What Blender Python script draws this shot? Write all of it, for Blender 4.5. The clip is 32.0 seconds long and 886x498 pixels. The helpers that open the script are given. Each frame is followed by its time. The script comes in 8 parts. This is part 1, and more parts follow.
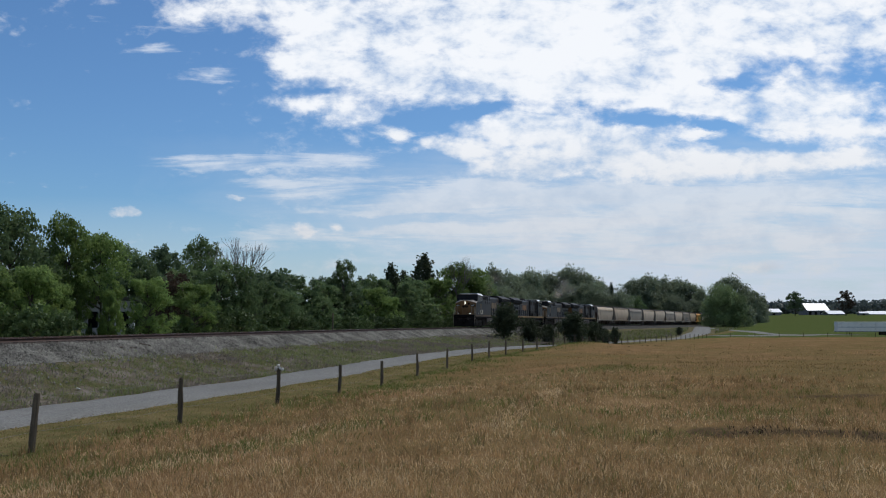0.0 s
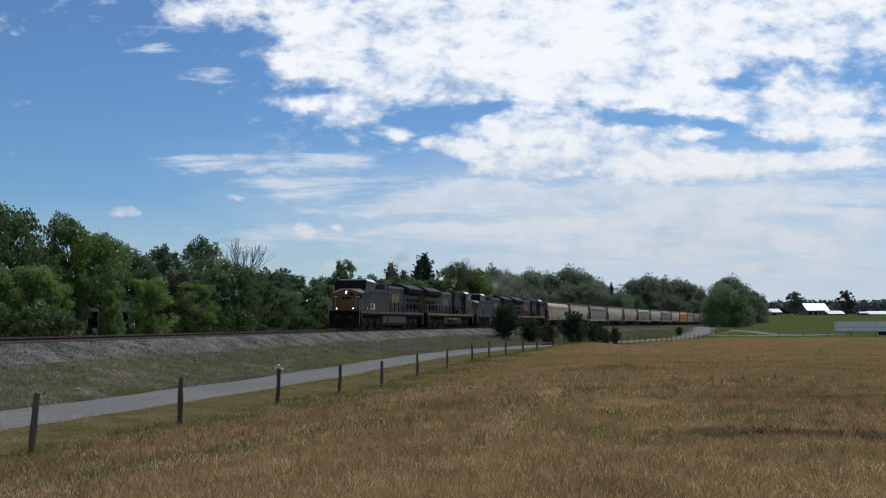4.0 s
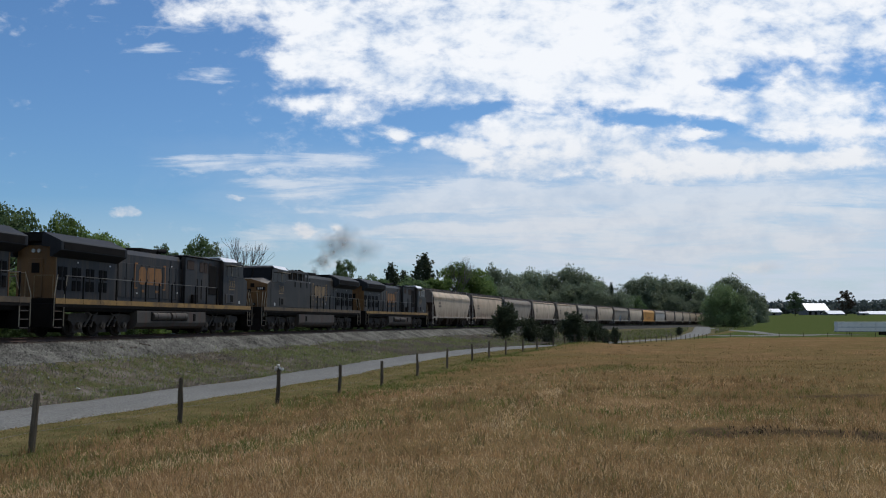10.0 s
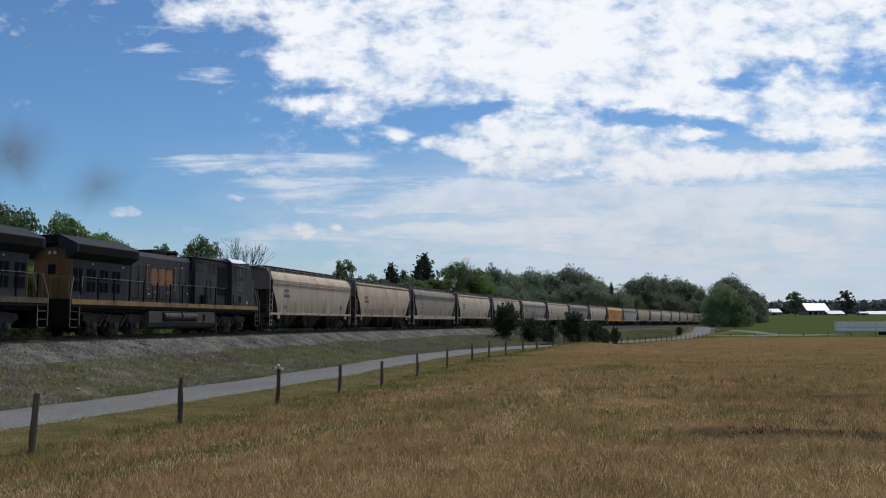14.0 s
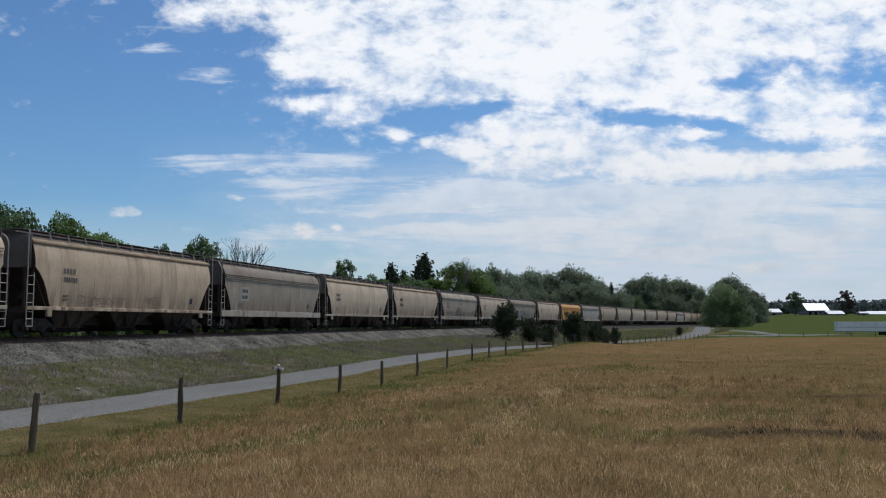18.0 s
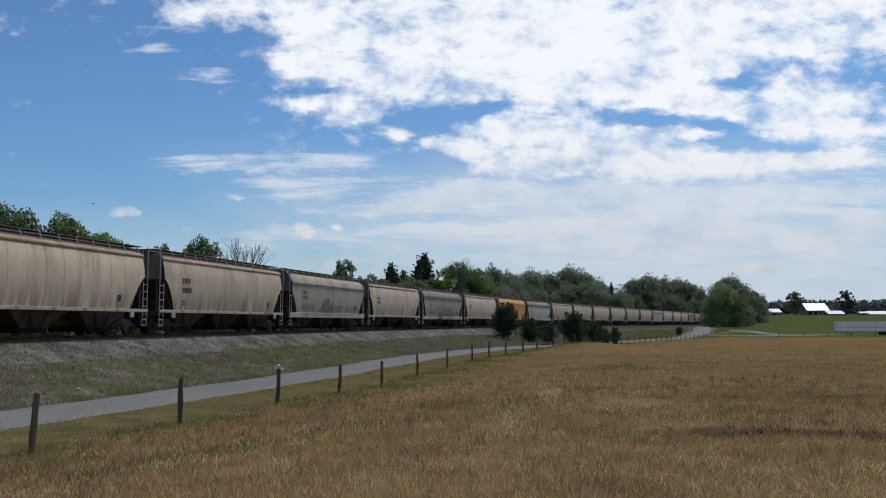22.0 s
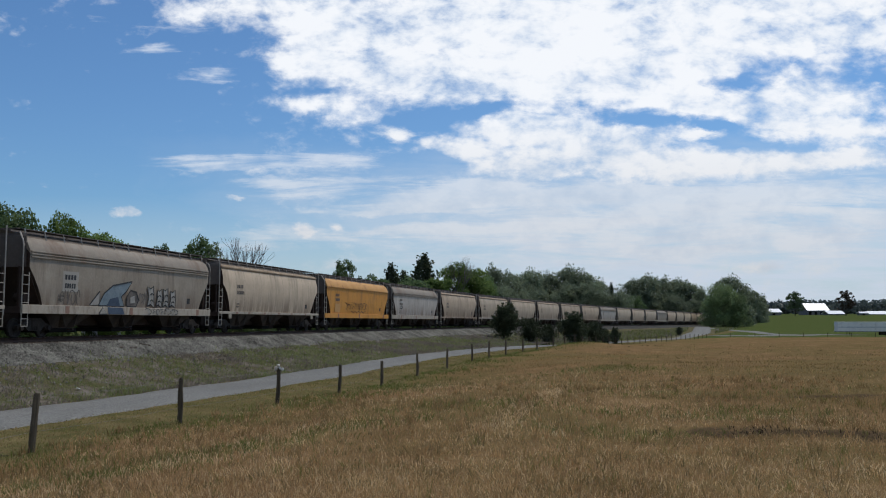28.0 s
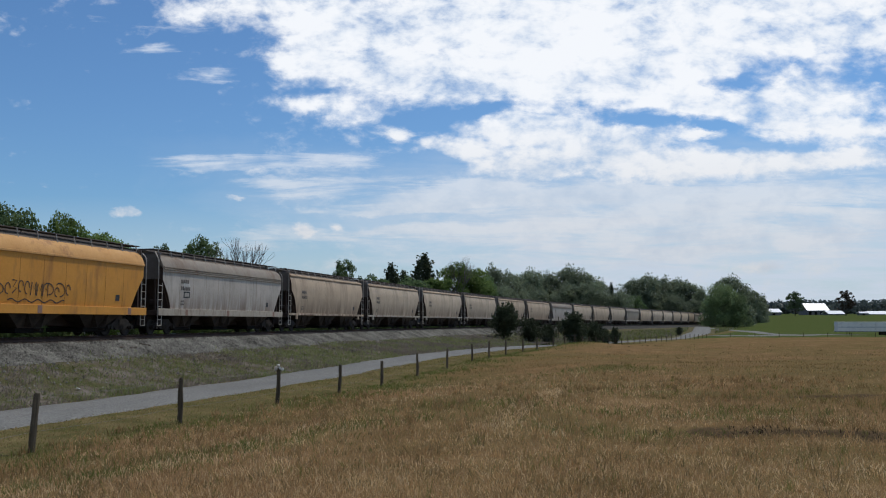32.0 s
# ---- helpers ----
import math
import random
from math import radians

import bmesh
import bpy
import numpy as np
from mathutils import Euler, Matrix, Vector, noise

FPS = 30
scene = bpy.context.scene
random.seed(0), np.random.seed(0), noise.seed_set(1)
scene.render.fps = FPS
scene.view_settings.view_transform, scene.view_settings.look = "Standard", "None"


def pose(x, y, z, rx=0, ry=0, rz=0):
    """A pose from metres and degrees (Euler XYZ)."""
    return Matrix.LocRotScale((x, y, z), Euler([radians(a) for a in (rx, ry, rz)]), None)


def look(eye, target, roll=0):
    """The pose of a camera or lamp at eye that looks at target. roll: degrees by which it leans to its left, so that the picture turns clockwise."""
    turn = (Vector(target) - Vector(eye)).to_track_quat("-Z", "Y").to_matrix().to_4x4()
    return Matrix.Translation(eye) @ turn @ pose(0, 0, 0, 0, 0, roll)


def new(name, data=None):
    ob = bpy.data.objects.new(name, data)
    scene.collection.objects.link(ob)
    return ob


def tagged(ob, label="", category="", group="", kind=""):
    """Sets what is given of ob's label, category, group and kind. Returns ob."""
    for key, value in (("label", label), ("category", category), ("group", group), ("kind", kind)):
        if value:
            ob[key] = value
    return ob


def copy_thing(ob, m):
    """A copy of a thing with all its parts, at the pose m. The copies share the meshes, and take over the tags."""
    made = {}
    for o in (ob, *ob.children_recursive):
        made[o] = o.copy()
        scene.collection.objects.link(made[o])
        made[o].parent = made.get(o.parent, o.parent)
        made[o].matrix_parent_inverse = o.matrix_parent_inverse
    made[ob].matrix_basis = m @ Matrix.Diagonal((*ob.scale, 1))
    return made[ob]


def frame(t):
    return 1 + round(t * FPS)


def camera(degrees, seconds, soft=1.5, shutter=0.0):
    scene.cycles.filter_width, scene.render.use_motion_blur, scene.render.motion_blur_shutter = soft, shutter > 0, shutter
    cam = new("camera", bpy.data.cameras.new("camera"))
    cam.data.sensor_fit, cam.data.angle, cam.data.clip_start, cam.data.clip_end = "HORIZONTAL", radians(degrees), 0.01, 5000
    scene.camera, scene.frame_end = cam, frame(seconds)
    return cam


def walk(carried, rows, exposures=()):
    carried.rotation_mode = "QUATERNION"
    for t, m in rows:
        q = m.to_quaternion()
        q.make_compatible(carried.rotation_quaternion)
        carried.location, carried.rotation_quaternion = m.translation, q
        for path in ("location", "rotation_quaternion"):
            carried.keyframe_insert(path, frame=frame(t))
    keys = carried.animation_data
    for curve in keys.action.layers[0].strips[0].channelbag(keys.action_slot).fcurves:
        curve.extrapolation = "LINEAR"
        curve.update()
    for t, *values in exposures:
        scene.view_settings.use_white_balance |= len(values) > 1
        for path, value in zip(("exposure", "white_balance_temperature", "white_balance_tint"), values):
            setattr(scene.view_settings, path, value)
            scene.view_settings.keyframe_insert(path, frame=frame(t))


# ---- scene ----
EYE = Vector((0.0, 0.0, 1.7))
cam = camera(52.62, 32.0, soft=1.1)
STAND = look(EYE, EYE + Vector((0.0, 1589.4, 111.226)))
walk(cam, [(0.0, STAND), (32.0, STAND)], exposures=[(0.0, 0.0), (32.0, 0.0)])

# ---------------------------------------------------------------- light
SUN_ELEV, SUN_AZ = radians(60), radians(42)     # azimuth from +y towards +x
world = bpy.data.worlds.new("sky")
scene.world = world
world.use_nodes = True


def make_sky():
    nt = world.node_tree
    N, Lk = nt.nodes, nt.links
    N.clear()

    def node(kind, **kw):
        n = N.new(kind)
        for k, v in kw.items():
            if k == "op":
                n.operation = v
            elif k == "ins":
                for i, x in v.items():
                    if isinstance(x, bpy.types.NodeSocket):
                        Lk.new(x, n.inputs[i])
                    else:
                        n.inputs[i].default_value = x
        return n

    def mth(op, a, b=0.0, c=0.0):
        return node("ShaderNodeMath", op=op, ins={0: a, 1: b, 2: c}).outputs[0]

    out = N.new("ShaderNodeOutputWorld")
    bg = N.new("ShaderNodeBackground")
    Lk.new(bg.outputs[0], out.inputs[0])
    sky = N.new("ShaderNodeTexSky")
    sky.sky_type = "NISHITA"
    sky.sun_disc = False
    sky.sun_elevation, sky.sun_rotation = SUN_ELEV, SUN_AZ
    sky.air_density, sky.dust_density, sky.ozone_density = 1.0, 0.6, 1.5
    way = N.new("ShaderNodeTexCoord").outputs["Generated"]
    sep = node("ShaderNodeSeparateXYZ", ins={0: way})
    x, y, z = sep.outputs
    yy = mth("MAXIMUM", y, 0.05)
    u, v = mth("DIVIDE", x, yy), mth("DIVIDE", z, yy)
    ang = node("ShaderNodeCombineXYZ", ins={0: u, 1: v, 2: 0.0}).outputs[0]

    def fbm(scale, detail, rough, shift, stretch, distort=0.0):
        mp = node("ShaderNodeMapping", ins={0: ang, 1: shift, 3: stretch}).outputs[0]
        n = node("ShaderNodeTexNoise", ins={"Vector": mp, "Scale": scale, "Detail": detail, "Roughness": rough, "Distortion": distort})
        return n.outputs[0]

    big = fbm(5.0, 8.0, 0.60, (1.3, 0.7, 0.0), (1.0, 2.1, 1.0), 0.4)
    fine = fbm(17.0, 7.0, 0.58, (4.1, 2.0, 0.0), (1.0, 1.7, 1.0), 0.3)
    cell = fbm(46.0, 5.0, 0.60, (7.7, 1.0, 0.0), (1.0, 1.6, 1.0), 0.2)
    streak = fbm(7.0, 8.0, 0.66, (2.3, 5.0, 0.0), (1.0, 8.0, 1.0), 0.4)
    # angular plane, made ragged by noise
    rag = node("ShaderNodeTexNoise", ins={"Vector": node("ShaderNodeMapping", ins={0: ang, 3: (1.0, 2.2, 1.0)}).outputs[0], "Scale": 11.0, "Detail": 6.0, "Roughness": 0.62})
    off = node("ShaderNodeVectorMath", op="MULTIPLY", ins={0: node("ShaderNodeVectorMath", op="SUBTRACT", ins={0: rag.outputs["Color"], 1: (0.5, 0.5, 0.5)}).outputs[0], 1: (0.075, 0.034, 0.0)}).outputs[0]
    ang2 = node("ShaderNodeVectorMath", op="ADD", ins={0: ang, 1: off}).outputs[0]
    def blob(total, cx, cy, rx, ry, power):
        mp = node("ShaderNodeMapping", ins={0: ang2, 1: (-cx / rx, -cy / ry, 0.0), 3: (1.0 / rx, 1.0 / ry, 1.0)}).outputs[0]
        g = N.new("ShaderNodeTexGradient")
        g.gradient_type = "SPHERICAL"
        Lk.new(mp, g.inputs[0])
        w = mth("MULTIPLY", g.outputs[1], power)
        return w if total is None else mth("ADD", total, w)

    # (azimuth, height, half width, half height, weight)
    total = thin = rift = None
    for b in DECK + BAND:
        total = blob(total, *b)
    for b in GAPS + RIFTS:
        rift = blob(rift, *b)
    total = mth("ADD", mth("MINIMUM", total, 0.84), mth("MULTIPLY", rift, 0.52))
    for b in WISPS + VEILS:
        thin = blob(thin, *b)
    ahead = node("ShaderNodeMapRange", ins={0: y, 1: 0.0, 2: 0.25}).outputs[0]
    bias = mth("ADD", mth("MULTIPLY", total, ahead), mth("MULTIPLY", mth("SUBTRACT", 1.0, ahead), 0.25))
    dens = mth("ADD", mth("ADD", mth("MULTIPLY", mth("SUBTRACT", big, 0.5), 0.8), mth("MULTIPLY", mth("SUBTRACT", fine, 0.5), 1.7)), mth("ADD", bias, mth("MULTIPLY", mth("SUBTRACT", cell, 0.5), 1.1)))
    cover = node("ShaderNodeMapRange", ins={0: dens, 1: -0.04, 2: 0.90})
    cover.interpolation_type = "SMOOTHSTEP"
    wisp = node("ShaderNodeMapRange", ins={0: mth("ADD", mth("MULTIPLY", thin, ahead), mth("ADD", mth("MULTIPLY", mth("SUBTRACT", streak, 0.5), 2.9), mth("MULTIPLY", mth("SUBTRACT", fine, 0.5), 0.5))), 1: 0.10, 2: 1.0, 3: 0.0, 4: 0.62})
    wisp.interpolation_type = "SMOOTHSTEP"
    cover = mth("MAXIMUM", cover.outputs[0], mth("MULTIPLY", wisp.outputs[0], node("ShaderNodeMapRange", ins={0: thin, 1: 0.0, 2: 0.15}).outputs[0]))
    # haze near the horizon
    haze = node("ShaderNodeMapRange", ins={0: v, 1: 0.13, 2: -0.01, 3: 0.0, 4: 0.72}).outputs[0]
    white = node("ShaderNodeMix", ins={0: node("ShaderNodeMapRange", ins={0: mth("ADD", mth("MULTIPLY", fine, 0.55), mth("ADD", mth("MULTIPLY", big, 0.25), mth("MULTIPLY", cell, 0.20))), 1: 0.39, 2: 0.54}).outputs[0]})
    white.data_type = "RGBA"
    white.inputs[6].default_value, white.inputs[7].default_value = (0.66, 0.75, 0.88, 1), (0.905, 0.935, 0.985, 1)
    # thin veil low in the sky on the cloudy side
    veil = mth("MULTIPLY", node("ShaderNodeMapRange", ins={0: mth("ADD", u, mth("MULTIPLY", mth("SUBTRACT", big, 0.5), 0.5)), 1: -0.34, 2: 0.12}).outputs[0], node("ShaderNodeMapRange", ins={0: mth("ADD", v, mth("MULTIPLY", mth("SUBTRACT", fine, 0.5), 0.06)), 1: 0.20, 2: 0.10}).outputs[0])
    veil = mth("MULTIPLY", veil, node("ShaderNodeMapRange", ins={0: streak, 1: 0.34, 2: 0.56, 3: 0.62, 4: 1.0}).outputs[0])
    haze = mth("MAXIMUM", haze, mth("MULTIPLY", veil, ahead))
    blue = node("ShaderNodeVectorMath", op="MULTIPLY", ins={0: sky.outputs[0], 1: SKY_GAIN}).outputs[0]
    m1 = node("ShaderNodeMix", ins={0: haze, 7: (0.60, 0.70, 0.83, 1)})
    m1.data_type = "RGBA"
    Lk.new(blue, m1.inputs[6])
    m1.inputs[7].default_value = (0.555, 0.635, 0.745, 1)
    Lk.new(haze, m1.inputs[0])
    m2 = node("ShaderNodeMix")
    m2.data_type = "RGBA"
    Lk.new(cover, m2.inputs[0])
    Lk.new(m1.outputs[2], m2.inputs[6])
    low = node("ShaderNodeMapRange", ins={0: v, 1: 0.04, 2: 0.22, 3: 0.70, 4: 1.0}).outputs[0]
    lit = node("ShaderNodeVectorMath", op="SCALE", ins={0: white.outputs[2], "Scale": low}).outputs[0]
    Lk.new(lit, m2.inputs[7])
    Lk.new(m2.outputs[2], bg.inputs[0])
    bg.inputs[1].default_value = 1.0


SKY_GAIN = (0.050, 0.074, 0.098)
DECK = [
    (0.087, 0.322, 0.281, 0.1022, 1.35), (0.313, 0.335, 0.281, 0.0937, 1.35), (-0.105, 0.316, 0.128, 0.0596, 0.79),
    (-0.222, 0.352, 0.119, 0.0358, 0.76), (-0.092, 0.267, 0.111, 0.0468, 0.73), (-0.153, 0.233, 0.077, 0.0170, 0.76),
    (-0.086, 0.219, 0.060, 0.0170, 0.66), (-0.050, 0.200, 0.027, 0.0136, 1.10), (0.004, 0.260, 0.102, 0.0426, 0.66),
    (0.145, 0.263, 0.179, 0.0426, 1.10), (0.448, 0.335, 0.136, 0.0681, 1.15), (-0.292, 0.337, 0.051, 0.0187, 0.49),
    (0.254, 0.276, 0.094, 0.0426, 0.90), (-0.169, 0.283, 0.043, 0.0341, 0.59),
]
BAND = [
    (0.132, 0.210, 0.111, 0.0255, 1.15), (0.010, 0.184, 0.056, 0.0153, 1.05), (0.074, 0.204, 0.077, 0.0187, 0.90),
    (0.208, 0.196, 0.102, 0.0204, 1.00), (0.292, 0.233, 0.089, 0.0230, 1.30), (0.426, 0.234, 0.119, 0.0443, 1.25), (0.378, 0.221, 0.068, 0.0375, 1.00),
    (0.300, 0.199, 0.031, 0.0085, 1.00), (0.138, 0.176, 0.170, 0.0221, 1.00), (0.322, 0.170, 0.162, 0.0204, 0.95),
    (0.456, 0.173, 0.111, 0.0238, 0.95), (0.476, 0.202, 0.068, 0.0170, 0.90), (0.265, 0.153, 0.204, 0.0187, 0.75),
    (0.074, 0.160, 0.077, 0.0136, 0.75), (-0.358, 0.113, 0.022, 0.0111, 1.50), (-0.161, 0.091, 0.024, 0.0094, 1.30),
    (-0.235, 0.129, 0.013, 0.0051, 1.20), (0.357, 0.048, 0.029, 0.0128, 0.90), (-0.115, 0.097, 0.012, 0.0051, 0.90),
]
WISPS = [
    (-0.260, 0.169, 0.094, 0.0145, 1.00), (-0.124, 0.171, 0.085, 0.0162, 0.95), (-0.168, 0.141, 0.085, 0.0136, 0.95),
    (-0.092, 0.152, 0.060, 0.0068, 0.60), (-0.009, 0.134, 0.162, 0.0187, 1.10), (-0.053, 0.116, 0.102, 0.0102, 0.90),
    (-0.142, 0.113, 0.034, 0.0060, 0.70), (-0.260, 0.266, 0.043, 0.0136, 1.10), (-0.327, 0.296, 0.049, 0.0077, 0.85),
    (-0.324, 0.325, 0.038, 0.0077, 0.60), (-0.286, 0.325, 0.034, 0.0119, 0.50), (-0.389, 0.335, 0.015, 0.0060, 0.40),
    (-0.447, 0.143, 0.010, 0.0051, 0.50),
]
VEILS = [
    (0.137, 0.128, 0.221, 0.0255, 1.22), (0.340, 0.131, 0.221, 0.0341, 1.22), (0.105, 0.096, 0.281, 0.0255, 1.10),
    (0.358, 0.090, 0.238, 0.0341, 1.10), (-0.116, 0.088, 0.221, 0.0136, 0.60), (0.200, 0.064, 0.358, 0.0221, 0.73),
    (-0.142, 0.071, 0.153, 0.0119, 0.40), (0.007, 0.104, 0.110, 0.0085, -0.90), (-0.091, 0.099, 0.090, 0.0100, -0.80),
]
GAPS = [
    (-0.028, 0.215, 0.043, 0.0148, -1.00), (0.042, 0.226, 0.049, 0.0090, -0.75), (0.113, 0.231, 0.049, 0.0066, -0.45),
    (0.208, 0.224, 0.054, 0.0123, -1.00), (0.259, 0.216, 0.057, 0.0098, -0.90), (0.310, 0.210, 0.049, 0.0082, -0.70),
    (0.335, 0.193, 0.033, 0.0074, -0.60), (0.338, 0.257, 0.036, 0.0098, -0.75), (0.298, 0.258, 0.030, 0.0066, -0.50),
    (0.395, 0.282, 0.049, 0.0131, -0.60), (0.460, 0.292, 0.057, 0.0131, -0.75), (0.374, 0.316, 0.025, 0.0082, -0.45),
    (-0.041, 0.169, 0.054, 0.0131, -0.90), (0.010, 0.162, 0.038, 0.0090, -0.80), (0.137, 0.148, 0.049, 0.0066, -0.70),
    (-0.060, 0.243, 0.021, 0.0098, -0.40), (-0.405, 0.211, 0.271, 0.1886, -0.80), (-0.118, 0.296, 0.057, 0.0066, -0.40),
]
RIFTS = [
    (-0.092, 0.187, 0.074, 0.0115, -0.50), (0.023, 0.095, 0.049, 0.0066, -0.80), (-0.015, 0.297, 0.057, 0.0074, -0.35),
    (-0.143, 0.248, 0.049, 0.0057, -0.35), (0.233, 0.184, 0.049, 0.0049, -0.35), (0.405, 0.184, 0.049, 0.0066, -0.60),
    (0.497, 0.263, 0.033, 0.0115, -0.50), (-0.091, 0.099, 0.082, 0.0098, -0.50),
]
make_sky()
sun = new("sun", bpy.data.lights.new("sun", "SUN"))
sun.data.energy, sun.data.angle, sun.data.color = 2.5, radians(3.0), (1.0, 0.95, 0.87)
sun.matrix_world = look((0, 0, 0), -Vector((math.sin(SUN_AZ) * math.cos(SUN_ELEV), math.cos(SUN_AZ) * math.cos(SUN_ELEV), math.sin(SUN_ELEV))))


# ---------------------------------------------------------------- materials
def material(name, colours, scale=2.0, rough=0.7, metal=0.0, bump=0.2, fine=14.0, obj=True, spots=None, rand=0.0, stretch=(1, 1, 1), coat=0.0, runs=None):
    """Noise-varied surface: two colours over a coarse noise, a finer grain, optional stain colour (colour, amount), per-object variation."""
    m = bpy.data.materials.new(name)
    m.use_nodes = True
    nt = m.node_tree
    N, Lk = nt.nodes, nt.links
    b = N["Principled BSDF"]
    b.inputs["Roughness"].default_value, b.inputs["Metallic"].default_value = rough, metal
    b.inputs["Specular IOR Level"].default_value = 0.25
    tc = N.new("ShaderNodeTexCoord")
    mp = N.new("ShaderNodeMapping")
    mp.inputs[3].default_value = stretch
    Lk.new(tc.outputs["Object" if obj else "Generated"], mp.inputs[0])
    n1, n2 = N.new("ShaderNodeTexNoise"), N.new("ShaderNodeTexNoise")
    for n, s, d in ((n1, scale, 5), (n2, fine, 4)):
        Lk.new(mp.outputs[0], n.inputs[0])
        n.inputs["Scale"].default_value, n.inputs["Detail"].default_value, n.inputs["Roughness"].default_value = s, d, 0.62
    ramp = N.new("ShaderNodeValToRGB")
    k = len(colours)
    while len(ramp.color_ramp.elements) < k:
        ramp.color_ramp.elements.new(0.5)
    for i, c in enumerate(colours):
        ramp.color_ramp.elements[i].position = 0.32 + 0.36 * i / max(1, k - 1)
        ramp.color_ramp.elements[i].color = (*c, 1)
    mixn = N.new("ShaderNodeMath")
    mixn.operation = "MULTIPLY_ADD"
    Lk.new(n2.outputs[0], mixn.inputs[0])
    mixn.inputs[1].default_value = 0.35
    sub = N.new("ShaderNodeMath")
    sub.operation = "MULTIPLY_ADD"
    Lk.new(n1.outputs[0], sub.inputs[0])
    sub.inputs[1].default_value, sub.inputs[2].default_value = 0.65, 0.0
    Lk.new(sub.outputs[0], mixn.inputs[2])
    Lk.new(mixn.outputs[0], ramp.inputs[0])
    col = ramp.outputs[0]
    if spots:
        n3 = N.new("ShaderNodeTexNoise")
        mp3 = N.new("ShaderNodeMapping")
        mp3.inputs[3].default_value = spots[3] if len(spots) > 3 else (1, 1, 1)
        Lk.new(tc.outputs["Object"], mp3.inputs[0])
        Lk.new(mp3.outputs[0], n3.inputs[0])
        n3.inputs["Scale"].default_value, n3.inputs["Detail"].default_value, n3.inputs["Roughness"].default_value = spots[2], 6, 0.7
        r3 = N.new("ShaderNodeMapRange")
        r3.inputs[1].default_value, r3.inputs[2].default_value = 0.62 - 0.3 * spots[1], 0.80 - 0.22 * spots[1]
        Lk.new(n3.outputs[0], r3.inputs[0])
        mx = N.new("ShaderNodeMix")
        mx.data_type = "RGBA"
        Lk.new(r3.outputs[0], mx.inputs[0])
        Lk.new(col, mx.inputs[6])
        mx.inputs[7].default_value = (*spots[0], 1)
        col = mx.outputs[2]
    if runs:
        tint, low, high, most = runs
        mp4, n4, sp4, z4, r4, f4 = (N.new("ShaderNode" + k) for k in ("Mapping", "TexNoise", "SeparateXYZ", "MapRange", "MapRange", "Math"))
        mp4.inputs[3].default_value = (2.2, 2.2, 0.22)
        Lk.new(tc.outputs["Object"], mp4.inputs[0])
        Lk.new(mp4.outputs[0], n4.inputs[0])
        n4.inputs["Scale"].default_value, n4.inputs["Detail"].default_value, n4.inputs["Roughness"].default_value = 1.0, 7, 0.68
        Lk.new(tc.outputs["Object"], sp4.inputs[0])
        Lk.new(sp4.outputs[2], z4.inputs[0])
        z4.inputs[1].default_value, z4.inputs[2].default_value = high, low
        Lk.new(n4.outputs[0], r4.inputs[0])
        r4.inputs[1].default_value, r4.inputs[2].default_value, r4.inputs[4].default_value = 0.36, 0.60, most
        f4.operation = "MULTIPLY"
        Lk.new(z4.outputs[0], f4.inputs[0])
        Lk.new(r4.outputs[0], f4.inputs[1])
        mx4 = N.new("ShaderNodeMix")
        mx4.data_type = "RGBA"
        Lk.new(f4.outputs[0], mx4.inputs[0])
        Lk.new(col, mx4.inputs[6])
        mx4.inputs[7].default_value = (*tint, 1)
        col = mx4.outputs[2]
    if rand:
        oi = N.new("ShaderNodeObjectInfo")
        mr = N.new("ShaderNodeMapRange")
        mr.inputs[3].default_value, mr.inputs[4].default_value = 1 - rand, 1 + rand
        Lk.new(oi.outputs["Random"], mr.inputs[0])
        hs = N.new("ShaderNodeHueSaturation")
        Lk.new(mr.outputs[0], hs.inputs["Value"])
        Lk.new(col, hs.inputs["Color"])
        col = hs.outputs[0]
    Lk.new(col, b.inputs["Base Color"])
    if coat:
        b.inputs["Coat Weight"].default_value = coat
    if bump:
        bp = N.new("ShaderNodeBump")
        bp.inputs["Strength"].default_value, bp.inputs["Distance"].default_value = bump, 0.03
        Lk.new(n2.outputs[0], bp.inputs["Height"])
        Lk.new(bp.outputs[0], b.inputs["Normal"])
    return m


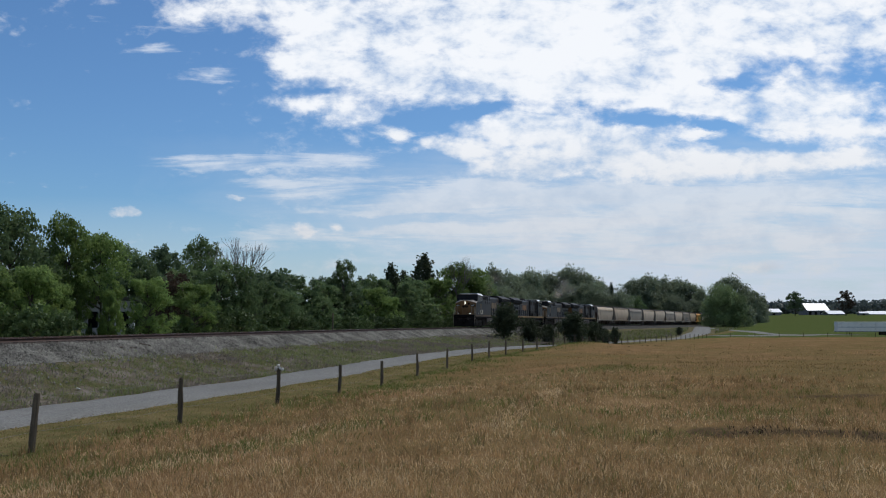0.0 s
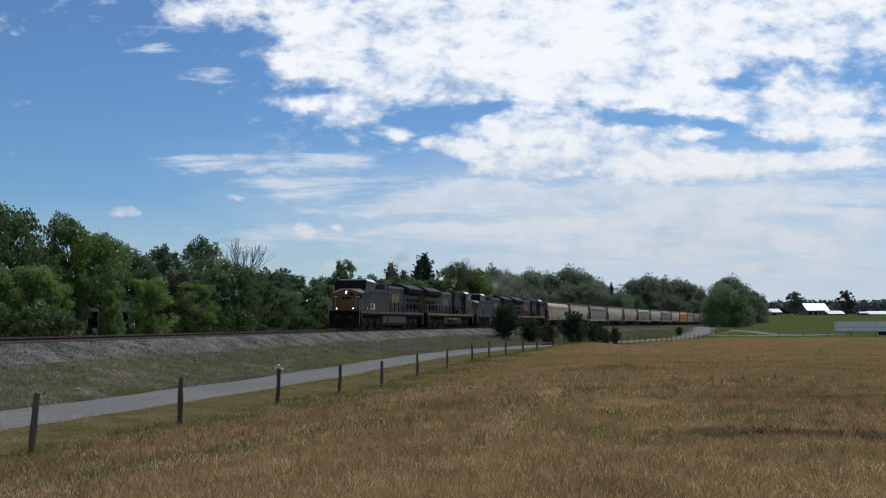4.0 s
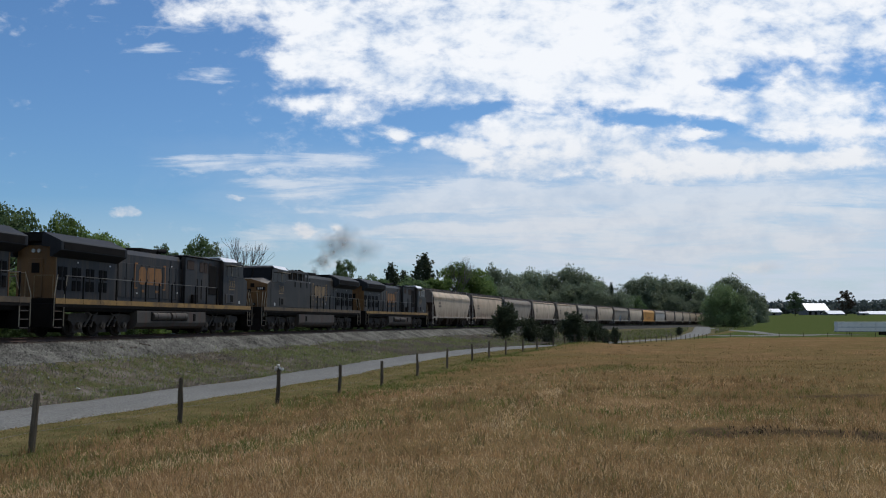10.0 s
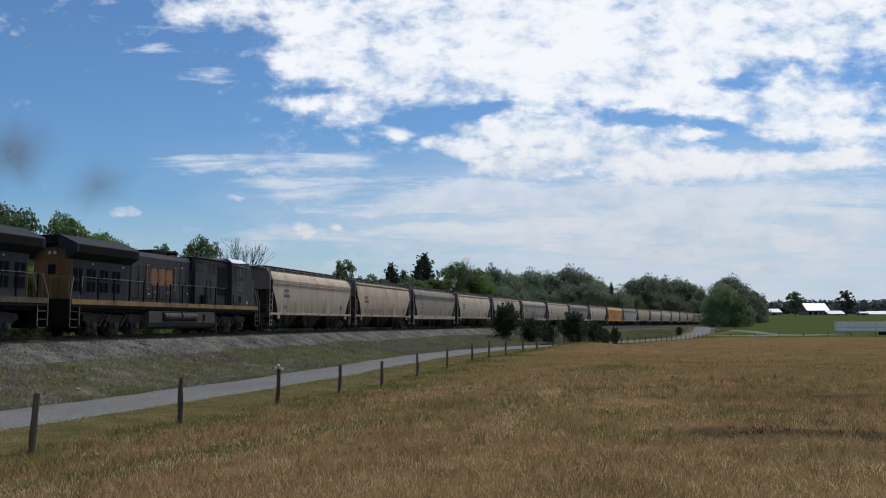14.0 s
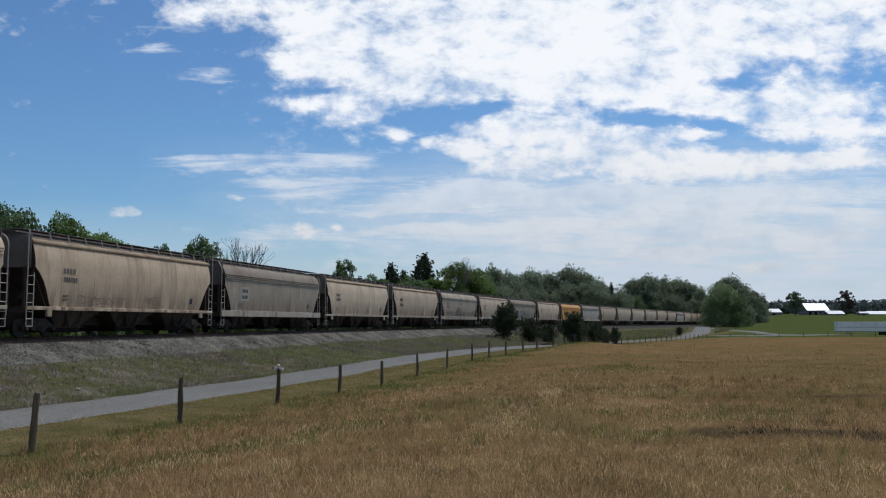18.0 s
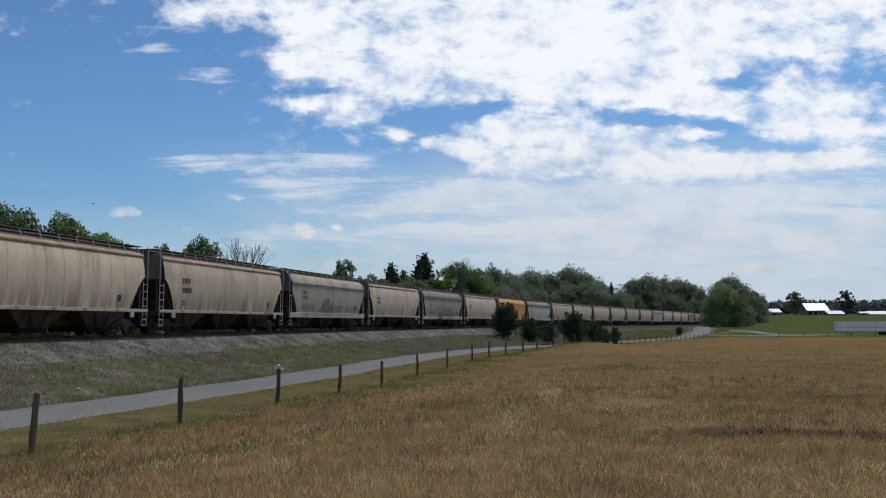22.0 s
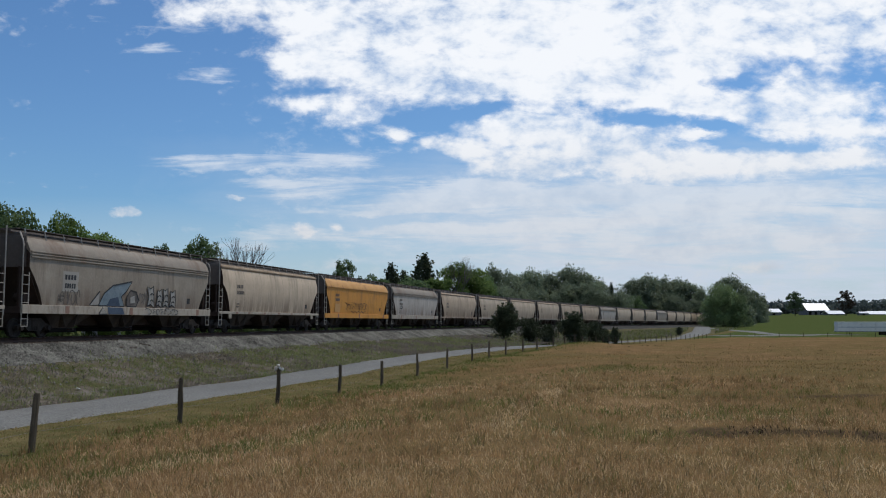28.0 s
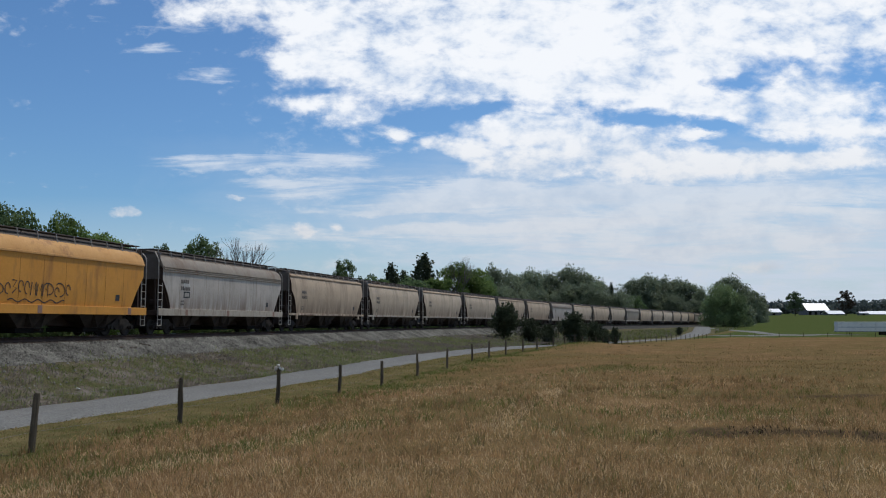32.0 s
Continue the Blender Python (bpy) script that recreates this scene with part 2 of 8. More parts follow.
def leaf_material(name, dark, light, sheer=0.35, island=True, rough=0.55):
    m = bpy.data.materials.new(name)
    m.use_nodes = True
    nt = m.node_tree
    N, Lk = nt.nodes, nt.links
    b = N["Principled BSDF"]
    b.inputs["Roughness"].default_value = rough
    b.inputs["Specular IOR Level"].default_value = 0.18
    geo = N.new("ShaderNodeNewGeometry")
    oi = N.new("ShaderNodeObjectInfo")
    tc = N.new("ShaderNodeTexCoord")
    no = N.new("ShaderNodeTexNoise")
    no.inputs["Scale"].default_value, no.inputs["Detail"].default_value = 0.7, 3
    Lk.new(tc.outputs["Object"], no.inputs[0])
    a = N.new("ShaderNodeMath")
    a.operation = "MULTIPLY_ADD"
    Lk.new(geo.outputs["Random Per Island"], a.inputs[0])
    a.inputs[1].default_value = 0.5
    c = N.new("ShaderNodeMapRange")
    c.inputs[1].default_value, c.inputs[2].default_value, c.inputs[3].default_value, c.inputs[4].default_value = 0.35, 0.65, 0.0, 0.5
    Lk.new(no.outputs[0], c.inputs[0])
    Lk.new(c.outputs[0], a.inputs[2])
    mx = N.new("ShaderNodeMix")
    mx.data_type = "RGBA"
    Lk.new(a.outputs[0], mx.inputs[0])
    mx.inputs[6].default_value, mx.inputs[7].default_value = (*dark, 1), (*light, 1)
    mr = N.new("ShaderNodeMapRange")
    mr.inputs[3].default_value, mr.inputs[4].default_value = 0.75, 1.25
    Lk.new(oi.outputs["Random"], mr.inputs[0])
    hs = N.new("ShaderNodeHueSaturation")
    Lk.new(mr.outputs[0], hs.inputs["Value"])
    Lk.new(mx.outputs[2], hs.inputs["Color"])
    Lk.new(hs.outputs[0], b.inputs["Base Color"])
    tr = N.new("ShaderNodeBsdfTranslucent")
    Lk.new(hs.outputs[0], tr.inputs[0])
    ms = N.new("ShaderNodeMixShader")
    ms.inputs[0].default_value = sheer
    Lk.new(b.outputs[0], ms.inputs[1])
    Lk.new(tr.outputs[0], ms.inputs[2])
    Lk.new(ms.outputs[0], N["Material Output"].inputs[0])
    return m


def glow(name, colour, power):
    m = bpy.data.materials.new(name)
    m.use_nodes = True
    b = m.node_tree.nodes["Principled BSDF"]
    b.inputs["Base Color"].default_value = (*colour, 1)
    b.inputs["Emission Color"].default_value, b.inputs["Emission Strength"].default_value = (*colour, 1), power
    return m


RUST = (0.10, 0.045, 0.025)
DOWN = (3.0, 3.0, 0.35)          # streaks that run down
M_BLUE = material("loco_blue", [(0.0185, 0.0190, 0.0200), (0.030, 0.0295, 0.0300)], 0.8, 0.5, 0, 0.05, 20, spots=((0.062, 0.047, 0.034), 0.5, 0.9, DOWN))
M_FADED = material("loco_faded", [(0.025, 0.0242, 0.0228), (0.044, 0.0415, 0.0375)], 0.8, 0.55, 0, 0.05, 20, spots=((0.080, 0.060, 0.041), 0.45, 0.6, (1.5, 1.5, 0.35)))
M_YELLOW = material("loco_yellow", [(0.120, 0.062, 0.022), (0.190, 0.098, 0.032)], 1.4, 0.5, 0, 0.05, 20, spots=((0.10, 0.065, 0.035), 0.5, 1.2, DOWN))
M_STRIPE = material("sill_yellow", [(0.22, 0.130, 0.045), (0.33, 0.200, 0.065)], 1.5, 0.6, 0, 0.05, 20, spots=((0.085, 0.060, 0.04), 0.45, 1.0))
M_LOGO = material("logo_paint", [(0.175, 0.115, 0.055), (0.28, 0.185, 0.085)], 3.0, 0.55, 0, 0.0, 20, spots=((0.05, 0.048, 0.046), 0.5, 1.6, DOWN))
M_BLACK = material("dark_steel", [(0.007, 0.006, 0.0055), (0.016, 0.0135, 0.0115)], 2.0, 0.75, 0.0, 0.1, 15)
M_BLACK.node_tree.nodes["Principled BSDF"].inputs["Specular IOR Level"].default_value = 0.08
M_TRUCK = material("bogie_grime", [(0.027, 0.021, 0.0165), (0.072, 0.057, 0.044)], 2.5, 0.8, 0.1, 0.2, 18)
M_FTRUCK = material("freight_bogie_grime", [(0.022, 0.018, 0.015), (0.060, 0.049, 0.040)], 2.5, 0.85, 0.0, 0.2, 18)
M_TANK = material("tank_paint", [(0.052, 0.045, 0.037), (0.092, 0.079, 0.066)], 1.2, 0.65, 0.0, 0.05, 15, spots=((0.085, 0.048, 0.034), 0.5, 0.9, DOWN))
M_ROOFW = material("silver_roof", [(0.74, 0.75, 0.75), (0.85, 0.85, 0.85)], 1.0, 0.35, 0.0, 0.03, 10)
M_RAILING = material("railing_paint", [(0.22, 0.185, 0.13), (0.36, 0.31, 0.23)], 2.0, 0.5, 0.2, 0.0, 20)
M_WINDOW = material("dark_glass", [(0.006, 0.007, 0.008), (0.012, 0.013, 0.015)], 1.0, 0.08, 0.0, 0.0, 5)
M_BEIGE = material("beige_panel", [(0.36, 0.33, 0.25), (0.46, 0.42, 0.33)], 2.0, 0.6, 0, 0.03, 15)
M_STEEL = material("wheel_steel", [(0.028, 0.024, 0.021), (0.060, 0.052, 0.046)], 3.0, 0.7, 0.2, 0.1, 20)
M_RAIL = material("rail_steel", [(0.050, 0.028, 0.019), (0.095, 0.055, 0.038)], 1.5, 0.6, 0.3, 0.1, 12)
M_RAILTOP = material("rail_head", [(0.30, 0.28, 0.27), (0.42, 0.40, 0.39)], 3.0, 0.3, 0.9, 0.0, 20)
M_TIE = material("tie_timber", [(0.045, 0.035, 0.028), (0.085, 0.068, 0.055)], 2.0, 0.9, 0, 0.4, 14, rand=0.25, stretch=(1, 6, 1))
RUSTRUN = ((0.165, 0.105, 0.070), 1.2, 2.7, 0.85)          # tint, heights, strength of rust runs
M_HOP = {
    "tan": material("hopper_tan", [(0.415, 0.312, 0.212), (0.59, 0.458, 0.316)], 0.5, 0.6, 0, 0.04, 9, spots=((0.27, 0.20, 0.135), 0.35, 0.7, (1.6, 1.6, 0.30)), rand=0.12, runs=RUSTRUN),
    "cream": material("hopper_cream", [(0.455, 0.355, 0.25), (0.63, 0.508, 0.364)], 0.5, 0.6, 0, 0.04, 9, spots=((0.30, 0.235, 0.16), 0.35, 0.7, (1.6, 1.6, 0.30)), rand=0.12, runs=RUSTRUN),
    "grey": material("hopper_grey", [(0.365, 0.324, 0.276), (0.52, 0.472, 0.408)], 0.5, 0.6, 0, 0.04, 9, spots=((0.235, 0.205, 0.165), 0.35, 0.7, (1.6, 1.6, 0.30)), rand=0.12, runs=RUSTRUN),
    "weathered": material("hopper_weathered", [(0.275, 0.228, 0.172), (0.42, 0.362, 0.282)], 0.5, 0.65, 0, 0.04, 9, spots=((0.19, 0.145, 0.105), 0.36, 0.7, (1.6, 1.6, 0.30)), rand=0.12, runs=RUSTRUN),
    "orange": material("hopper_orange", [(0.54, 0.235, 0.036), (0.66, 0.305, 0.052)], 0.5, 0.55, 0, 0.04, 9, spots=((0.34, 0.15, 0.04), 0.35, 0.7, (1.6, 1.6, 0.4))),
}
M_HROOF = material("hopper_roof_dust", [(0.25, 0.178, 0.112), (0.42, 0.325, 0.225)], 0.8, 0.8, 0, 0.05, 12, spots=((0.17, 0.11, 0.07), 0.4, 1.2, (1.0, 2.0, 2.0)), rand=0.12)
M_HEND = material("hopper_end", [(0.095, 0.080, 0.070), (0.16, 0.138, 0.118)], 1.0, 0.7, 0, 0.04, 10, rand=0.15)
# brown end grime, with the shade below the car ends painted into it
M_DARKEND = material("hopper_end_grime_shade", [(0.034, 0.022, 0.017), (0.070, 0.048, 0.037)], 1.2, 0.8, 0, 0.1, 12)
M_BAY = material("hopper_bay", [(0.040, 0.029, 0.022), (0.105, 0.080, 0.060)], 0.7, 0.85, 0, 0.1, 10, spots=((0.022, 0.016, 0.013), 0.5, 0.5), rand=0.2)
M_MARK = material("mark_black", [(0.03, 0.03, 0.032), (0.06, 0.06, 0.06)], 3.0, 0.7, 0, 0.0, 20)
M_WHITE = material("mark_white", [(0.46, 0.45, 0.42), (0.58, 0.57, 0.54)], 3.0, 0.6, 0, 0.0, 20)
M_TEAL = material("mark_blue", [(0.12, 0.165, 0.19), (0.25, 0.30, 0.32)], 3.0, 0.6, 0, 0.0, 20)
M_POST = material("post_wood", [(0.050, 0.040, 0.028), (0.145, 0.118, 0.080)], 6.0, 0.9, 0, 0.5, 30, rand=0.2, stretch=(1, 1, 0.15))
M_WIRE = material("fence_wire", [(0.12, 0.11, 0.10), (0.2, 0.19, 0.18)], 3.0, 0.5, 0.7, 0.0, 20)
M_BARK = material("bark", [(0.05, 0.042, 0.033), (0.11, 0.095, 0.08)], 3.0, 0.95, 0, 0.6, 20, stretch=(1, 1, 0.3))
M_DEAD = material("dead_wood", [(0.12, 0.108, 0.096), (0.20, 0.182, 0.165)], 3.0, 0.9, 0, 0.3, 20, stretch=(1, 1, 0.3))
M_LEAF = {
    "fresh": leaf_material("leaf_fresh", (0.1, 0.165, 0.046), (0.25, 0.345, 0.108), 0.58),
    "mid": leaf_material("leaf_mid", (0.078, 0.126, 0.054), (0.19, 0.262, 0.114), 0.55),
    "deep": leaf_material("leaf_deep", (0.06, 0.096, 0.05), (0.14, 0.195, 0.1), 0.5),
    # understorey leaves coloured darker for the shade under trees and train
    "brush": leaf_material("leaf_brush_shade", (0.042, 0.070, 0.025), (0.10, 0.144, 0.052), 0.28),
    # grove greens lifted towards grey: the haze of distance put into the leaf colour
    "grove": leaf_material("leaf_grove_haze", (0.122, 0.152, 0.104), (0.265, 0.315, 0.198), 0.52),
    "willow": leaf_material("willow_leaf", (0.098, 0.14, 0.064), (0.215, 0.282, 0.13), 0.5),
    # horizon leaves tinted blue-grey to carry the haze
    "far": leaf_material("leaf_far_haze", (0.066, 0.086, 0.084), (0.11, 0.136, 0.126), 0.4),
    "cedar": leaf_material("cedar_needles", (0.024, 0.034, 0.018), (0.070, 0.086, 0.044), 0.3),
    "russet": leaf_material("leaf_russet", (0.040, 0.028, 0.018), (0.075, 0.052, 0.032), 0.2),
}
M_STRAW = leaf_material("dry_grass", (0.235, 0.135, 0.058), (0.68, 0.445, 0.22), 0.45, rough=0.8)
M_OLIVE = leaf_material("olive_grass", (0.145, 0.102, 0.043), (0.41, 0.285, 0.126), 0.4, rough=0.8)
M_PALE = leaf_material("pale_straw", (0.46, 0.31, 0.155), (0.80, 0.61, 0.37), 0.45, rough=0.8)
M_BANK = leaf_material("bank_weeds", (0.145, 0.124, 0.100), (0.30, 0.262, 0.215), 0.56, rough=0.8)
M_BANKG = leaf_material("bank_grass", (0.100, 0.122, 0.044), (0.215, 0.235, 0.105), 0.58, rough=0.8)
M_LUSH = leaf_material("lush_weeds", (0.075, 0.095, 0.022), (0.175, 0.195, 0.055), 0.5, rough=0.7)
M_SHADEWEED = leaf_material("dark_weeds", (0.150, 0.118, 0.052), (0.25, 0.185, 0.086), 0.5, rough=0.8)
M_STUB = leaf_material("rotted_stubble", (0.030, 0.020, 0.012), (0.085, 0.060, 0.036), 0.2, rough=0.9)
M_WEED = leaf_material("green_grass", (0.125, 0.130, 0.032), (0.25, 0.235, 0.075), 0.45, rough=0.7)
M_WINDOW.node_tree.nodes["Principled BSDF"].inputs["Specular IOR Level"].default_value = 0.08
M_THINSMOKE = material("exhaust_wisp", [(0.42, 0.36, 0.30), (0.50, 0.43, 0.36)], 2.0, 1.0, 0, 0.0, 20)
M_SMOKE = material("exhaust_haze", [(0.50, 0.42, 0.34), (0.58, 0.49, 0.40)], 2.0, 1.0, 0, 0.0, 20)


def thin_out(m, thick):
    """Thins a material from the core of each flake to its rim."""
    nt = m.node_tree
    at, pw, ml = nt.nodes.new("ShaderNodeAttribute"), nt.nodes.new("ShaderNodeMath"), nt.nodes.new("ShaderNodeMath")
    at.attribute_name = "core"
    pw.operation, ml.operation = "POWER", "MULTIPLY"
    pw.inputs[1].default_value, ml.inputs[1].default_value = 1.4, thick
    nt.links.new(at.outputs["Fac"], pw.inputs[0])
    nt.links.new(pw.outputs[0], ml.inputs[0])
    nt.links.new(ml.outputs[0], nt.nodes["Principled BSDF"].inputs["Alpha"])


thin_out(M_SMOKE, 0.48)
thin_out(M_THINSMOKE, 0.16)


# ---------------------------------------------------------------- mesh helpers
def mesh_of(name, bm, mat, smooth=False):
    me = bpy.data.meshes.new(name)
    bm.to_mesh(me)
    bm.free()
    for mm in (mat if isinstance(mat, (list, tuple)) else [mat]):
        me.materials.append(mm)
    if smooth:
        me.shade_smooth()
    return me


def part(name, bm, mat, parent, label="", smooth=False):
    ob = new(name, bm if isinstance(bm, bpy.types.Mesh) else mesh_of(name, bm, mat, smooth))
    ob.parent = parent
    if label:
        ob["label"] = label
    return ob


def arrays(name, verts, faces, mat, smooth=False):
    """A mesh from numpy arrays of vertices and of equal-sided faces."""
    me = bpy.data.meshes.new(name)
    verts, faces = np.asarray(verts, dtype=np.float32), np.asarray(faces, dtype=np.int32)
    n, k = faces.shape
    me.vertices.add(len(verts))
    me.vertices.foreach_set("co", verts.ravel())
    me.loops.add(n * k)
    me.loops.foreach_set("vertex_index", faces.ravel())
    me.polygons.add(n)
    me.polygons.foreach_set("loop_start", np.arange(n, dtype=np.int32) * k)
    me.materials.append(mat)
    me.update(calc_edges=True)
    if smooth:
        me.shade_smooth()
    return me


def box(bm, x0, x1, y0, y1, z0, z1, bevel=0.0):
    r = bmesh.ops.create_cube(bm, size=1.0, matrix=Matrix.Translation(((x0 + x1) / 2, (y0 + y1) / 2, (z0 + z1) / 2)) @ Matrix.Diagonal((x1 - x0, y1 - y0, z1 - z0, 1)))
    if bevel:
        es = list({e for v in r["verts"] for e in v.link_edges})
        bmesh.ops.bevel(bm, geom=es, offset=bevel, segments=1, affect="EDGES")
    return bm


def rod(bm, a, b, r, seg=6, r2=None):
    a, b = Vector(a), Vector(b)
    d = b - a
    m = Matrix.Translation((a + b) / 2) @ d.to_track_quat("Z", "Y").to_matrix().to_4x4()
    bmesh.ops.create_cone(bm, cap_ends=True, segments=seg, radius1=r, radius2=r if r2 is None else r2, depth=d.length, matrix=m)
    return bm


def prism(bm, outline, y0, y1):
    """Outline in x, z, swept along y."""
    a = [bm.verts.new((x, y0, z)) for x, z in outline]
    b = [bm.verts.new((x, y1, z)) for x, z in outline]
    n = len(outline)
    bm.faces.new(a)
    bm.faces.new(b[::-1])
    for i in range(n):
        bm.faces.new((a[(i + 1) % n], a[i], b[i], b[(i + 1) % n]))
    bmesh.ops.recalc_face_normals(bm, faces=bm.faces[:])
    return bm


def loft(bm, sections, cap=True):
    """Rings of equal count of points joined one after another."""
    rows = [[bm.verts.new(p) for p in sec] for sec in sections]
    n = len(rows[0])
    for a, b in zip(rows, rows[1:]):
        for i in range(n):
            bm.faces.new((a[i], a[(i + 1) % n], b[(i + 1) % n], b[i]))
    if cap:
        bm.faces.new(rows[0][::-1])
        bm.faces.new(rows[-1])
    bmesh.ops.recalc_face_normals(bm, faces=bm.faces[:])
    return bm


# ---------------------------------------------------------------- the line of the railway
RAIL_START = (-20.660, 29.254)
S0, S1 = -420.0, 900.0


def heading(s):
    q = np.clip(s, -20.0, 360.0) / 100.0
    th = 0.1990 + 0.0499 * q + 0.1060 * q ** 2 - 0.0529 * q ** 3 + 0.0066 * q ** 4
    return th - 0.0013 * np.clip(s - 360.0, 0.0, 72.0)


SS = np.arange(S0, S1, 0.5)
HH = heading(SS)
XX, YY = np.cumsum(np.sin(HH)) * 0.5, np.cumsum(np.cos(HH)) * 0.5
_i0 = int(np.searchsorted(SS, 0.0))
XX, YY = XX - XX[_i0] + RAIL_START[0], YY - YY[_i0] + RAIL_START[1]
ZZ = EYE.z - 1.016 - 0.011518 * np.clip(SS, -30.0, 360.0)


def line(s, d=0.0):
    """Place and heading at arc length s, d metres to the camera's side."""
    x, y, z, h = (np.interp(s, SS, a) for a in (XX, YY, ZZ, HH))
    return x + d * np.cos(h), y - d * np.sin(h), z, h


def along(x, y):
    """Arc length and side offset of the points x, y (arrays)."""
    cx, cy, cs, ch = XX[::8], YY[::8], SS[::8], HH[::8]
    s, d = np.empty(len(x)), np.empty(len(x))
    for i in range(0, len(x), 4000):
        dx, dy = x[i:i + 4000, None] - cx, y[i:i + 4000, None] - cy
        k = np.argmin(dx * dx + dy * dy, 1)
        r = np.arange(len(k))
        dx, dy, h = dx[r, k], dy[r, k], ch[k]
        s[i:i + 4000] = cs[k] + dx * np.sin(h) + dy * np.cos(h)
        d[i:i + 4000] = dx * np.cos(h) - dy * np.sin(h)
    return s, d


def fence_off(s):
    return np.interp(s, [-60, -20, 2, 30.5, 40, 56, 75, 104.5, 194.5, 260], [13.0, 14.05, 15.35, 16.6, 17.1, 18.45, 19.1, 19.94, 23.65, 26.0])


def low_z(s):
    """Ground level along the fence line."""
    return EYE.z + np.interp(s, [-40, -9, 2, 13, 36, 53, 75, 104.5, 150, 194.5, 260, 340, 420], [-2.45, -2.75, -2.95, -3.07, -3.13, -3.27, -3.78, -4.62, -5.43, -6.15, -6.45, -6.2, -6.0])


def smooth01(t):
    t = np.clip(t, 0, 1)
    return t * t * (3 - 2 * t)


def ground_z(x, y):
    """Height of the open ground."""
    x, y = np.atleast_1d(np.asarray(x, float)), np.atleast_1d(np.asarray(y, float))
    s, d = along(x, y)
    field = EYE.z + np.interp(y, [-300, 0, 60, 205, 255, 300, 560, 900, 6000], [-1.7, -1.7, -2.9, -5.85, -6.8, -6.8, -2.6, -2.0, -2.0])
    fo = fence_off(s)
    low = low_z(s)
    rail = np.interp(s, SS, ZZ)
    near = smooth01((d - fo) / 9.0)
    z = low * (1 - near) + field * near
    # low rise in the pasture beside the fence
    z = z + 0.50 * np.exp(-((s - 62) / 17) ** 2) * smooth01((d - fo + 1.6) / 3.2) * np.exp(-(np.maximum(d - fo - 2.0, 0) / 4.5) ** 2)
    # bank up to the track on the camera's side
    bank = smooth01((fo - 6.9 - d) / np.maximum(fo - 6.9 - 3.3, 1.0)) * 0.6 + 0.4 * np.clip((fo - 6.9 - d) / np.maximum(fo - 6.9 - 3.3, 1.0), 0, 1)
    z = z + (rail - 0.90 - z) * np.where(d < fo - 6.9, bank, 0.0)
    # the other side
    back = smooth01((-d - 2.2) / 5.0)
    z = np.where(d < 0, (rail - 0.62) * (1 - back) + (rail - 1.5) * back, z)
    far = smooth01((np.hypot(x, y) - 500.0) / 400.0)
    z = z * (1 - far) + (EYE.z - 2.2) * far
    lumps = 0.05 * np.sin(x * 0.9 + 1.3 * np.sin(y * 0.35)) * np.sin(y * 0.7 + 0.8 * np.sin(x * 0.5)) + 0.06 * np.sin(x * 0.21 + y * 0.13)
    return z + lumps * np.where(d > fo - 1.0, 1.0, 0.25)


def vnoise(x, y, size, seed):
    """Smooth value noise, 0 to 1, with lumps of the given size."""
    tab = np.random.RandomState(seed).rand(64, 64)
    x, y = np.asarray(x, float) / size, np.asarray(y, float) / size
    xi, yi = np.floor(x).astype(int), np.floor(y).astype(int)
    fx, fy = smooth01(x - xi), smooth01(y - yi)
    a, b = tab[xi % 64, yi % 64], tab[(xi + 1) % 64, yi % 64]
    c, d = tab[xi % 64, (yi + 1) % 64], tab[(xi + 1) % 64, (yi + 1) % 64]
    return (a * (1 - fx) + b * fx) * (1 - fy) + (c * (1 - fx) + d * fx) * fy


def clumpy(x, y, seed):
    return 0.45 * vnoise(x, y, 4.2, seed) + 0.33 * vnoise(x, y, 1.6, seed + 1) + 0.22 * vnoise(x, y, 0.55, seed + 2)


LUSH = [(-4.6, 12.6, 1.6, 0.8), (-3.6, 14.5, 1.5, 1.0), (-2.0, 16.5, 1.6, 1.2), (0.2, 21.0, 2.0, 2.0), (5.2, 18.1, 2.4, 1.3), (7.4, 38.5, 3.0, 3.0), (7.2, 25.5, 2.6, 2.0), (6.7, 18.8, 1.8, 1.0), (-6.0, 15.6, 1.4, 1.0), (3.0, 15.0, 1.0, 0.7), (-1.0, 36.0, 2.5, 4.0)]
BARE = [(3.75, 15.05, 0.35, 0.22), (4.5, 15.15, 0.62, 0.46), (5.45, 15.0, 0.5, 0.42), (6.3, 14.75, 0.75, 0.50), (7.35, 14.3, 0.55, 0.38), (6.9, 13.85, 0.45, 0.30), (5.0, 14.6, 0.45, 0.26), (10.3, 23.8, 1.3, 0.35)]


def spots_at(x, y, table):
    return sum(np.exp(-((x - a) / c) ** 2 - ((y - b) / d) ** 2) for a, b, c, d in table)


def gz(x, y):
    return float(ground_z([x], [y])[0])


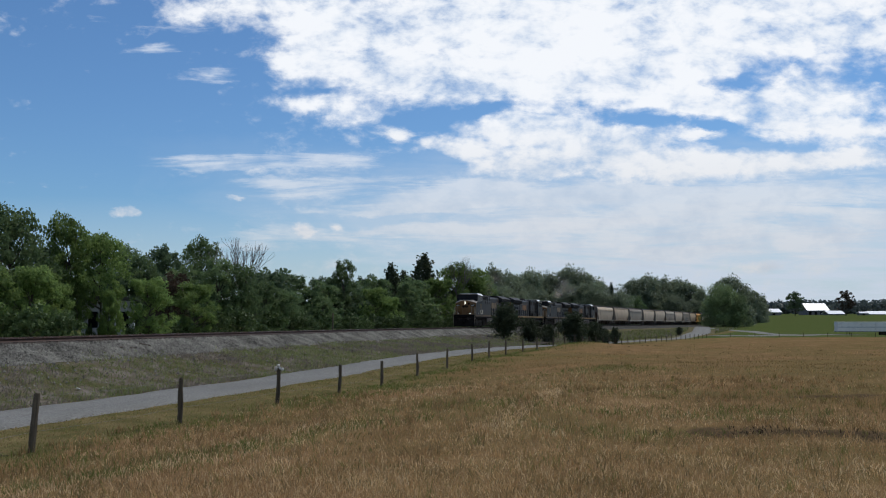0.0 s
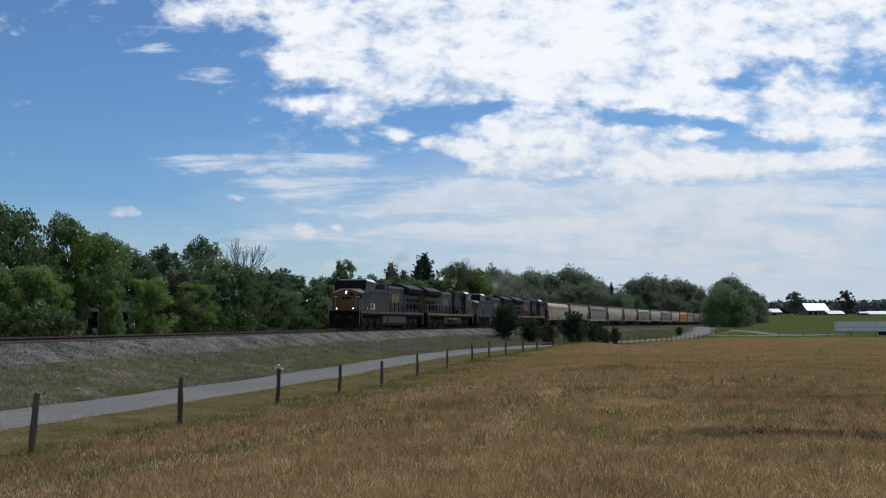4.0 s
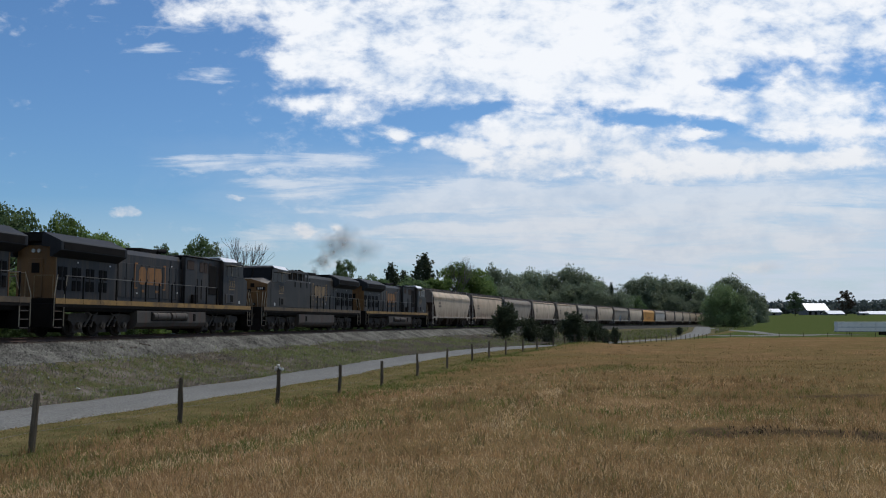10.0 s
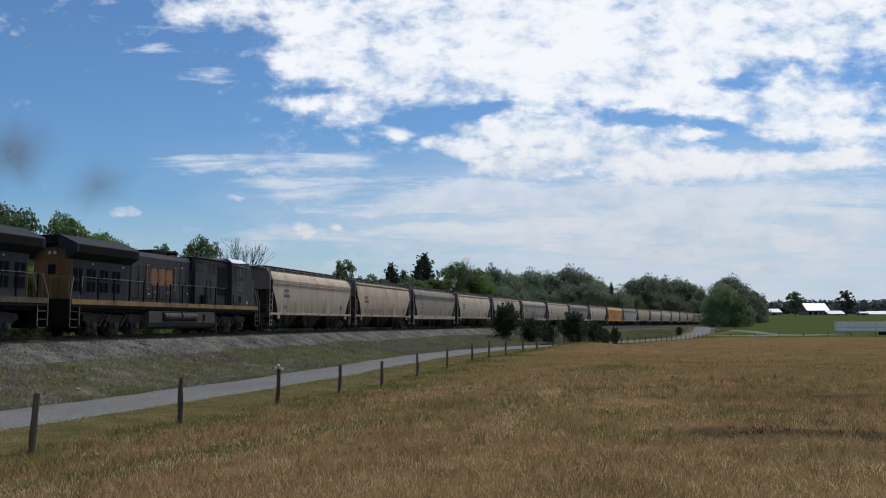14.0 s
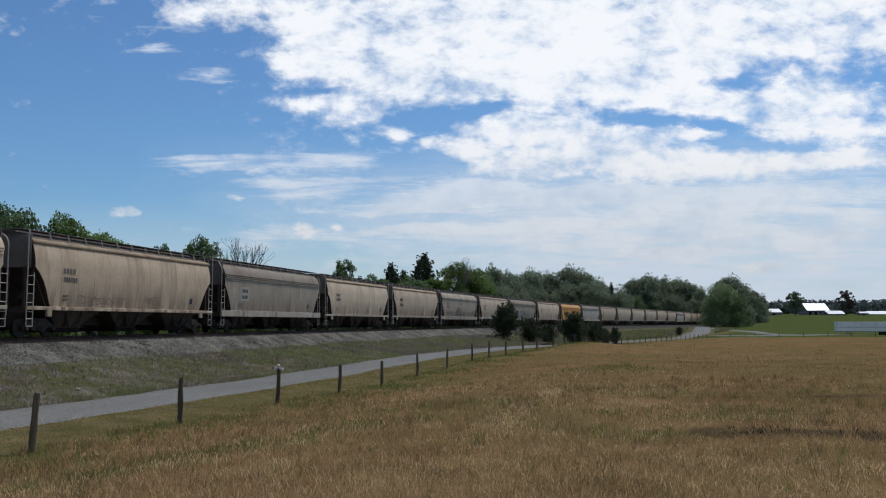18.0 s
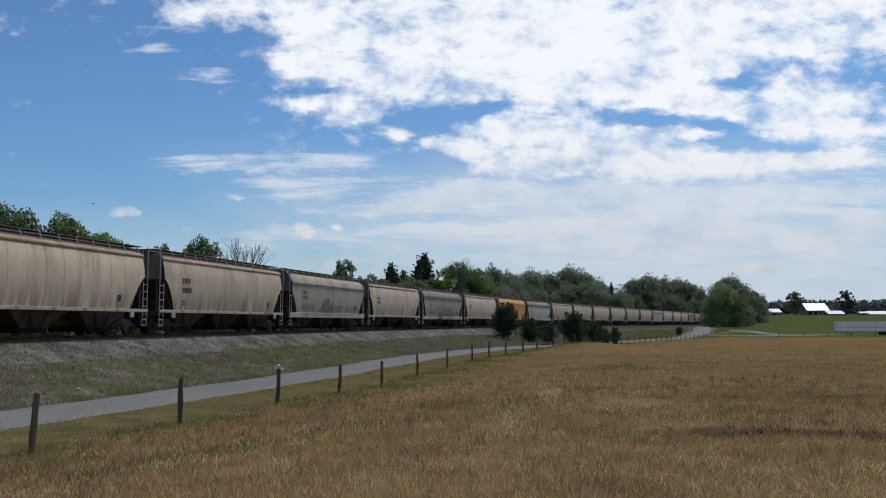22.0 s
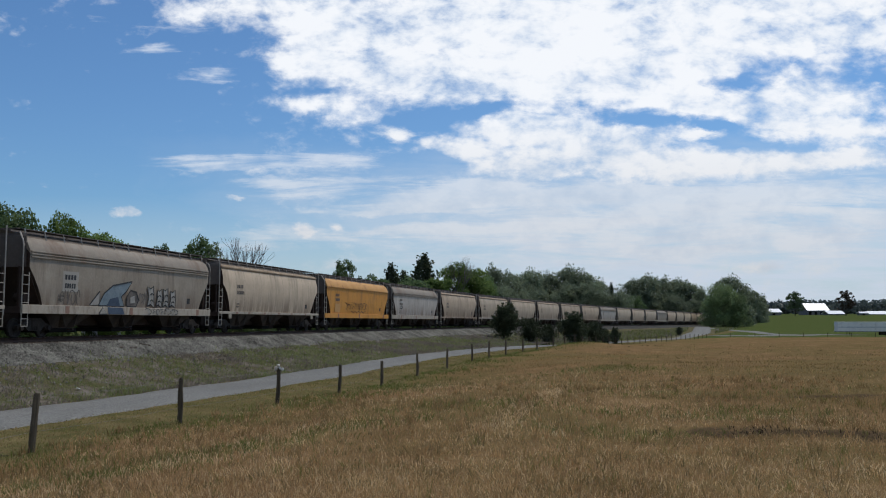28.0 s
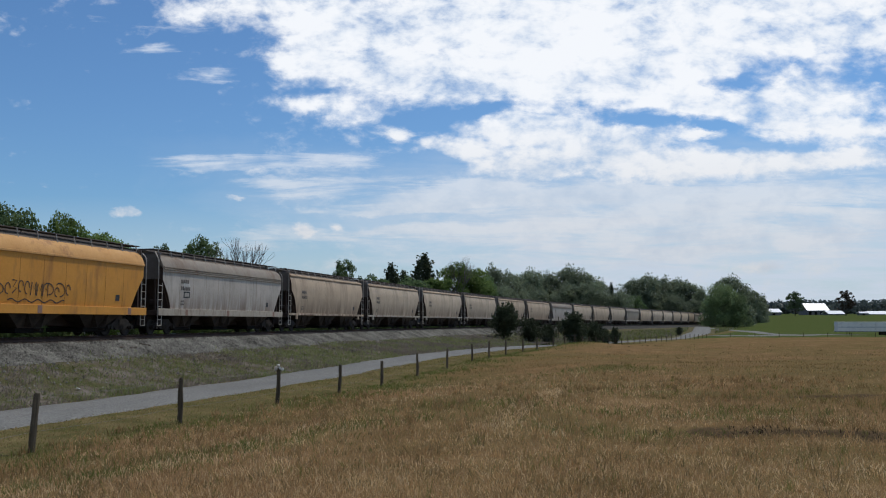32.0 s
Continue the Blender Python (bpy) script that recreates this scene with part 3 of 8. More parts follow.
# ---------------------------------------------------------------- ground
def ground_material():
    m = bpy.data.materials.new("ground")
    m.use_nodes = True
    nt = m.node_tree
    N, Lk = nt.nodes, nt.links
    b = N["Principled BSDF"]
    b.inputs["Roughness"].default_value = 0.95
    b.inputs["Specular IOR Level"].default_value = 0.0
    tc = N.new("ShaderNodeTexCoord")

    def noise_at(scale, detail=5, stretch=(1, 1, 1)):
        mp = N.new("ShaderNodeMapping")
        mp.inputs[3].default_value = stretch
        n = N.new("ShaderNodeTexNoise")
        n.inputs["Scale"].default_value, n.inputs["Detail"].default_value, n.inputs["Roughness"].default_value = scale, detail, 0.65
        Lk.new(tc.outputs["Object"], mp.inputs[0])
        Lk.new(mp.outputs[0], n.inputs[0])
        return n.outputs[0]

    def ramp(fac, *stops):
        r = N.new("ShaderNodeValToRGB")
        while len(r.color_ramp.elements) < len(stops):
            r.color_ramp.elements.new(0.5)
        for e, (p, c) in zip(r.color_ramp.elements, stops):
            e.position, e.color = p, (*c, 1)
        Lk.new(fac, r.inputs[0])
        return r.outputs[0]

    def mix(fac, a, c):
        x = N.new("ShaderNodeMix")
        x.data_type = "RGBA"
        Lk.new(fac, x.inputs[0])
        Lk.new(a, x.inputs[6])
        Lk.new(c, x.inputs[7])
        return x.outputs[2]

    def attr(name):
        a = N.new("ShaderNodeAttribute")
        a.attribute_name = name
        return a.outputs["Fac"]

    def soft(fac, noise_out, amount, lift=0.0):
        q = N.new("ShaderNodeMath")
        q.operation = "MULTIPLY_ADD"
        Lk.new(noise_out, q.inputs[0])
        q.inputs[1].default_value = amount
        Lk.new(fac, q.inputs[2])
        r = N.new("ShaderNodeMapRange")
        r.inputs[1].default_value, r.inputs[2].default_value = 0.5 * amount + 0.25 + lift, 0.5 * amount + 0.75 + lift
        Lk.new(q.outputs[0], r.inputs[0])
        return r.outputs[0]

    n_big, n_mid, n_fine = noise_at(0.09, 6), noise_at(0.8, 6), noise_at(9.0, 4)
    n_patch = noise_at(1.6, 9)
    dry = ramp(n_mid, (0.30, (0.138, 0.087, 0.041)), (0.52, (0.200, 0.127, 0.062)), (0.72, (0.275, 0.178, 0.091)))
    olive = ramp(n_mid, (0.30, (0.112, 0.088, 0.037)), (0.70, (0.180, 0.130, 0.056)))
    patch = ramp(n_big, (0.42, (0, 0, 0)), (0.58, (0.9, 0.9, 0.9)))
    dry = mix(patch, dry, olive)
    soil = ramp(n_mid, (0.3, (0.052, 0.036, 0.021)), (0.7, (0.100, 0.070, 0.041)))
    verge = ramp(n_mid, (0.32, (0.078, 0.075, 0.026)), (0.46, (0.115, 0.098, 0.043)), (0.58, (0.158, 0.125, 0.058)), (0.72, (0.20, 0.160, 0.075)))
    n_rough = noise_at(0.75, 9)
    slope = ramp(n_rough, (0.35, (0.070, 0.075, 0.030)), (0.44, (0.098, 0.090, 0.046)), (0.52, (0.122, 0.105, 0.082)), (0.64, (0.180, 0.156, 0.130)))
    green = ramp(n_patch, (0.32, (0.046, 0.066, 0.020)), (0.48, (0.068, 0.090, 0.028)), (0.66, (0.105, 0.118, 0.046)))
    col = mix(soft(attr("dry"), n_mid, 0.8), verge, dry)
    col = mix(soft(attr("slope"), n_mid, 0.7), col, slope)
    col = mix(soft(attr("green"), n_mid, 0.3), col, green)
    col = mix(soft(attr("lush"), n_mid, 0.9), col, green)
    col = mix(soft(attr("soil"), n_patch, 2.2, -0.12), col, soil)
    Lk.new(col, b.inputs["Base Color"])
    bp = N.new("ShaderNodeBump")
    bp.inputs["Strength"].default_value, bp.inputs["Distance"].default_value = 0.8, 0.12
    Lk.new(n_fine, bp.inputs["Height"])
    Lk.new(bp.outputs[0], b.inputs["Normal"])
    return m


FIELD_END = 207.0


def axis(fine0, fine1, step, limit):
    a = list(np.arange(fine0, fine1 + step / 2, step))
    g, x = step, fine1
    while x < limit:
        g *= 1.28
        x += g
        a.append(x)
    g, x = step, fine0
    while x > -limit:
        g *= 1.28
        x -= g
        a.insert(0, x)
    return np.array(a)


def make_ground():
    ax, ay = axis(-40.0, 100.0, 0.6, 4200.0), axis(2.0, 300.0, 0.75, 4200.0)
    gx, gy = np.meshgrid(ax, ay)
    x, y = gx.ravel(), gy.ravel()
    z = ground_z(x, y)
    w, h = len(ax), len(ay)
    i = (np.arange(h - 1)[:, None] * w + np.arange(w - 1)).ravel()
    me = arrays("ground", np.stack([x, y, z], 1), np.stack([i, i + 1, i + w + 1, i + w], 1), ground_material(), True)
    s, d = along(x, y)
    fo = fence_off(s)
    inside = (d > fo) & (y < FIELD_END)
    vals = {
        "dry": np.where(y < FIELD_END, smooth01((d - fo + 0.6) / 2.4), 0.0) * np.where(y > FIELD_END - 3, 0.5, 1.0),
        "slope": smooth01((fo - 6.3 - d) / 1.0) * np.where(d > -3, 1.0, 0.0) * (1 - 0.45 * smooth01((s - 55) / 60)),
        "green": np.where((d > np.where(y > 300, 9.0, fo - 4)) & (y >= FIELD_END), 1.0, 0.0) + np.where(d < -6, 0.6, 0.0) + 0.30 * smooth01((s - 60) / 50) * np.where((d > 4.6) & (d < fo - 6.9), 1.0, 0.0),
        "soil": np.minimum(0.72, 1.0 * spots_at(x, y, BARE)) * inside,
        "lush": np.minimum(1.0, spots_at(x, y, LUSH)) * 0.45 * inside,
    }
    for k, v in vals.items():
        me.attributes.new(k, "FLOAT", "POINT").data.foreach_set("value", v.astype(np.float32))
    tagged(new("ground", me), "dry brown pasture sloping to a green verge and distant fields", "ground", kind="structure")


make_ground()


def strip(name, s_list, offs, lift, mat, smooth=True):
    """A sheet along the line: offs(s) gives side offsets, lift(s, k) the height of each."""
    rows, faces = [], []
    for s in s_list:
        for k, o in enumerate(offs(s)):
            x, y, z, _ = line(s, o)
            rows.append((x, y, lift(s, k, x, y, z)))
    n = len(offs(s_list[0]))
    m = len(s_list)
    i = (np.arange(m - 1)[:, None] * n + np.arange(n - 1)).ravel()
    return arrays(name, rows, np.stack([i, i + 1, i + n + 1, i + n], 1), mat, smooth)


def gravel_material(name, cols, scale, bump, spread=(0.5, 1.45)):
    m = material(name, cols, 0.35, 0.95, 0, 0.0, 6.0)
    nt = m.node_tree
    N, Lk = nt.nodes, nt.links
    b = N["Principled BSDF"]
    b.inputs["Specular IOR Level"].default_value = 0.15
    tc = N.new("ShaderNodeTexCoord")
    vo = N.new("ShaderNodeTexVoronoi")
    vo.inputs["Scale"].default_value = scale
    Lk.new(tc.outputs["Object"], vo.inputs["Vector"])
    sep = N.new("ShaderNodeSeparateColor")
    Lk.new(vo.outputs["Color"], sep.inputs[0])
    mr = N.new("ShaderNodeMapRange")
    mr.inputs[3].default_value, mr.inputs[4].default_value = spread
    Lk.new(sep.outputs[0], mr.inputs[0])
    hs = N.new("ShaderNodeHueSaturation")
    Lk.new(mr.outputs[0], hs.inputs["Value"])
    old = b.inputs["Base Color"].links[0].from_socket
    Lk.new(old, hs.inputs["Color"])
    Lk.new(hs.outputs[0], b.inputs["Base Color"])
    bp = N.new("ShaderNodeBump")
    bp.inputs["Strength"].default_value, bp.inputs["Distance"].default_value = bump, 0.06
    inv = N.new("ShaderNodeMath")
    inv.operation = "SUBTRACT"
    inv.inputs[0].default_value = 1.0
    Lk.new(vo.outputs["Distance"], inv.inputs[1])
    Lk.new(inv.outputs[0], bp.inputs["Height"])
    Lk.new(bp.outputs[0], b.inputs["Normal"])
    return m


M_BALLAST = gravel_material("ballast", [(0.036, 0.0355, 0.031), (0.058, 0.057, 0.050)], 9.0, 1.0, (0.3, 1.8))
def add_rust(m):
    """Brown brake dust and grease where the trains run."""
    nt = m.node_tree
    b = nt.nodes["Principled BSDF"]
    at, mx = nt.nodes.new("ShaderNodeAttribute"), nt.nodes.new("ShaderNodeMix")
    at.attribute_name = "rust"
    mx.data_type = "RGBA"
    nt.links.new(at.outputs["Fac"], mx.inputs[0])
    nt.links.new(b.inputs["Base Color"].links[0].from_socket, mx.inputs[6])
    mx.inputs[7].default_value = (0.040, 0.026, 0.019, 1)
    nt.links.new(mx.outputs[2], b.inputs["Base Color"])


add_rust(M_BALLAST)
M_ROAD = gravel_material("gravel_road", [(0.140, 0.138, 0.126), (0.182, 0.180, 0.166)], 30.0, 0.10, (0.6, 1.35))
M_STONE = leaf_material("ballast_stone", (0.014, 0.0136, 0.012), (0.205, 0.201, 0.178), 0.0, rough=0.9)


def make_ballast():
    prof = [(-4.6, -1.5), (-2.2, -0.32), (-1.9, -0.19), (-0.75, -0.17), (0.0, -0.18), (0.75, -0.17), (1.8, -0.20), (2.1, -0.28), (2.9, -0.62), (3.7, -0.98), (4.6, -1.38), (5.3, -1.85)]
    ss = np.concatenate([np.arange(-120, 120, 0.7), np.arange(120, 420, 2.0), np.arange(420, 880, 10.0)])
    rng = np.random.RandomState(5)
    jig = {}

    def lift(s, k, x, y, z):
        key = (round(float(s), 2), k)
        if key not in jig:
            jig[key] = rng.uniform(-0.018, 0.018) if k > 6 else 0.0
        return z + prof[k][1] + jig[key]

    me = strip("ballast", ss, lambda s: [p[0] + (0.35 * math.sin(s * 0.6 + p[0]) * 0.4 if p[0] > 4 else 0) for p in prof], lift, M_BALLAST, False)
    rust = np.tile([float(np.interp(abs(q[0]), [1.1, 1.75, 2.15], [1.0, 0.8, 0.0])) for q in prof], len(ss))
    me.attributes.new("rust", "FLOAT", "POINT").data.foreach_set("value", rust.astype(np.float32))
    tagged(new("ballast", me), "grey crushed-stone railway ballast with weedy shoulder", "ballast", kind="structure")
    # loose stones on the near shoulder
    n = 52000
    s = -16 + 130 * rng.rand(n) ** 1.6
    d = np.where(rng.rand(n) < 0.97, 1.9 + 1.9 * rng.rand(n) ** 0.9, 3.8 + 3.6 * rng.rand(n) ** 1.7)
    h = np.interp(d, [p[0] for p in prof], [p[1] for p in prof])
    x, y, z, _ = line(s, d)
    z = np.maximum(z + h, ground_z(x, y) + 0.01)
    r = rng.uniform(0.026, 0.078, n) * (1 + np.clip(s, 0, 100) / 110)
    base = np.array([(1, 0, 0), (-1, 0, 0), (0, 1, 0), (0, -1, 0), (0, 0, 1)], float)
    tri = np.array([(0, 2, 4), (2, 1, 4), (1, 3, 4), (3, 0, 4)])
    sc = rng.uniform(0.6, 1.3, (n, 5, 3))
    a = rng.rand(n) * 6.28
    p = base[None] * sc * r[:, None, None]
    ca, sa = np.cos(a)[:, None], np.sin(a)[:, None]
    px, py = p[:, :, 0] * ca - p[:, :, 1] * sa, p[:, :, 0] * sa + p[:, :, 1] * ca
    v = np.stack([px + x[:, None], py + y[:, None], p[:, :, 2] * 1.0 + z[:, None]], 2).reshape(-1, 3)
    f = (tri[None] + 5 * np.arange(n)[:, None, None]).reshape(-1, 3)
    tagged(new("ballast_stones", arrays("ballast_stones", v, f, M_STONE)), "loose grey crushed stones on the track shoulder", "stones", kind="stuff")


make_ballast()

# road beside the track, its turn up to the crossing and the branch across the far field
ROAD_HALF = 1.65


def road_sheet(name, pts, half, label, far_half=None):
    pts = np.array(pts, float)
    seg = np.concatenate([[0], np.cumsum(np.hypot(*np.diff(pts, axis=0).T))])
    t = np.arange(0, seg[-1], 1.2)
    # smooth the bends
    px, py = np.interp(t, seg, pts[:, 0]), np.interp(t, seg, pts[:, 1])
    for _ in range(12):
        px[1:-1] = (px[:-2] + 2 * px[1:-1] + px[2:]) / 4
        py[1:-1] = (py[:-2] + 2 * py[1:-1] + py[2:]) / 4
    tx, ty = np.gradient(px), np.gradient(py)
    ln = np.hypot(tx, ty)
    nx, ny = ty / ln, -tx / ln
    offs = np.array([-1.0, -0.92, -0.45, 0.0, 0.45, 0.92, 1.0]) * half
    grow = np.interp(t, [0, 250, 320, 400], [1.0, 1.0, (far_half or half) / half, (far_half or half) / half])[:, None]
    crown = np.array([-0.10, 0.035, 0.05, 0.08, 0.05, 0.035, -0.10])
    wob = 0.12 * np.sin(np.arange(len(t)) * 0.7) + 0.08 * np.sin(np.arange(len(t)) * 2.3)
    X = px[:, None] + nx[:, None] * grow * (offs + np.where(abs(offs) > 0.9 * half, np.sign(offs) * wob[:, None], 0))
    Y = py[:, None] + ny[:, None] * grow * (offs + np.where(abs(offs) > 0.9 * half, np.sign(offs) * wob[:, None], 0))
    gc = ground_z(px, py)
    for _ in range(4):
        gc[1:-1] = (gc[:-2] + 2 * gc[1:-1] + gc[2:]) / 4
    G = ground_z(X.ravel(), Y.ravel()).reshape(X.shape)
    Z = np.maximum(G, gc[:, None] * 0.5 + G * 0.5) + crown + 0.02
    m, n = X.shape
    i = (np.arange(m - 1)[:, None] * n + np.arange(n - 1)).ravel()
    me = arrays(name, np.stack([X, Y, Z], 2).reshape(-1, 3), np.stack([i, i + 1, i + n + 1, i + n], 1), M_ROAD, True)
    tagged(new(name, me), label, "road", kind="structure")


lane = []
for s in range(-60, 196, 3):
    x, y, _, _ = line(float(s), fence_off(s) - 4.95)
    lane.append((x, y))
lane += [(76.0, 265.0), (85.0, 295.0), (93.0, 322.0), (98.5, 342.0), (100.0, 356.0), (96.0, 366.0), (84.0, 376.0), (60.0, 384.0)]
road_sheet("gravel_road", lane, ROAD_HALF, "narrow pale grey gravel lane beside the railway", 2.6)
road_sheet("branch_road", [(69.0, 231.0), (76.0, 236.0), (84.0, 243.0), (92.0, 252.0), (102.0, 260.0), (112.0, 264.0), (124.0, 265.0)], 3.3, "pale gravel track leading off across the field")
road_sheet("field_road", [(93.0, 322.0), (97.5, 306.0), (98.5, 290.0), (98.0, 274.0), (101.0, 263.5), (106.0, 260.5)], 3.3, "pale gravel spur joining the lane in the green field")


# ---------------------------------------------------------------- track
def make_track():
    track = tagged(new("railway_track"), "single railway track with rusty rails on dark timber ties", "railway track", kind="structure")
    ss = np.concatenate([np.arange(-130, 420, 1.5), np.arange(420, 890, 10.0)])
    prof = [(-0.07, -0.172), (-0.07, -0.155), (-0.012, -0.14), (-0.012, -0.045), (-0.036, -0.035), (-0.036, -0.006), (-0.025, 0.0), (0.025, 0.0), (0.036, -0.006), (0.036, -0.035), (0.012, -0.045), (0.012, -0.14), (0.07, -0.155), (0.07, -0.172)]
    n = len(prof)
    for side in (-0.755, 0.755):
        rows = []
        for s in ss:
            for o, h in prof:
                x, y, z, _ = line(s, side + o)
                rows.append((x, y, z + h))
        i = (np.arange(len(ss) - 1)[:, None] * n + np.arange(n - 1)).ravel()
        me = arrays("rail", rows, np.stack([i, i + n, i + n + 1, i + 1], 1), M_RAIL)
        me.materials.append(M_RAILTOP)
        idx = (np.tile(np.arange(n - 1), len(ss) - 1) == 6).astype(np.int32)
        me.polygons.foreach_set("material_index", idx)
        part("rail", me, None, track)
    # ties
    bm = box(bmesh.new(), -1.3, 1.3, -0.115, 0.115, -0.33, -0.152, 0.012)
    tie = mesh_of("tie", bm, M_TIE)
    rng = random.Random(3)
    rest_v, rest_f = [], []
    for k in range(900):
        s = -40 + k * 0.53
        x, y, z, h = line(s)
        if k < 290:
            t = part("tie", tie, None, track)
            t.matrix_basis = pose(x, y, z, 0, 0, -math.degrees(h) + rng.uniform(-1, 1))
        else:
            c, sn = math.cos(h), math.sin(h)
            b0 = len(rest_v)
            for dx, dy in ((-1.3, -0.115), (1.3, -0.115), (1.3, 0.115), (-1.3, 0.115)):
                for dz in (-0.33, -0.152):
                    rest_v.append((x + dx * c + dy * sn, y - dx * sn + dy * c, z + dz))
            for q in ((1, 3, 5, 7), (0, 1, 7, 6), (0, 2, 3, 1), (2, 4, 5, 3), (4, 6, 7, 5)):
                rest_f.append([b0 + j for j in q])
    tagged(part("ties", arrays("ties", rest_v, rest_f, M_TIE), None, track), kind="stuff")


# ---------------------------------------------------------------- fence
def make_fence():
    rng = random.Random(11)
    posts = []
    for seed in range(4):
        # weathered round timber: slightly bent, knotty, with a split top
        pr = random.Random(40 + seed)
        bm = bmesh.new()
        rows = []
        for k in range(8):
            z = -0.35 + 1.5 * k / 7
            r = 0.068 - 0.008 * k / 7 + pr.uniform(-0.005, 0.005)
            cx, cy = 0.018 * math.sin(k * 0.8 + seed), 0.012 * math.cos(k * 0.9)
            rows.append([(cx + r * math.cos(q * 0.698) * pr.uniform(0.88, 1.1), cy + r * math.sin(q * 0.698) * pr.uniform(0.88, 1.1), z + (pr.uniform(-0.03, 0.03) if k == 7 else 0)) for q in range(9)])
        loft(bm, rows)
        posts.append(mesh_of("post", bm, M_POST))
    fence = tagged(new("pasture_fence"), "row of weathered wooden fence posts strung with wire", "fence")
    tops = []
    stations = [(-19.8, 0, 1.0), (-14.3, 1, 1.0), (-8.95, 3.2, 1.0), (-3.6, 3.0, 1.0), (2.15, 1.8, 0.98), (7.65, 1.2, 0.95), (12.7, 1.5, 0.94), (18.2, 1.0, 0.94), (24.1, 0, 0.92), (30.1, 0, 0.9), (34.8, 0.5, 0.92), (40.0, 0.5, 0.95), (45.4, 0, 0.88), (50.4, 0.5, 0.88), (57.0, 0, 0.85), (63.5, 1, 0.85), (70.0, -1, 0.9), (75.0, 1, 0.9)]
    q = 80.0
    while q < 205:
        stations.append((q, rng.uniform(-2.5, 2.5), rng.uniform(0.86, 1.0)))
        q += 5.5
    for k, (q, lean, sc) in enumerate(stations):
        x, y, _, h = line(q, float(fence_off(q)))
        z = gz(x, y)
        p = part("post", posts[k % 4], None, fence)
        p.matrix_basis = pose(x, y, z, rng.uniform(-1.5, 1.5), lean, 0) @ Matrix.Diagonal((1, 1, sc, 1)) @ pose(0, 0, 0, 0, 0, rng.uniform(0, 360))
        tops.append((p.matrix_basis @ Vector((0, 0, 1.08)), p.matrix_basis @ Vector((0, 0, 0.75)), p.matrix_basis @ Vector((0, 0, 0.4))))
    # turn along the far edge of the pasture
    x = float(line(205.0, 24.0)[0]) + 3
    while x < 190:
        y = FIELD_END + 1.0 + 1.2 * math.sin(x * 0.05)
        p = part("post", posts[int(x) % 4], None, fence)
        p.matrix_basis = pose(x, y, gz(x, y), rng.uniform(-2, 2), rng.uniform(-2, 2), 0) @ Matrix.Diagonal((1, 1, rng.uniform(0.85, 1.05), 1))
        tops.append((p.matrix_basis @ Vector((0, 0, 1.12)), p.matrix_basis @ Vector((0, 0, 0.75)), p.matrix_basis @ Vector((0, 0, 0.4))))
        x += 5.5
    for lvl in range(3):
        bm = bmesh.new()
        for a, b in zip(tops, tops[1:]):
            m = (a[lvl] + b[lvl]) / 2 - Vector((0, 0, 0.04))
            rod(bm, a[lvl], m, 0.003, 3)
            rod(bm, m, b[lvl], 0.003, 3)
        part("wire", bm, M_WIRE, fence)
    return tops


make_track()
FENCE_TOPS = make_fence()


def rag():
    """A scrap of white cloth caught on a post top."""
    top = FENCE_TOPS[4][0]
    bm = bmesh.new()
    rng = random.Random(8)
    for k in range(9):
        a = k * 0.7 + rng.uniform(-0.3, 0.3)
        q = rng.uniform(0.05, 0.10)
        rod(bm, (0, 0, 0.0), (q * math.cos(a), q * 0.7 * math.sin(a), rng.uniform(-0.03, 0.08)), 0.012, 6, 0.03)
    for v in bm.verts:
        v.co *= 1.5
        v.co += Vector((rng.uniform(-1, 1), rng.uniform(-1, 1), rng.uniform(-1, 1))) * 0.015
    o = tagged(new("cloth_scrap", mesh_of("cloth_scrap", bm, M_WHITE)), "scrap of white cloth caught on a fence post", "cloth")
    o.location = top + Vector((0, 0, 0.06))


rag()


def debris():
    rng = random.Random(9)
    for s, d in ((0.0, 3.2), (0.9, 3.2), (14.0, 2.7), (16.5, 2.6), (15.0, 2.8), (-4.0, 2.2)):
        x, y, z, h = line(s, d)
        bm = box(bmesh.new(), -rng.uniform(0.15, 0.45), 0.25, -0.05, 0.05, -0.02, 0.025, 0.012)
        o = tagged(new("wood_scrap", mesh_of("wood_scrap", bm, M_TIE)), "dark scrap of broken tie lying on the ballast", "wood scrap", "scraps on the ballast")
        zb = float(np.interp(d, [2.1, 2.9, 3.7], [-0.28, -0.62, -0.98]))
        o.matrix_basis = pose(x, y, z + zb + 0.05, 0, 0, -math.degrees(h)) @ pose(0, 0, 0, 0, 24, 0) @ pose(0, 0, 0, 0, 0, rng.uniform(50, 120))
    for s, d in ((-2.5, 8.0), (4.0, 7.2), (-7.5, 7.9), (-5.0, 6.0)):
        x, y, _, _ = line(s, d)
        bm = box(bmesh.new(), -0.09, 0.08, -0.05, 0.06, 0.0, 0.05, 0.02)
        o = tagged(new("litter", mesh_of("litter", bm, M_WHITE)), "small piece of white litter on the grassy bank", "litter", "litter on the bank")
        o.matrix_basis = pose(x, y, gz(x, y) + 0.03, 10, 15, rng.uniform(0, 180))
    for s, d, hh in ((62.0, -4.5, 2.6), (118.0, 9.0, 3.4)):
        x, y, z, _ = line(s, d)
        bm = rod(bmesh.new(), (0, 0, -0.4), (0.03, 0, hh), 0.09, 8, 0.07)
        o = tagged(new("wooden_pole", mesh_of("wooden_pole", bm, M_POST)), "dark weathered wooden pole beside the railway", "pole")
        o.location = (x, y, gz(x, y))


debris()


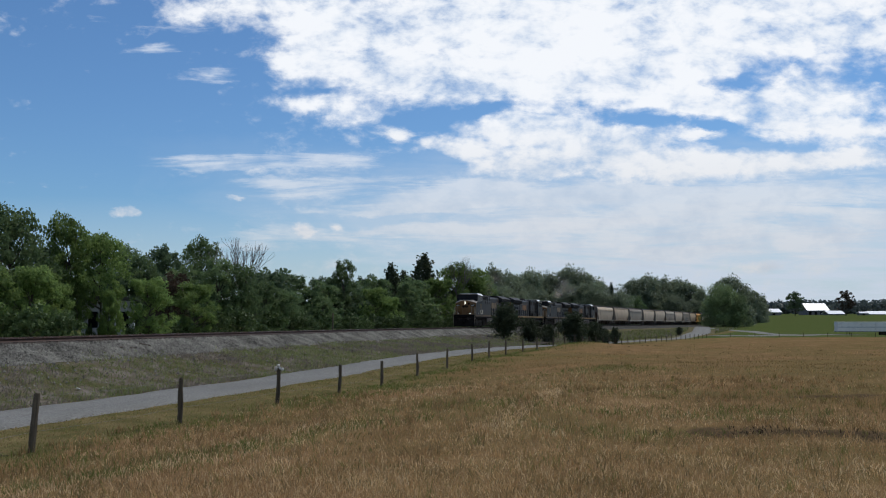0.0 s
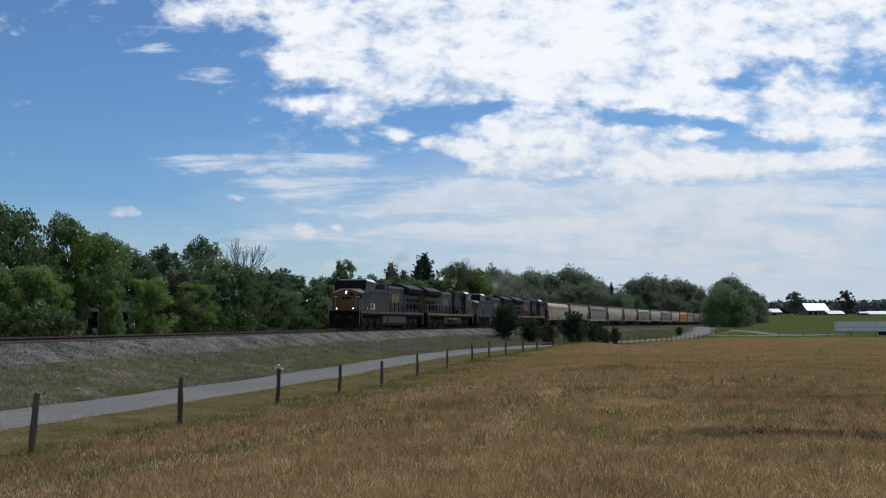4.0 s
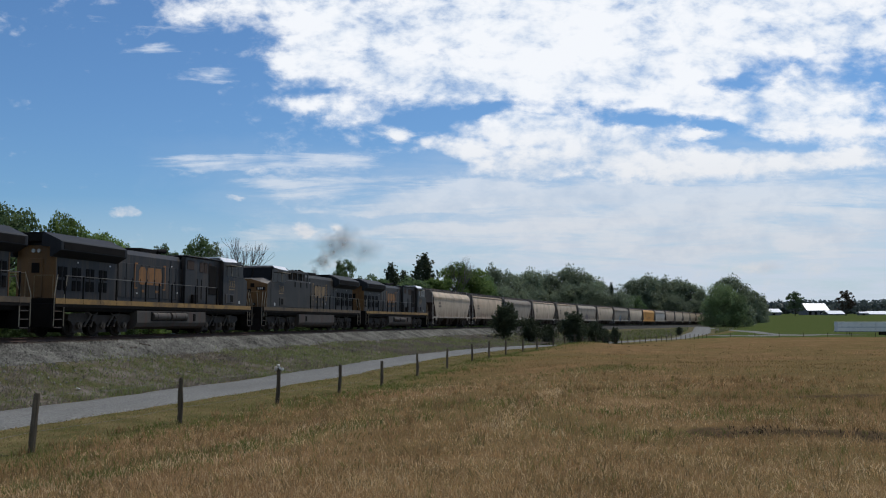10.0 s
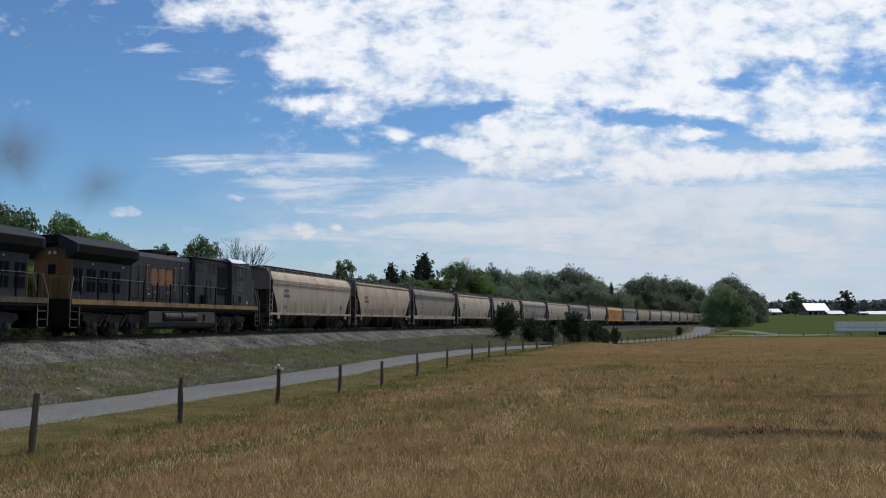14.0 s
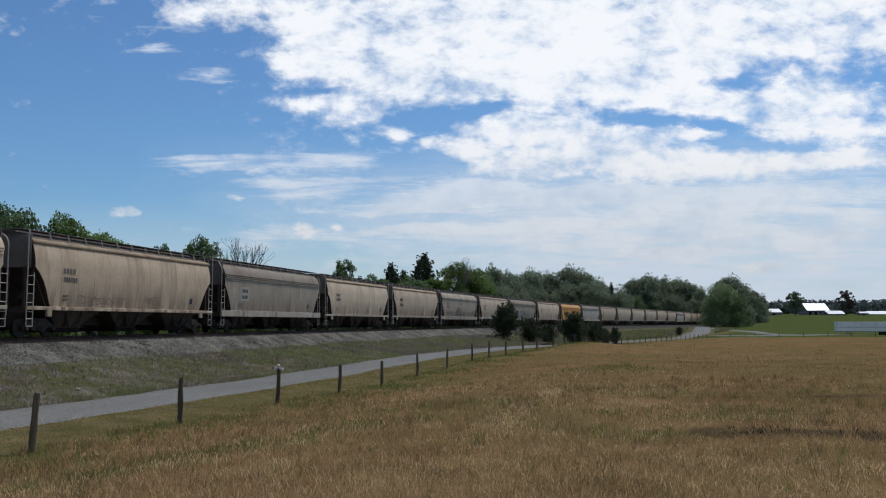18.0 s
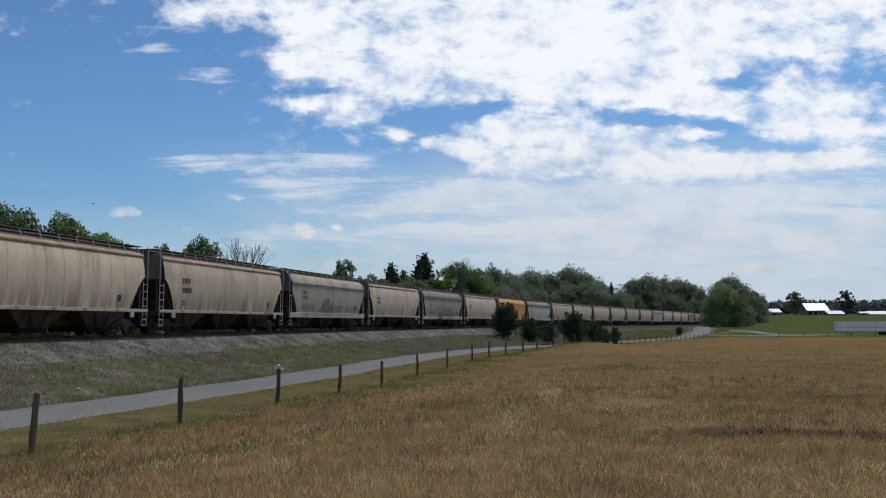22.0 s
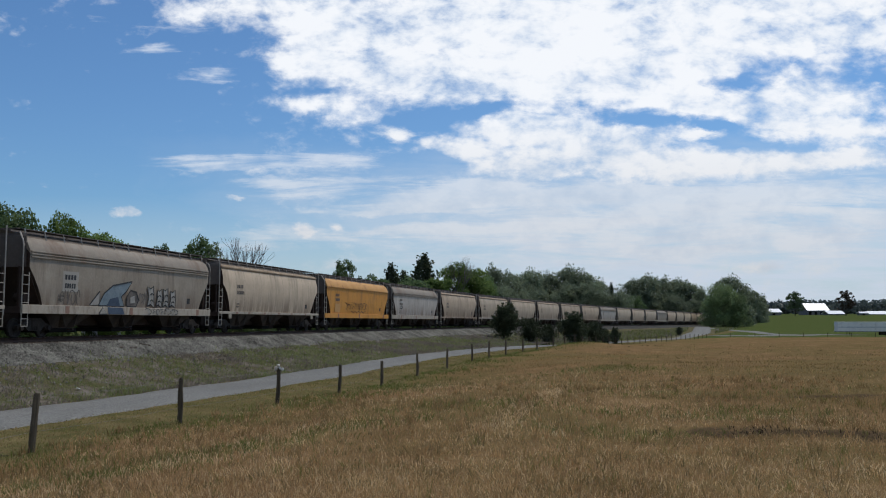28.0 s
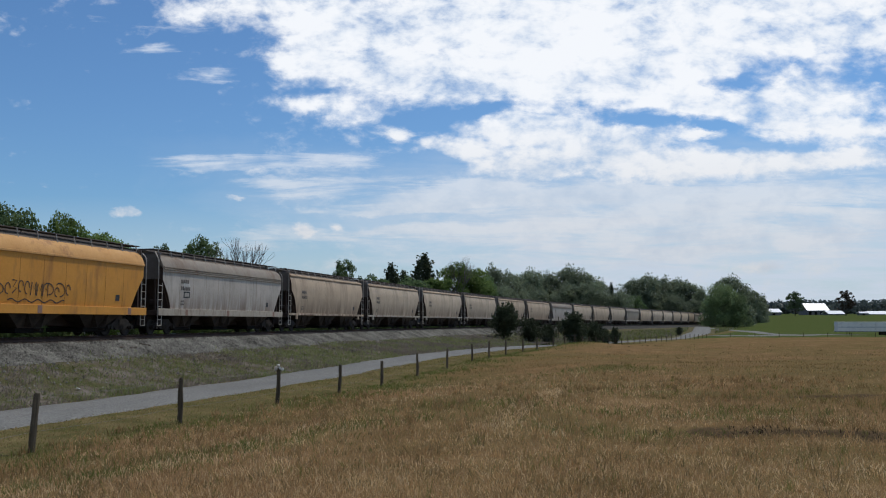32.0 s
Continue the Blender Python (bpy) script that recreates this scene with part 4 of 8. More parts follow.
# ---------------------------------------------------------------- rolling stock (built at the origin: x forward, z up from the rail)
def wheel_mesh(r, seg=20):
    bm = bmesh.new()
    for side in (-1, 1):
        prof = [(0.0, 0.70), (r * 0.28, 0.69), (r * 0.34, 0.735), (r * 0.78, 0.75), (r * 0.86, 0.69), (r, 0.695), (r * 0.985, 0.80), (r * 0.86, 0.82), (r * 0.78, 0.775), (r * 0.34, 0.785), (r * 0.28, 0.83), (0.0, 0.84)]
        rows = []
        for k in range(seg):
            a = 2 * math.pi * k / seg
            rows.append([bm.verts.new((q * math.cos(a), side * yy, q * math.sin(a))) for q, yy in prof])
        for k in range(seg):
            p, q = rows[k], rows[(k + 1) % seg]
            for j in range(len(prof) - 1):
                bm.faces.new((p[j], p[j + 1], q[j + 1], q[j]))
    bmesh.ops.remove_doubles(bm, verts=bm.verts[:], dist=1e-4)
    bmesh.ops.recalc_face_normals(bm, faces=bm.faces[:])
    rod(bm, (0, -0.95, 0), (0, 0.95, 0), 0.08, 8)
    # balance marks on the plates
    for side in (-0.79, 0.79):
        rod(bm, (r * 0.5, side, 0), (r * 0.62, side, 0.0), 0.03, 6)
    return mesh_of("wheelset", bm, M_STEEL)


def freight_bogie(parent, x):
    bog = part("bogie", box(bmesh.new(), -0.22, 0.22, -1.12, 1.12, 0.50, 0.80, 0.03), M_FTRUCK, parent)
    bog.location.x = x
    for side in (-1, 1):
        bm = bmesh.new()
        y0, y1 = side * 0.92, side * 1.08
        lo, hi = min(y0, y1), max(y0, y1)
        prism(bm, [(-1.10, 0.36), (-0.75, 0.36), (-0.66, 0.52), (-0.40, 0.30), (0.40, 0.30), (0.66, 0.52), (0.75, 0.36), (1.10, 0.36), (1.10, 0.52), (0.70, 0.66), (0.42, 0.86), (-0.42, 0.86), (-0.70, 0.66), (-1.10, 0.52)], lo, hi)
        for q in (-0.14, 0.0, 0.14):
            rod(bm, (q, side * 1.09, 0.34), (q, side * 1.09, 0.60), 0.055, 6)
        for q in (-0.89, 0.89):
            rod(bm, (q, side * 1.0, 0.43), (q, side * 1.17, 0.43), 0.11, 8)
        part("side_frame", bm, M_FTRUCK, bog)
    for q in (-0.89, 0.89):
        w = part("wheelset", WHEEL_F, None, bog)
        w.location = (q, 0, 0.42)
    return bog


def side_ladder(e, side, top):
    """Outer rail up to the roof, a short inner rail and five rungs between them."""
    bm = bmesh.new()
    y = side * 1.53
    xo, xi = e * 8.40, e * 7.98
    rod(bm, (xo, y, 0.98), (xo, y, top), 0.030, 6)
    rod(bm, (xi, y, 1.0), (xi, y, 2.78), 0.024, 5)
    for k in range(5):
        z = 1.12 + 0.38 * k
        rod(bm, (xi, y, z), (xo, y, z), 0.018, 5)
    return bm


def hopper_car(kind, mat, roof_mat, sill_mat, label, ribs=True, wide_sill=True):
    car = tagged(new("hopper_car"), label, "hopper car", "hopper cars of the train")
    if kind == "round":
        prof_z, prof_w = [1.30, 1.7, 2.3, 2.9, 3.4, 3.8, 4.02], [1.47, 1.53, 1.585, 1.60, 1.575, 1.50, 1.42]
        lip = [(1.42, 4.00), (1.47, 4.04), (1.485, 4.10), (1.46, 4.17), (1.38, 4.23), (1.26, 4.26), (1.22, 4.10)]
        top_ring = [(1.30, 4.02), (1.27, 4.24), (0.98, 4.45), (0.55, 4.55), (0.0, 4.57)]
        foot, lean_in = (1.30, 4.22), (1.17, 4.61)
    else:
        prof_z, prof_w = [1.30, 1.8, 2.4, 3.0, 3.40, 3.46, 3.60], [1.50, 1.55, 1.575, 1.585, 1.585, 1.60, 1.60]
        lip = [(1.60, 3.58), (1.605, 3.66), (1.58, 3.76), (1.50, 3.96), (1.38, 4.14), (1.22, 4.27), (1.14, 4.05)]
        top_ring = [(1.28, 3.62), (1.25, 4.22), (1.02, 4.42), (0.55, 4.54), (0.0, 4.57)]
        foot, lean_in = (1.27, 4.18), (1.17, 4.61)
    ends = [(0.0, 1.30), (6.75, 1.30), (6.92, 1.55), (7.12, 1.95), (7.42, 2.45), (7.72, 2.80), (8.0, 3.02)] if kind == "round" else [(0.0, 1.30), (7.0, 1.30), (7.2, 1.75), (7.45, 2.2), (7.7, 2.55), (7.9, 2.8), (8.05, 3.0)]
    xs = [-e[0] for e in ends[::-1]] + [e[0] for e in ends[1:]]
    zb = [e[1] for e in ends[::-1]] + [e[1] for e in ends[1:]]
    ztop = prof_z[-1]
    secs = []
    for x, b in zip(xs, zb):
        ring = []
        for k in range(9):
            z = b + (ztop - b) * k / 8
            ring.append((x, float(np.interp(z, prof_z, prof_w)), z))
        secs.append(ring + [(x, -q[1], q[2]) for q in ring[::-1]])
    bm = loft(bmesh.new(), secs)
    # downward and end faces take the dark colour that paints in their shade
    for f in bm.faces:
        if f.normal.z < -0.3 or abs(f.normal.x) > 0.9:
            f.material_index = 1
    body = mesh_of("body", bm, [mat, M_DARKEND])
    body.shade_smooth()
    body.set_sharp_from_angle(angle=radians(35))
    part("body", body, None, car)
    rx = 8.05
    ring = top_ring + [(-q[0], q[1]) for q in top_ring[-2::-1]]
    part("roof", loft(bmesh.new(), [[(x, q[0], q[1]) for q in ring] for x in (-rx, -4, 0, 4, rx)]), M_ROOFTOP, car, "grimy dark steel roof")
    for side in (1, -1):
        lp = mesh_of("roof_edge", loft(bmesh.new(), [[(x, side * q[0], q[1]) for q in lip] for x in (-rx - 0.02, -4, 0, 4, rx + 0.02)]), roof_mat)
        lp.shade_smooth()
        lp.set_sharp_from_angle(angle=radians(50))
        part("roof_edge", lp, None, car)
    # seams between the side sheets
    for side in (1, -1):
        bm = bmesh.new()
        pts = [(float(np.interp(z, prof_z, prof_w)), z) for z in np.linspace(1.38, prof_z[-1] - 0.02 if kind == "round" else 3.38, 9)]
        for (w0, z0), (w1, z1) in zip(pts, pts[1:]):
            q = [bm.verts.new((dx, side * (w + 0.006), z)) for dx, w, z in ((-0.013, w0, z0), (0.013, w0, z0), (0.013, w1, z1), (-0.013, w1, z1))]
            bm.faces.new(q)
        bmesh.ops.recalc_face_normals(bm, faces=bm.faces[:])
        seam = mesh_of("seam", bm, M_SEAMO if mat == M_HOP["orange"] else M_SEAM)
        n = 11 if kind == "round" else 9
        for k in range(n):
            part("seam", seam, None, car).location.x = -6.2 + 12.4 * k / (n - 1)
    sh = (1.04, 1.42) if wide_sill else (1.20, 1.36)
    for side in (1, -1):
        y = side * (1.56 if wide_sill else 1.545)
        part("side_sill", box(bmesh.new(), -8.42, 8.42, y - 0.04, y + 0.04, sh[0], sh[1], 0.012), sill_mat, car)
        spatch = mesh_of("sill_patch", box(bmesh.new(), -0.15, 0.15, y + side * 0.041 - 0.004, y + side * 0.041 + 0.004, sh[0] + 0.02, sh[1] - 0.02), M_SPATCH)
        for q in ((-6.8, 0.2, 5.4) if wide_sill else (-5.6, -2.9, -0.6, 1.8, 4.2, 6.0)):
            part("sill_patch", spatch, None, car).location.x = q
        if not wide_sill:
            for e in (1, -1):
                part("jacking_plate", box(bmesh.new(), e * 6.95 - 0.17, e * 6.95 + 0.17, y - 0.045, y + 0.05, 0.92, 1.30, 0.012), sill_mat, car)
        if ribs:
            for z0, z1, yy in ((3.40, 3.47, 1.612), (3.52, 3.58, 1.622), (3.63, 3.70, 1.618)):
                part("roof_rib", box(bmesh.new(), -8.0, 8.0, side * yy - 0.03, side * yy + 0.03, z0, z1, 0.01), roof_mat, car)
        elif kind != "round":
            part("roof_rib", box(bmesh.new(), -8.06, 8.06, side * 1.615 - 0.04, side * 1.615 + 0.04, 3.55, 3.66, 0.015), roof_mat, car)
        for e in (1, -1):
            part("ladder", side_ladder(e, side, 4.60 if kind == "round" else 3.92), M_LADDER, car)
            if kind != "round":
                gb = rod(bmesh.new(), (e * 8.40, side * 1.53, 3.90), (e * 8.36, side * 1.46, 4.12), 0.032, 6)
                rod(gb, (e * 8.36, side * 1.46, 4.12), (e * 8.10, side * 1.10, 4.50), 0.032, 6)
                part("roof_grab", gb, M_LADDER, car)
            stp = bmesh.new()
            for q in (-0.2, 0.2):
                rod(stp, (e * 8.18 + q, side * 1.52, 0.50), (e * 8.18 + q, side * 1.52, 1.2), 0.02, 5)
            for z in (0.51, 0.82):
                rod(stp, (e * 8.18 - 0.2, side * 1.52, z), (e * 8.18 + 0.2, side * 1.52, z), 0.02, 5)
            part("step", stp, M_LADDER, car)
            # stays that carry the end of the side sheet
            st = rod(bmesh.new(), (e * 7.0, side * 1.40, 1.36), (e * 7.95, side * 1.42, 2.95), 0.035, 5)
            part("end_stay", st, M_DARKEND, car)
    for e in (1, -1):
        part("end_panel", prism(bmesh.new(), [(e * 8.05, 3.0), (e * 8.14, 3.0), (e * 8.14, 4.30), (e * 8.05, 4.44)], -1.42, 1.42), M_HEND, car, "dusty grey end sheet")
        part("end_sill", box(bmesh.new(), e * 8.44 - 0.06, e * 8.44 + 0.06, -1.5, 1.5, 1.05, 1.32, 0.01), M_DARKEND, car)
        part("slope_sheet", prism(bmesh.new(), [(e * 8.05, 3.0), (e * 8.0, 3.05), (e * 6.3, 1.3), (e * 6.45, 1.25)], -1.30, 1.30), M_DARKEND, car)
        bm = bmesh.new()
        for yy in (-1.2, -0.4, 0.4, 1.2):
            box(bm, e * 8.16 - 0.05, e * 8.16 + 0.05, yy - 0.05, yy + 0.05, 1.25, 3.02)
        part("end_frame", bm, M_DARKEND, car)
        bm = bmesh.new()
        rod(bm, (e * 8.3, -0.9, 1.2), (e * 8.22, -0.9, 4.5), 0.03, 5)
        rod(bm, (e * 8.3, -0.45, 1.2), (e * 8.22, -0.45, 4.5), 0.03, 5)
        for z in np.arange(1.4, 4.4, 0.4):
            rod(bm, (e * 8.26, -0.9, z), (e * 8.26, -0.45, z), 0.018, 5)
        part("end_ladder", bm, M_LADDER, car)
        bm = rod(bmesh.new(), (e * 7.55, 0.62, 1.72), (e * 7.55, 1.12, 1.72), 0.22, 12)
        part("brake_cylinder", bm, M_DARKEND, car)
        bm = rod(bmesh.new(), (e * 8.52, 0.55, 2.35), (e * 8.57, 0.55, 2.35), 0.27, 14)
        part("brake_wheel", bm, M_BOARD, car) if e < 0 else bm.free()
        bm = box(bmesh.new(), min(e * 8.4, e * 9.0), max(e * 8.4, e * 9.0), -0.11, 0.11, 0.72, 0.98, 0.03)
        box(bm, min(e * 6.2, e * 8.5), max(e * 6.2, e * 8.5), -0.28, 0.28, 0.85, 1.2)
        part("coupler", bm, M_BLACK, car)
        hs = rod(bmesh.new(), (e * 8.5, 0.4, 0.95), (e * 8.75, 0.42, 0.45), 0.028, 5)
        rod(hs, (e * 8.75, 0.42, 0.45), (e * 9.0, 0.35, 0.6), 0.028, 5)
        part("air_hose", hs, M_BLACK, car)
    # running boards carried by brackets from the roof edge
    bm = bmesh.new()
    n = 13
    for side in (0.90, -0.90):
        box(bm, -8.2, 8.2, side - 0.28, side + 0.28, 4.60, 4.635)
    box(bm, -8.35, -8.0, -1.18, 1.18, 4.60, 4.635)
    box(bm, 8.0, 8.35, -1.18, 1.18, 4.60, 4.635)
    part("running_board", bm, M_BOARD, car, "dark steel grating walkway")
    for side in (1, -1):
        bk = rod(bmesh.new(), (0, side * foot[0], foot[1]), (0, side * lean_in[0], lean_in[1]), 0.032, 4)
        bracket = mesh_of("board_bracket", bk, M_LADDER)
        for k in range(n):
            part("board_bracket", bracket, None, car).location.x = -7.9 + 15.8 * k / (n - 1)
    for k in range(4):
        x = -5.85 + 3.9 * k
        part("hatch_cover", loft(bmesh.new(), [[(x - 1.9, a, b) for a, b in ((0.40, 4.50), (0.36, 4.68), (-0.36, 4.68), (-0.40, 4.50))], [(x + 1.9, a, b) for a, b in ((0.40, 4.50), (0.36, 4.68), (-0.36, 4.68), (-0.40, 4.50))]]), M_HATCH, car)
    for k, x in enumerate((-4.8, 0.0, 4.8)):
        bm = bmesh.new()
        loft(bm, [[(x - 2.15, -1.40, 1.28), (x + 2.15, -1.40, 1.28), (x + 2.15, 1.40, 1.28), (x - 2.15, 1.40, 1.28)], [(x - 0.72, -0.95, 0.42), (x + 0.72, -0.95, 0.42), (x + 0.72, 0.95, 0.42), (x - 0.72, 0.95, 0.42)]])
        for q in (-0.7, 0.7):
            for side in (1, -1):
                prism(bm, [(x + q - 0.02, 1.28), (x + q + 0.02, 1.28), (x + q * 0.45 + 0.02, 0.46), (x + q * 0.45 - 0.02, 0.46)], *sorted((side * 0.95, side * 1.34)))
        b = part("hopper_bay", bm, M_BAY, car)
        part("outlet_gate", box(bmesh.new(), x - 0.95, x + 0.95, -1.0, 1.0, 0.22, 0.415, 0.02), M_BLACK, b)
        part("gate_shaft", rod(bmesh.new(), (x - 0.3, -1.3, 0.36), (x - 0.3, 1.3, 0.36), 0.045, 8), M_DARKEND, b)
    part("center_sill", box(bmesh.new(), -8.3, 8.3, -0.30, 0.30, 0.52, 1.10), M_DARKEND, car)
    for side in (1, -1):
        part("brake_pipe", rod(bmesh.new(), (-6.2, side * 0.9, 1.05), (6.2, side * 0.9, 1.05), 0.03, 5), M_DARKEND, car)
    for x in (-6.9, 6.9):
        freight_bogie(car, x)
    return car


M_SEAMO = material("seam_orange", [(0.24, 0.105, 0.02), (0.32, 0.14, 0.03)], 2.0, 0.8, 0, 0.0, 10)
M_LADDER = material("ladder_paint", [(0.30, 0.27, 0.225), (0.46, 0.42, 0.36)], 2.0, 0.6, 0, 0.0, 20)
M_ROOFTOP = material("roof_dark", [(0.095, 0.075, 0.058), (0.17, 0.135, 0.105)], 1.5, 0.85, 0, 0.1, 10)
M_SEAM = material("seam_dirt", [(0.225, 0.185, 0.135), (0.33, 0.28, 0.215)], 2.0, 0.8, 0, 0.0, 10)
M_SPATCH = material("sill_patch_dirt", [(0.21, 0.12, 0.09), (0.31, 0.20, 0.15)], 2.0, 0.8, 0, 0.0, 10)
M_HATCH = material("hatch_dark", [(0.075, 0.062, 0.052), (0.14, 0.118, 0.098)], 2.0, 0.8, 0.0, 0.1, 12)
M_BOARD = material("board_steel", [(0.10, 0.085, 0.075), (0.17, 0.15, 0.13)], 2.0, 0.7, 0.3, 0.1, 12)
M_SILLW = material("sill_white", [(0.335, 0.285, 0.22), (0.445, 0.39, 0.31)], 1.2, 0.6, 0, 0.02, 9, spots=((0.20, 0.15, 0.11), 0.42, 1.5, (2.5, 2.5, 0.8)))
M_ROOFO = material("roof_orange", [(0.48, 0.24, 0.07), (0.60, 0.34, 0.13)], 0.8, 0.7, 0, 0.05, 12, spots=((0.28, 0.13, 0.06), 0.3, 1.2))
M_ROOFG = material("roof_grey_rust", [(0.215, 0.183, 0.145), (0.30, 0.262, 0.21)], 0.8, 0.7, 0, 0.05, 12, spots=((0.17, 0.11, 0.075), 0.5, 0.8, (1.0, 0.5, 0.5)), rand=0.1)
WHEEL_F, WHEEL_L = wheel_mesh(0.42), wheel_mesh(0.53, 24)


def loco_bogie(loco, x):
    bog = part("bogie", box(bmesh.new(), -1.9, 1.9, -0.8, 0.8, 0.70, 1.05, 0.03), M_TRUCK, loco)
    bog.location.x = x
    for side in (-1, 1):
        bm = bmesh.new()
        lo, hi = sorted((side * 1.0, side * 1.16))
        low = []
        for q in (-1.85, 0.0, 1.85):
            low += [(q - 0.52, 0.72), (q - 0.34, 0.52), (q - 0.42, 0.20), (q + 0.42, 0.20), (q + 0.34, 0.52), (q + 0.52, 0.72)]
        prism(bm, [(-2.62, 0.78)] + low + [(2.62, 0.78), (2.55, 1.04), (1.5, 1.12), (0.9, 1.02), (-0.9, 1.02), (-1.5, 1.12), (-2.55, 1.04)], lo, hi)
        part("side_frame", bm, M_TRUCK, bog)
        for q in (-1.85, 0.0, 1.85):
            ab = rod(bmesh.new(), (q, side * 1.1, 0.53), (q, side * 1.30, 0.53), 0.17, 12)
            rod(ab, (q, side * 1.30, 0.53), (q, side * 1.34, 0.53), 0.09, 8)
            part("axle_box", ab, M_STRUT, bog)
        for q, e in ((-1.45, 1), (0.42, 1), (1.45, -1)):
            dm = rod(bmesh.new(), (q, side * 1.22, 0.46), (q + e * 0.48, side * 1.26, 1.06), 0.055, 7)
            part("damper", dm, M_STRUT, bog, "dusty grey diagonal damper")
        for q in (-0.93, 0.93):
            sp = bmesh.new()
            for z in (0.50, 0.58, 0.66, 0.74):
                rod(sp, (q, side * 1.16, z), (q, side * 1.16, z + 0.05), 0.13, 10)
            part("spring", sp, M_BLACK, bog)
        for q in (-1.3, 0.55):
            ho = rod(bmesh.new(), (q, side * 1.26, 1.20), (q + 0.25, side * 1.30, 1.02), 0.028, 5)
            rod(ho, (q + 0.25, side * 1.30, 1.02), (q + 0.65, side * 1.30, 1.02), 0.028, 5)
            rod(ho, (q + 0.65, side * 1.30, 1.02), (q + 0.9, side * 1.26, 1.20), 0.028, 5)
            part("air_pipe", ho, M_STRUT, bog)
        for q in (-0.95, 0.95):
            cy = rod(bmesh.new(), (q - 0.05, side * 1.24, 0.45), (q + 0.25, side * 1.20, 1.02), 0.07, 6)
            part("brake_cylinder", cy, M_TRUCK, bog)
    for q in (-1.15, 0.70, 1.30):
        part("traction_motor", box(bmesh.new(), q - 0.42, q + 0.42, -0.62, 0.62, 0.20, 0.72, 0.05), M_BLACK, bog)
    for q in (-1.85, 0.0, 1.85):
        part("wheelset", WHEEL_L, None, bog).location = (q, 0, 0.53)
    return bog


def railing(loco, x0, x1, y, z):
    bm = bmesh.new()
    rod(bm, (x0, y, z + 1.02), (x1, y, z + 1.02), 0.018, 6)
    n = max(2, int(abs(x1 - x0) / 1.25))
    part("handrail", bm, M_DIMRAIL, loco)
    st = rod(bmesh.new(), (0, y, z - 0.25), (0, y, z + 1.02), 0.042, 6)
    me = mesh_of("stanchion", st, M_BLACK)
    for k in range(n + 1):
        part("stanchion", me, None, loco).location.x = x0 + (x1 - x0) * k / n


def steps(loco, e, side):
    """Corner steps at end e on one side, with the slanted grab rails."""
    x = e * 10.0
    for z in (0.42, 0.78, 1.14, 1.48):
        part("step_tread", box(bmesh.new(), x - 0.28, x + 0.28, side * 1.25 - 0.22, side * 1.25 + 0.22, z, z + 0.05), M_TANK, loco)
    for q in (-0.3, 0.3):
        part("step_side", box(bmesh.new(), x + q - 0.015, x + q + 0.015, side * 1.25 - 0.24, side * 1.25 + 0.24, 0.4, 1.6), M_BLACK, loco)
    gr = bmesh.new()
    for q in (-0.34, 0.36):
        rod(gr, (x + q, side * 1.5, 0.5), (x + q, side * 1.5, 1.85), 0.022, 6)
        rod(gr, (x + q, side * 1.5, 1.85), (x + q - e * 0.30, side * 1.42, 2.78), 0.022, 6)
    part("grab_rail", gr, M_RAILING, loco)


def text_mesh(txt, size, mat):
    cu = bpy.data.curves.new("number", "FONT")
    cu.body, cu.size, cu.align_x, cu.extrude = txt, size, "CENTER", 0.004
    ob = new("number", cu)
    me = bpy.data.meshes.new_from_object(ob.evaluated_get(bpy.context.evaluated_depsgraph_get()))
    bpy.data.objects.remove(ob)
    me.materials.clear()
    me.materials.append(mat)
    return me


def side_shape(bm, side, y, x, z, w, h, lean=0.0):
    """A flat patch of paint on a side wall."""
    lo, hi = sorted((side * y, side * (y + 0.008)))
    prism(bm, [(x - w / 2, z), (x + w / 2, z), (x + w / 2 + lean, z + h), (x - w / 2 + lean, z + h)], lo, hi)


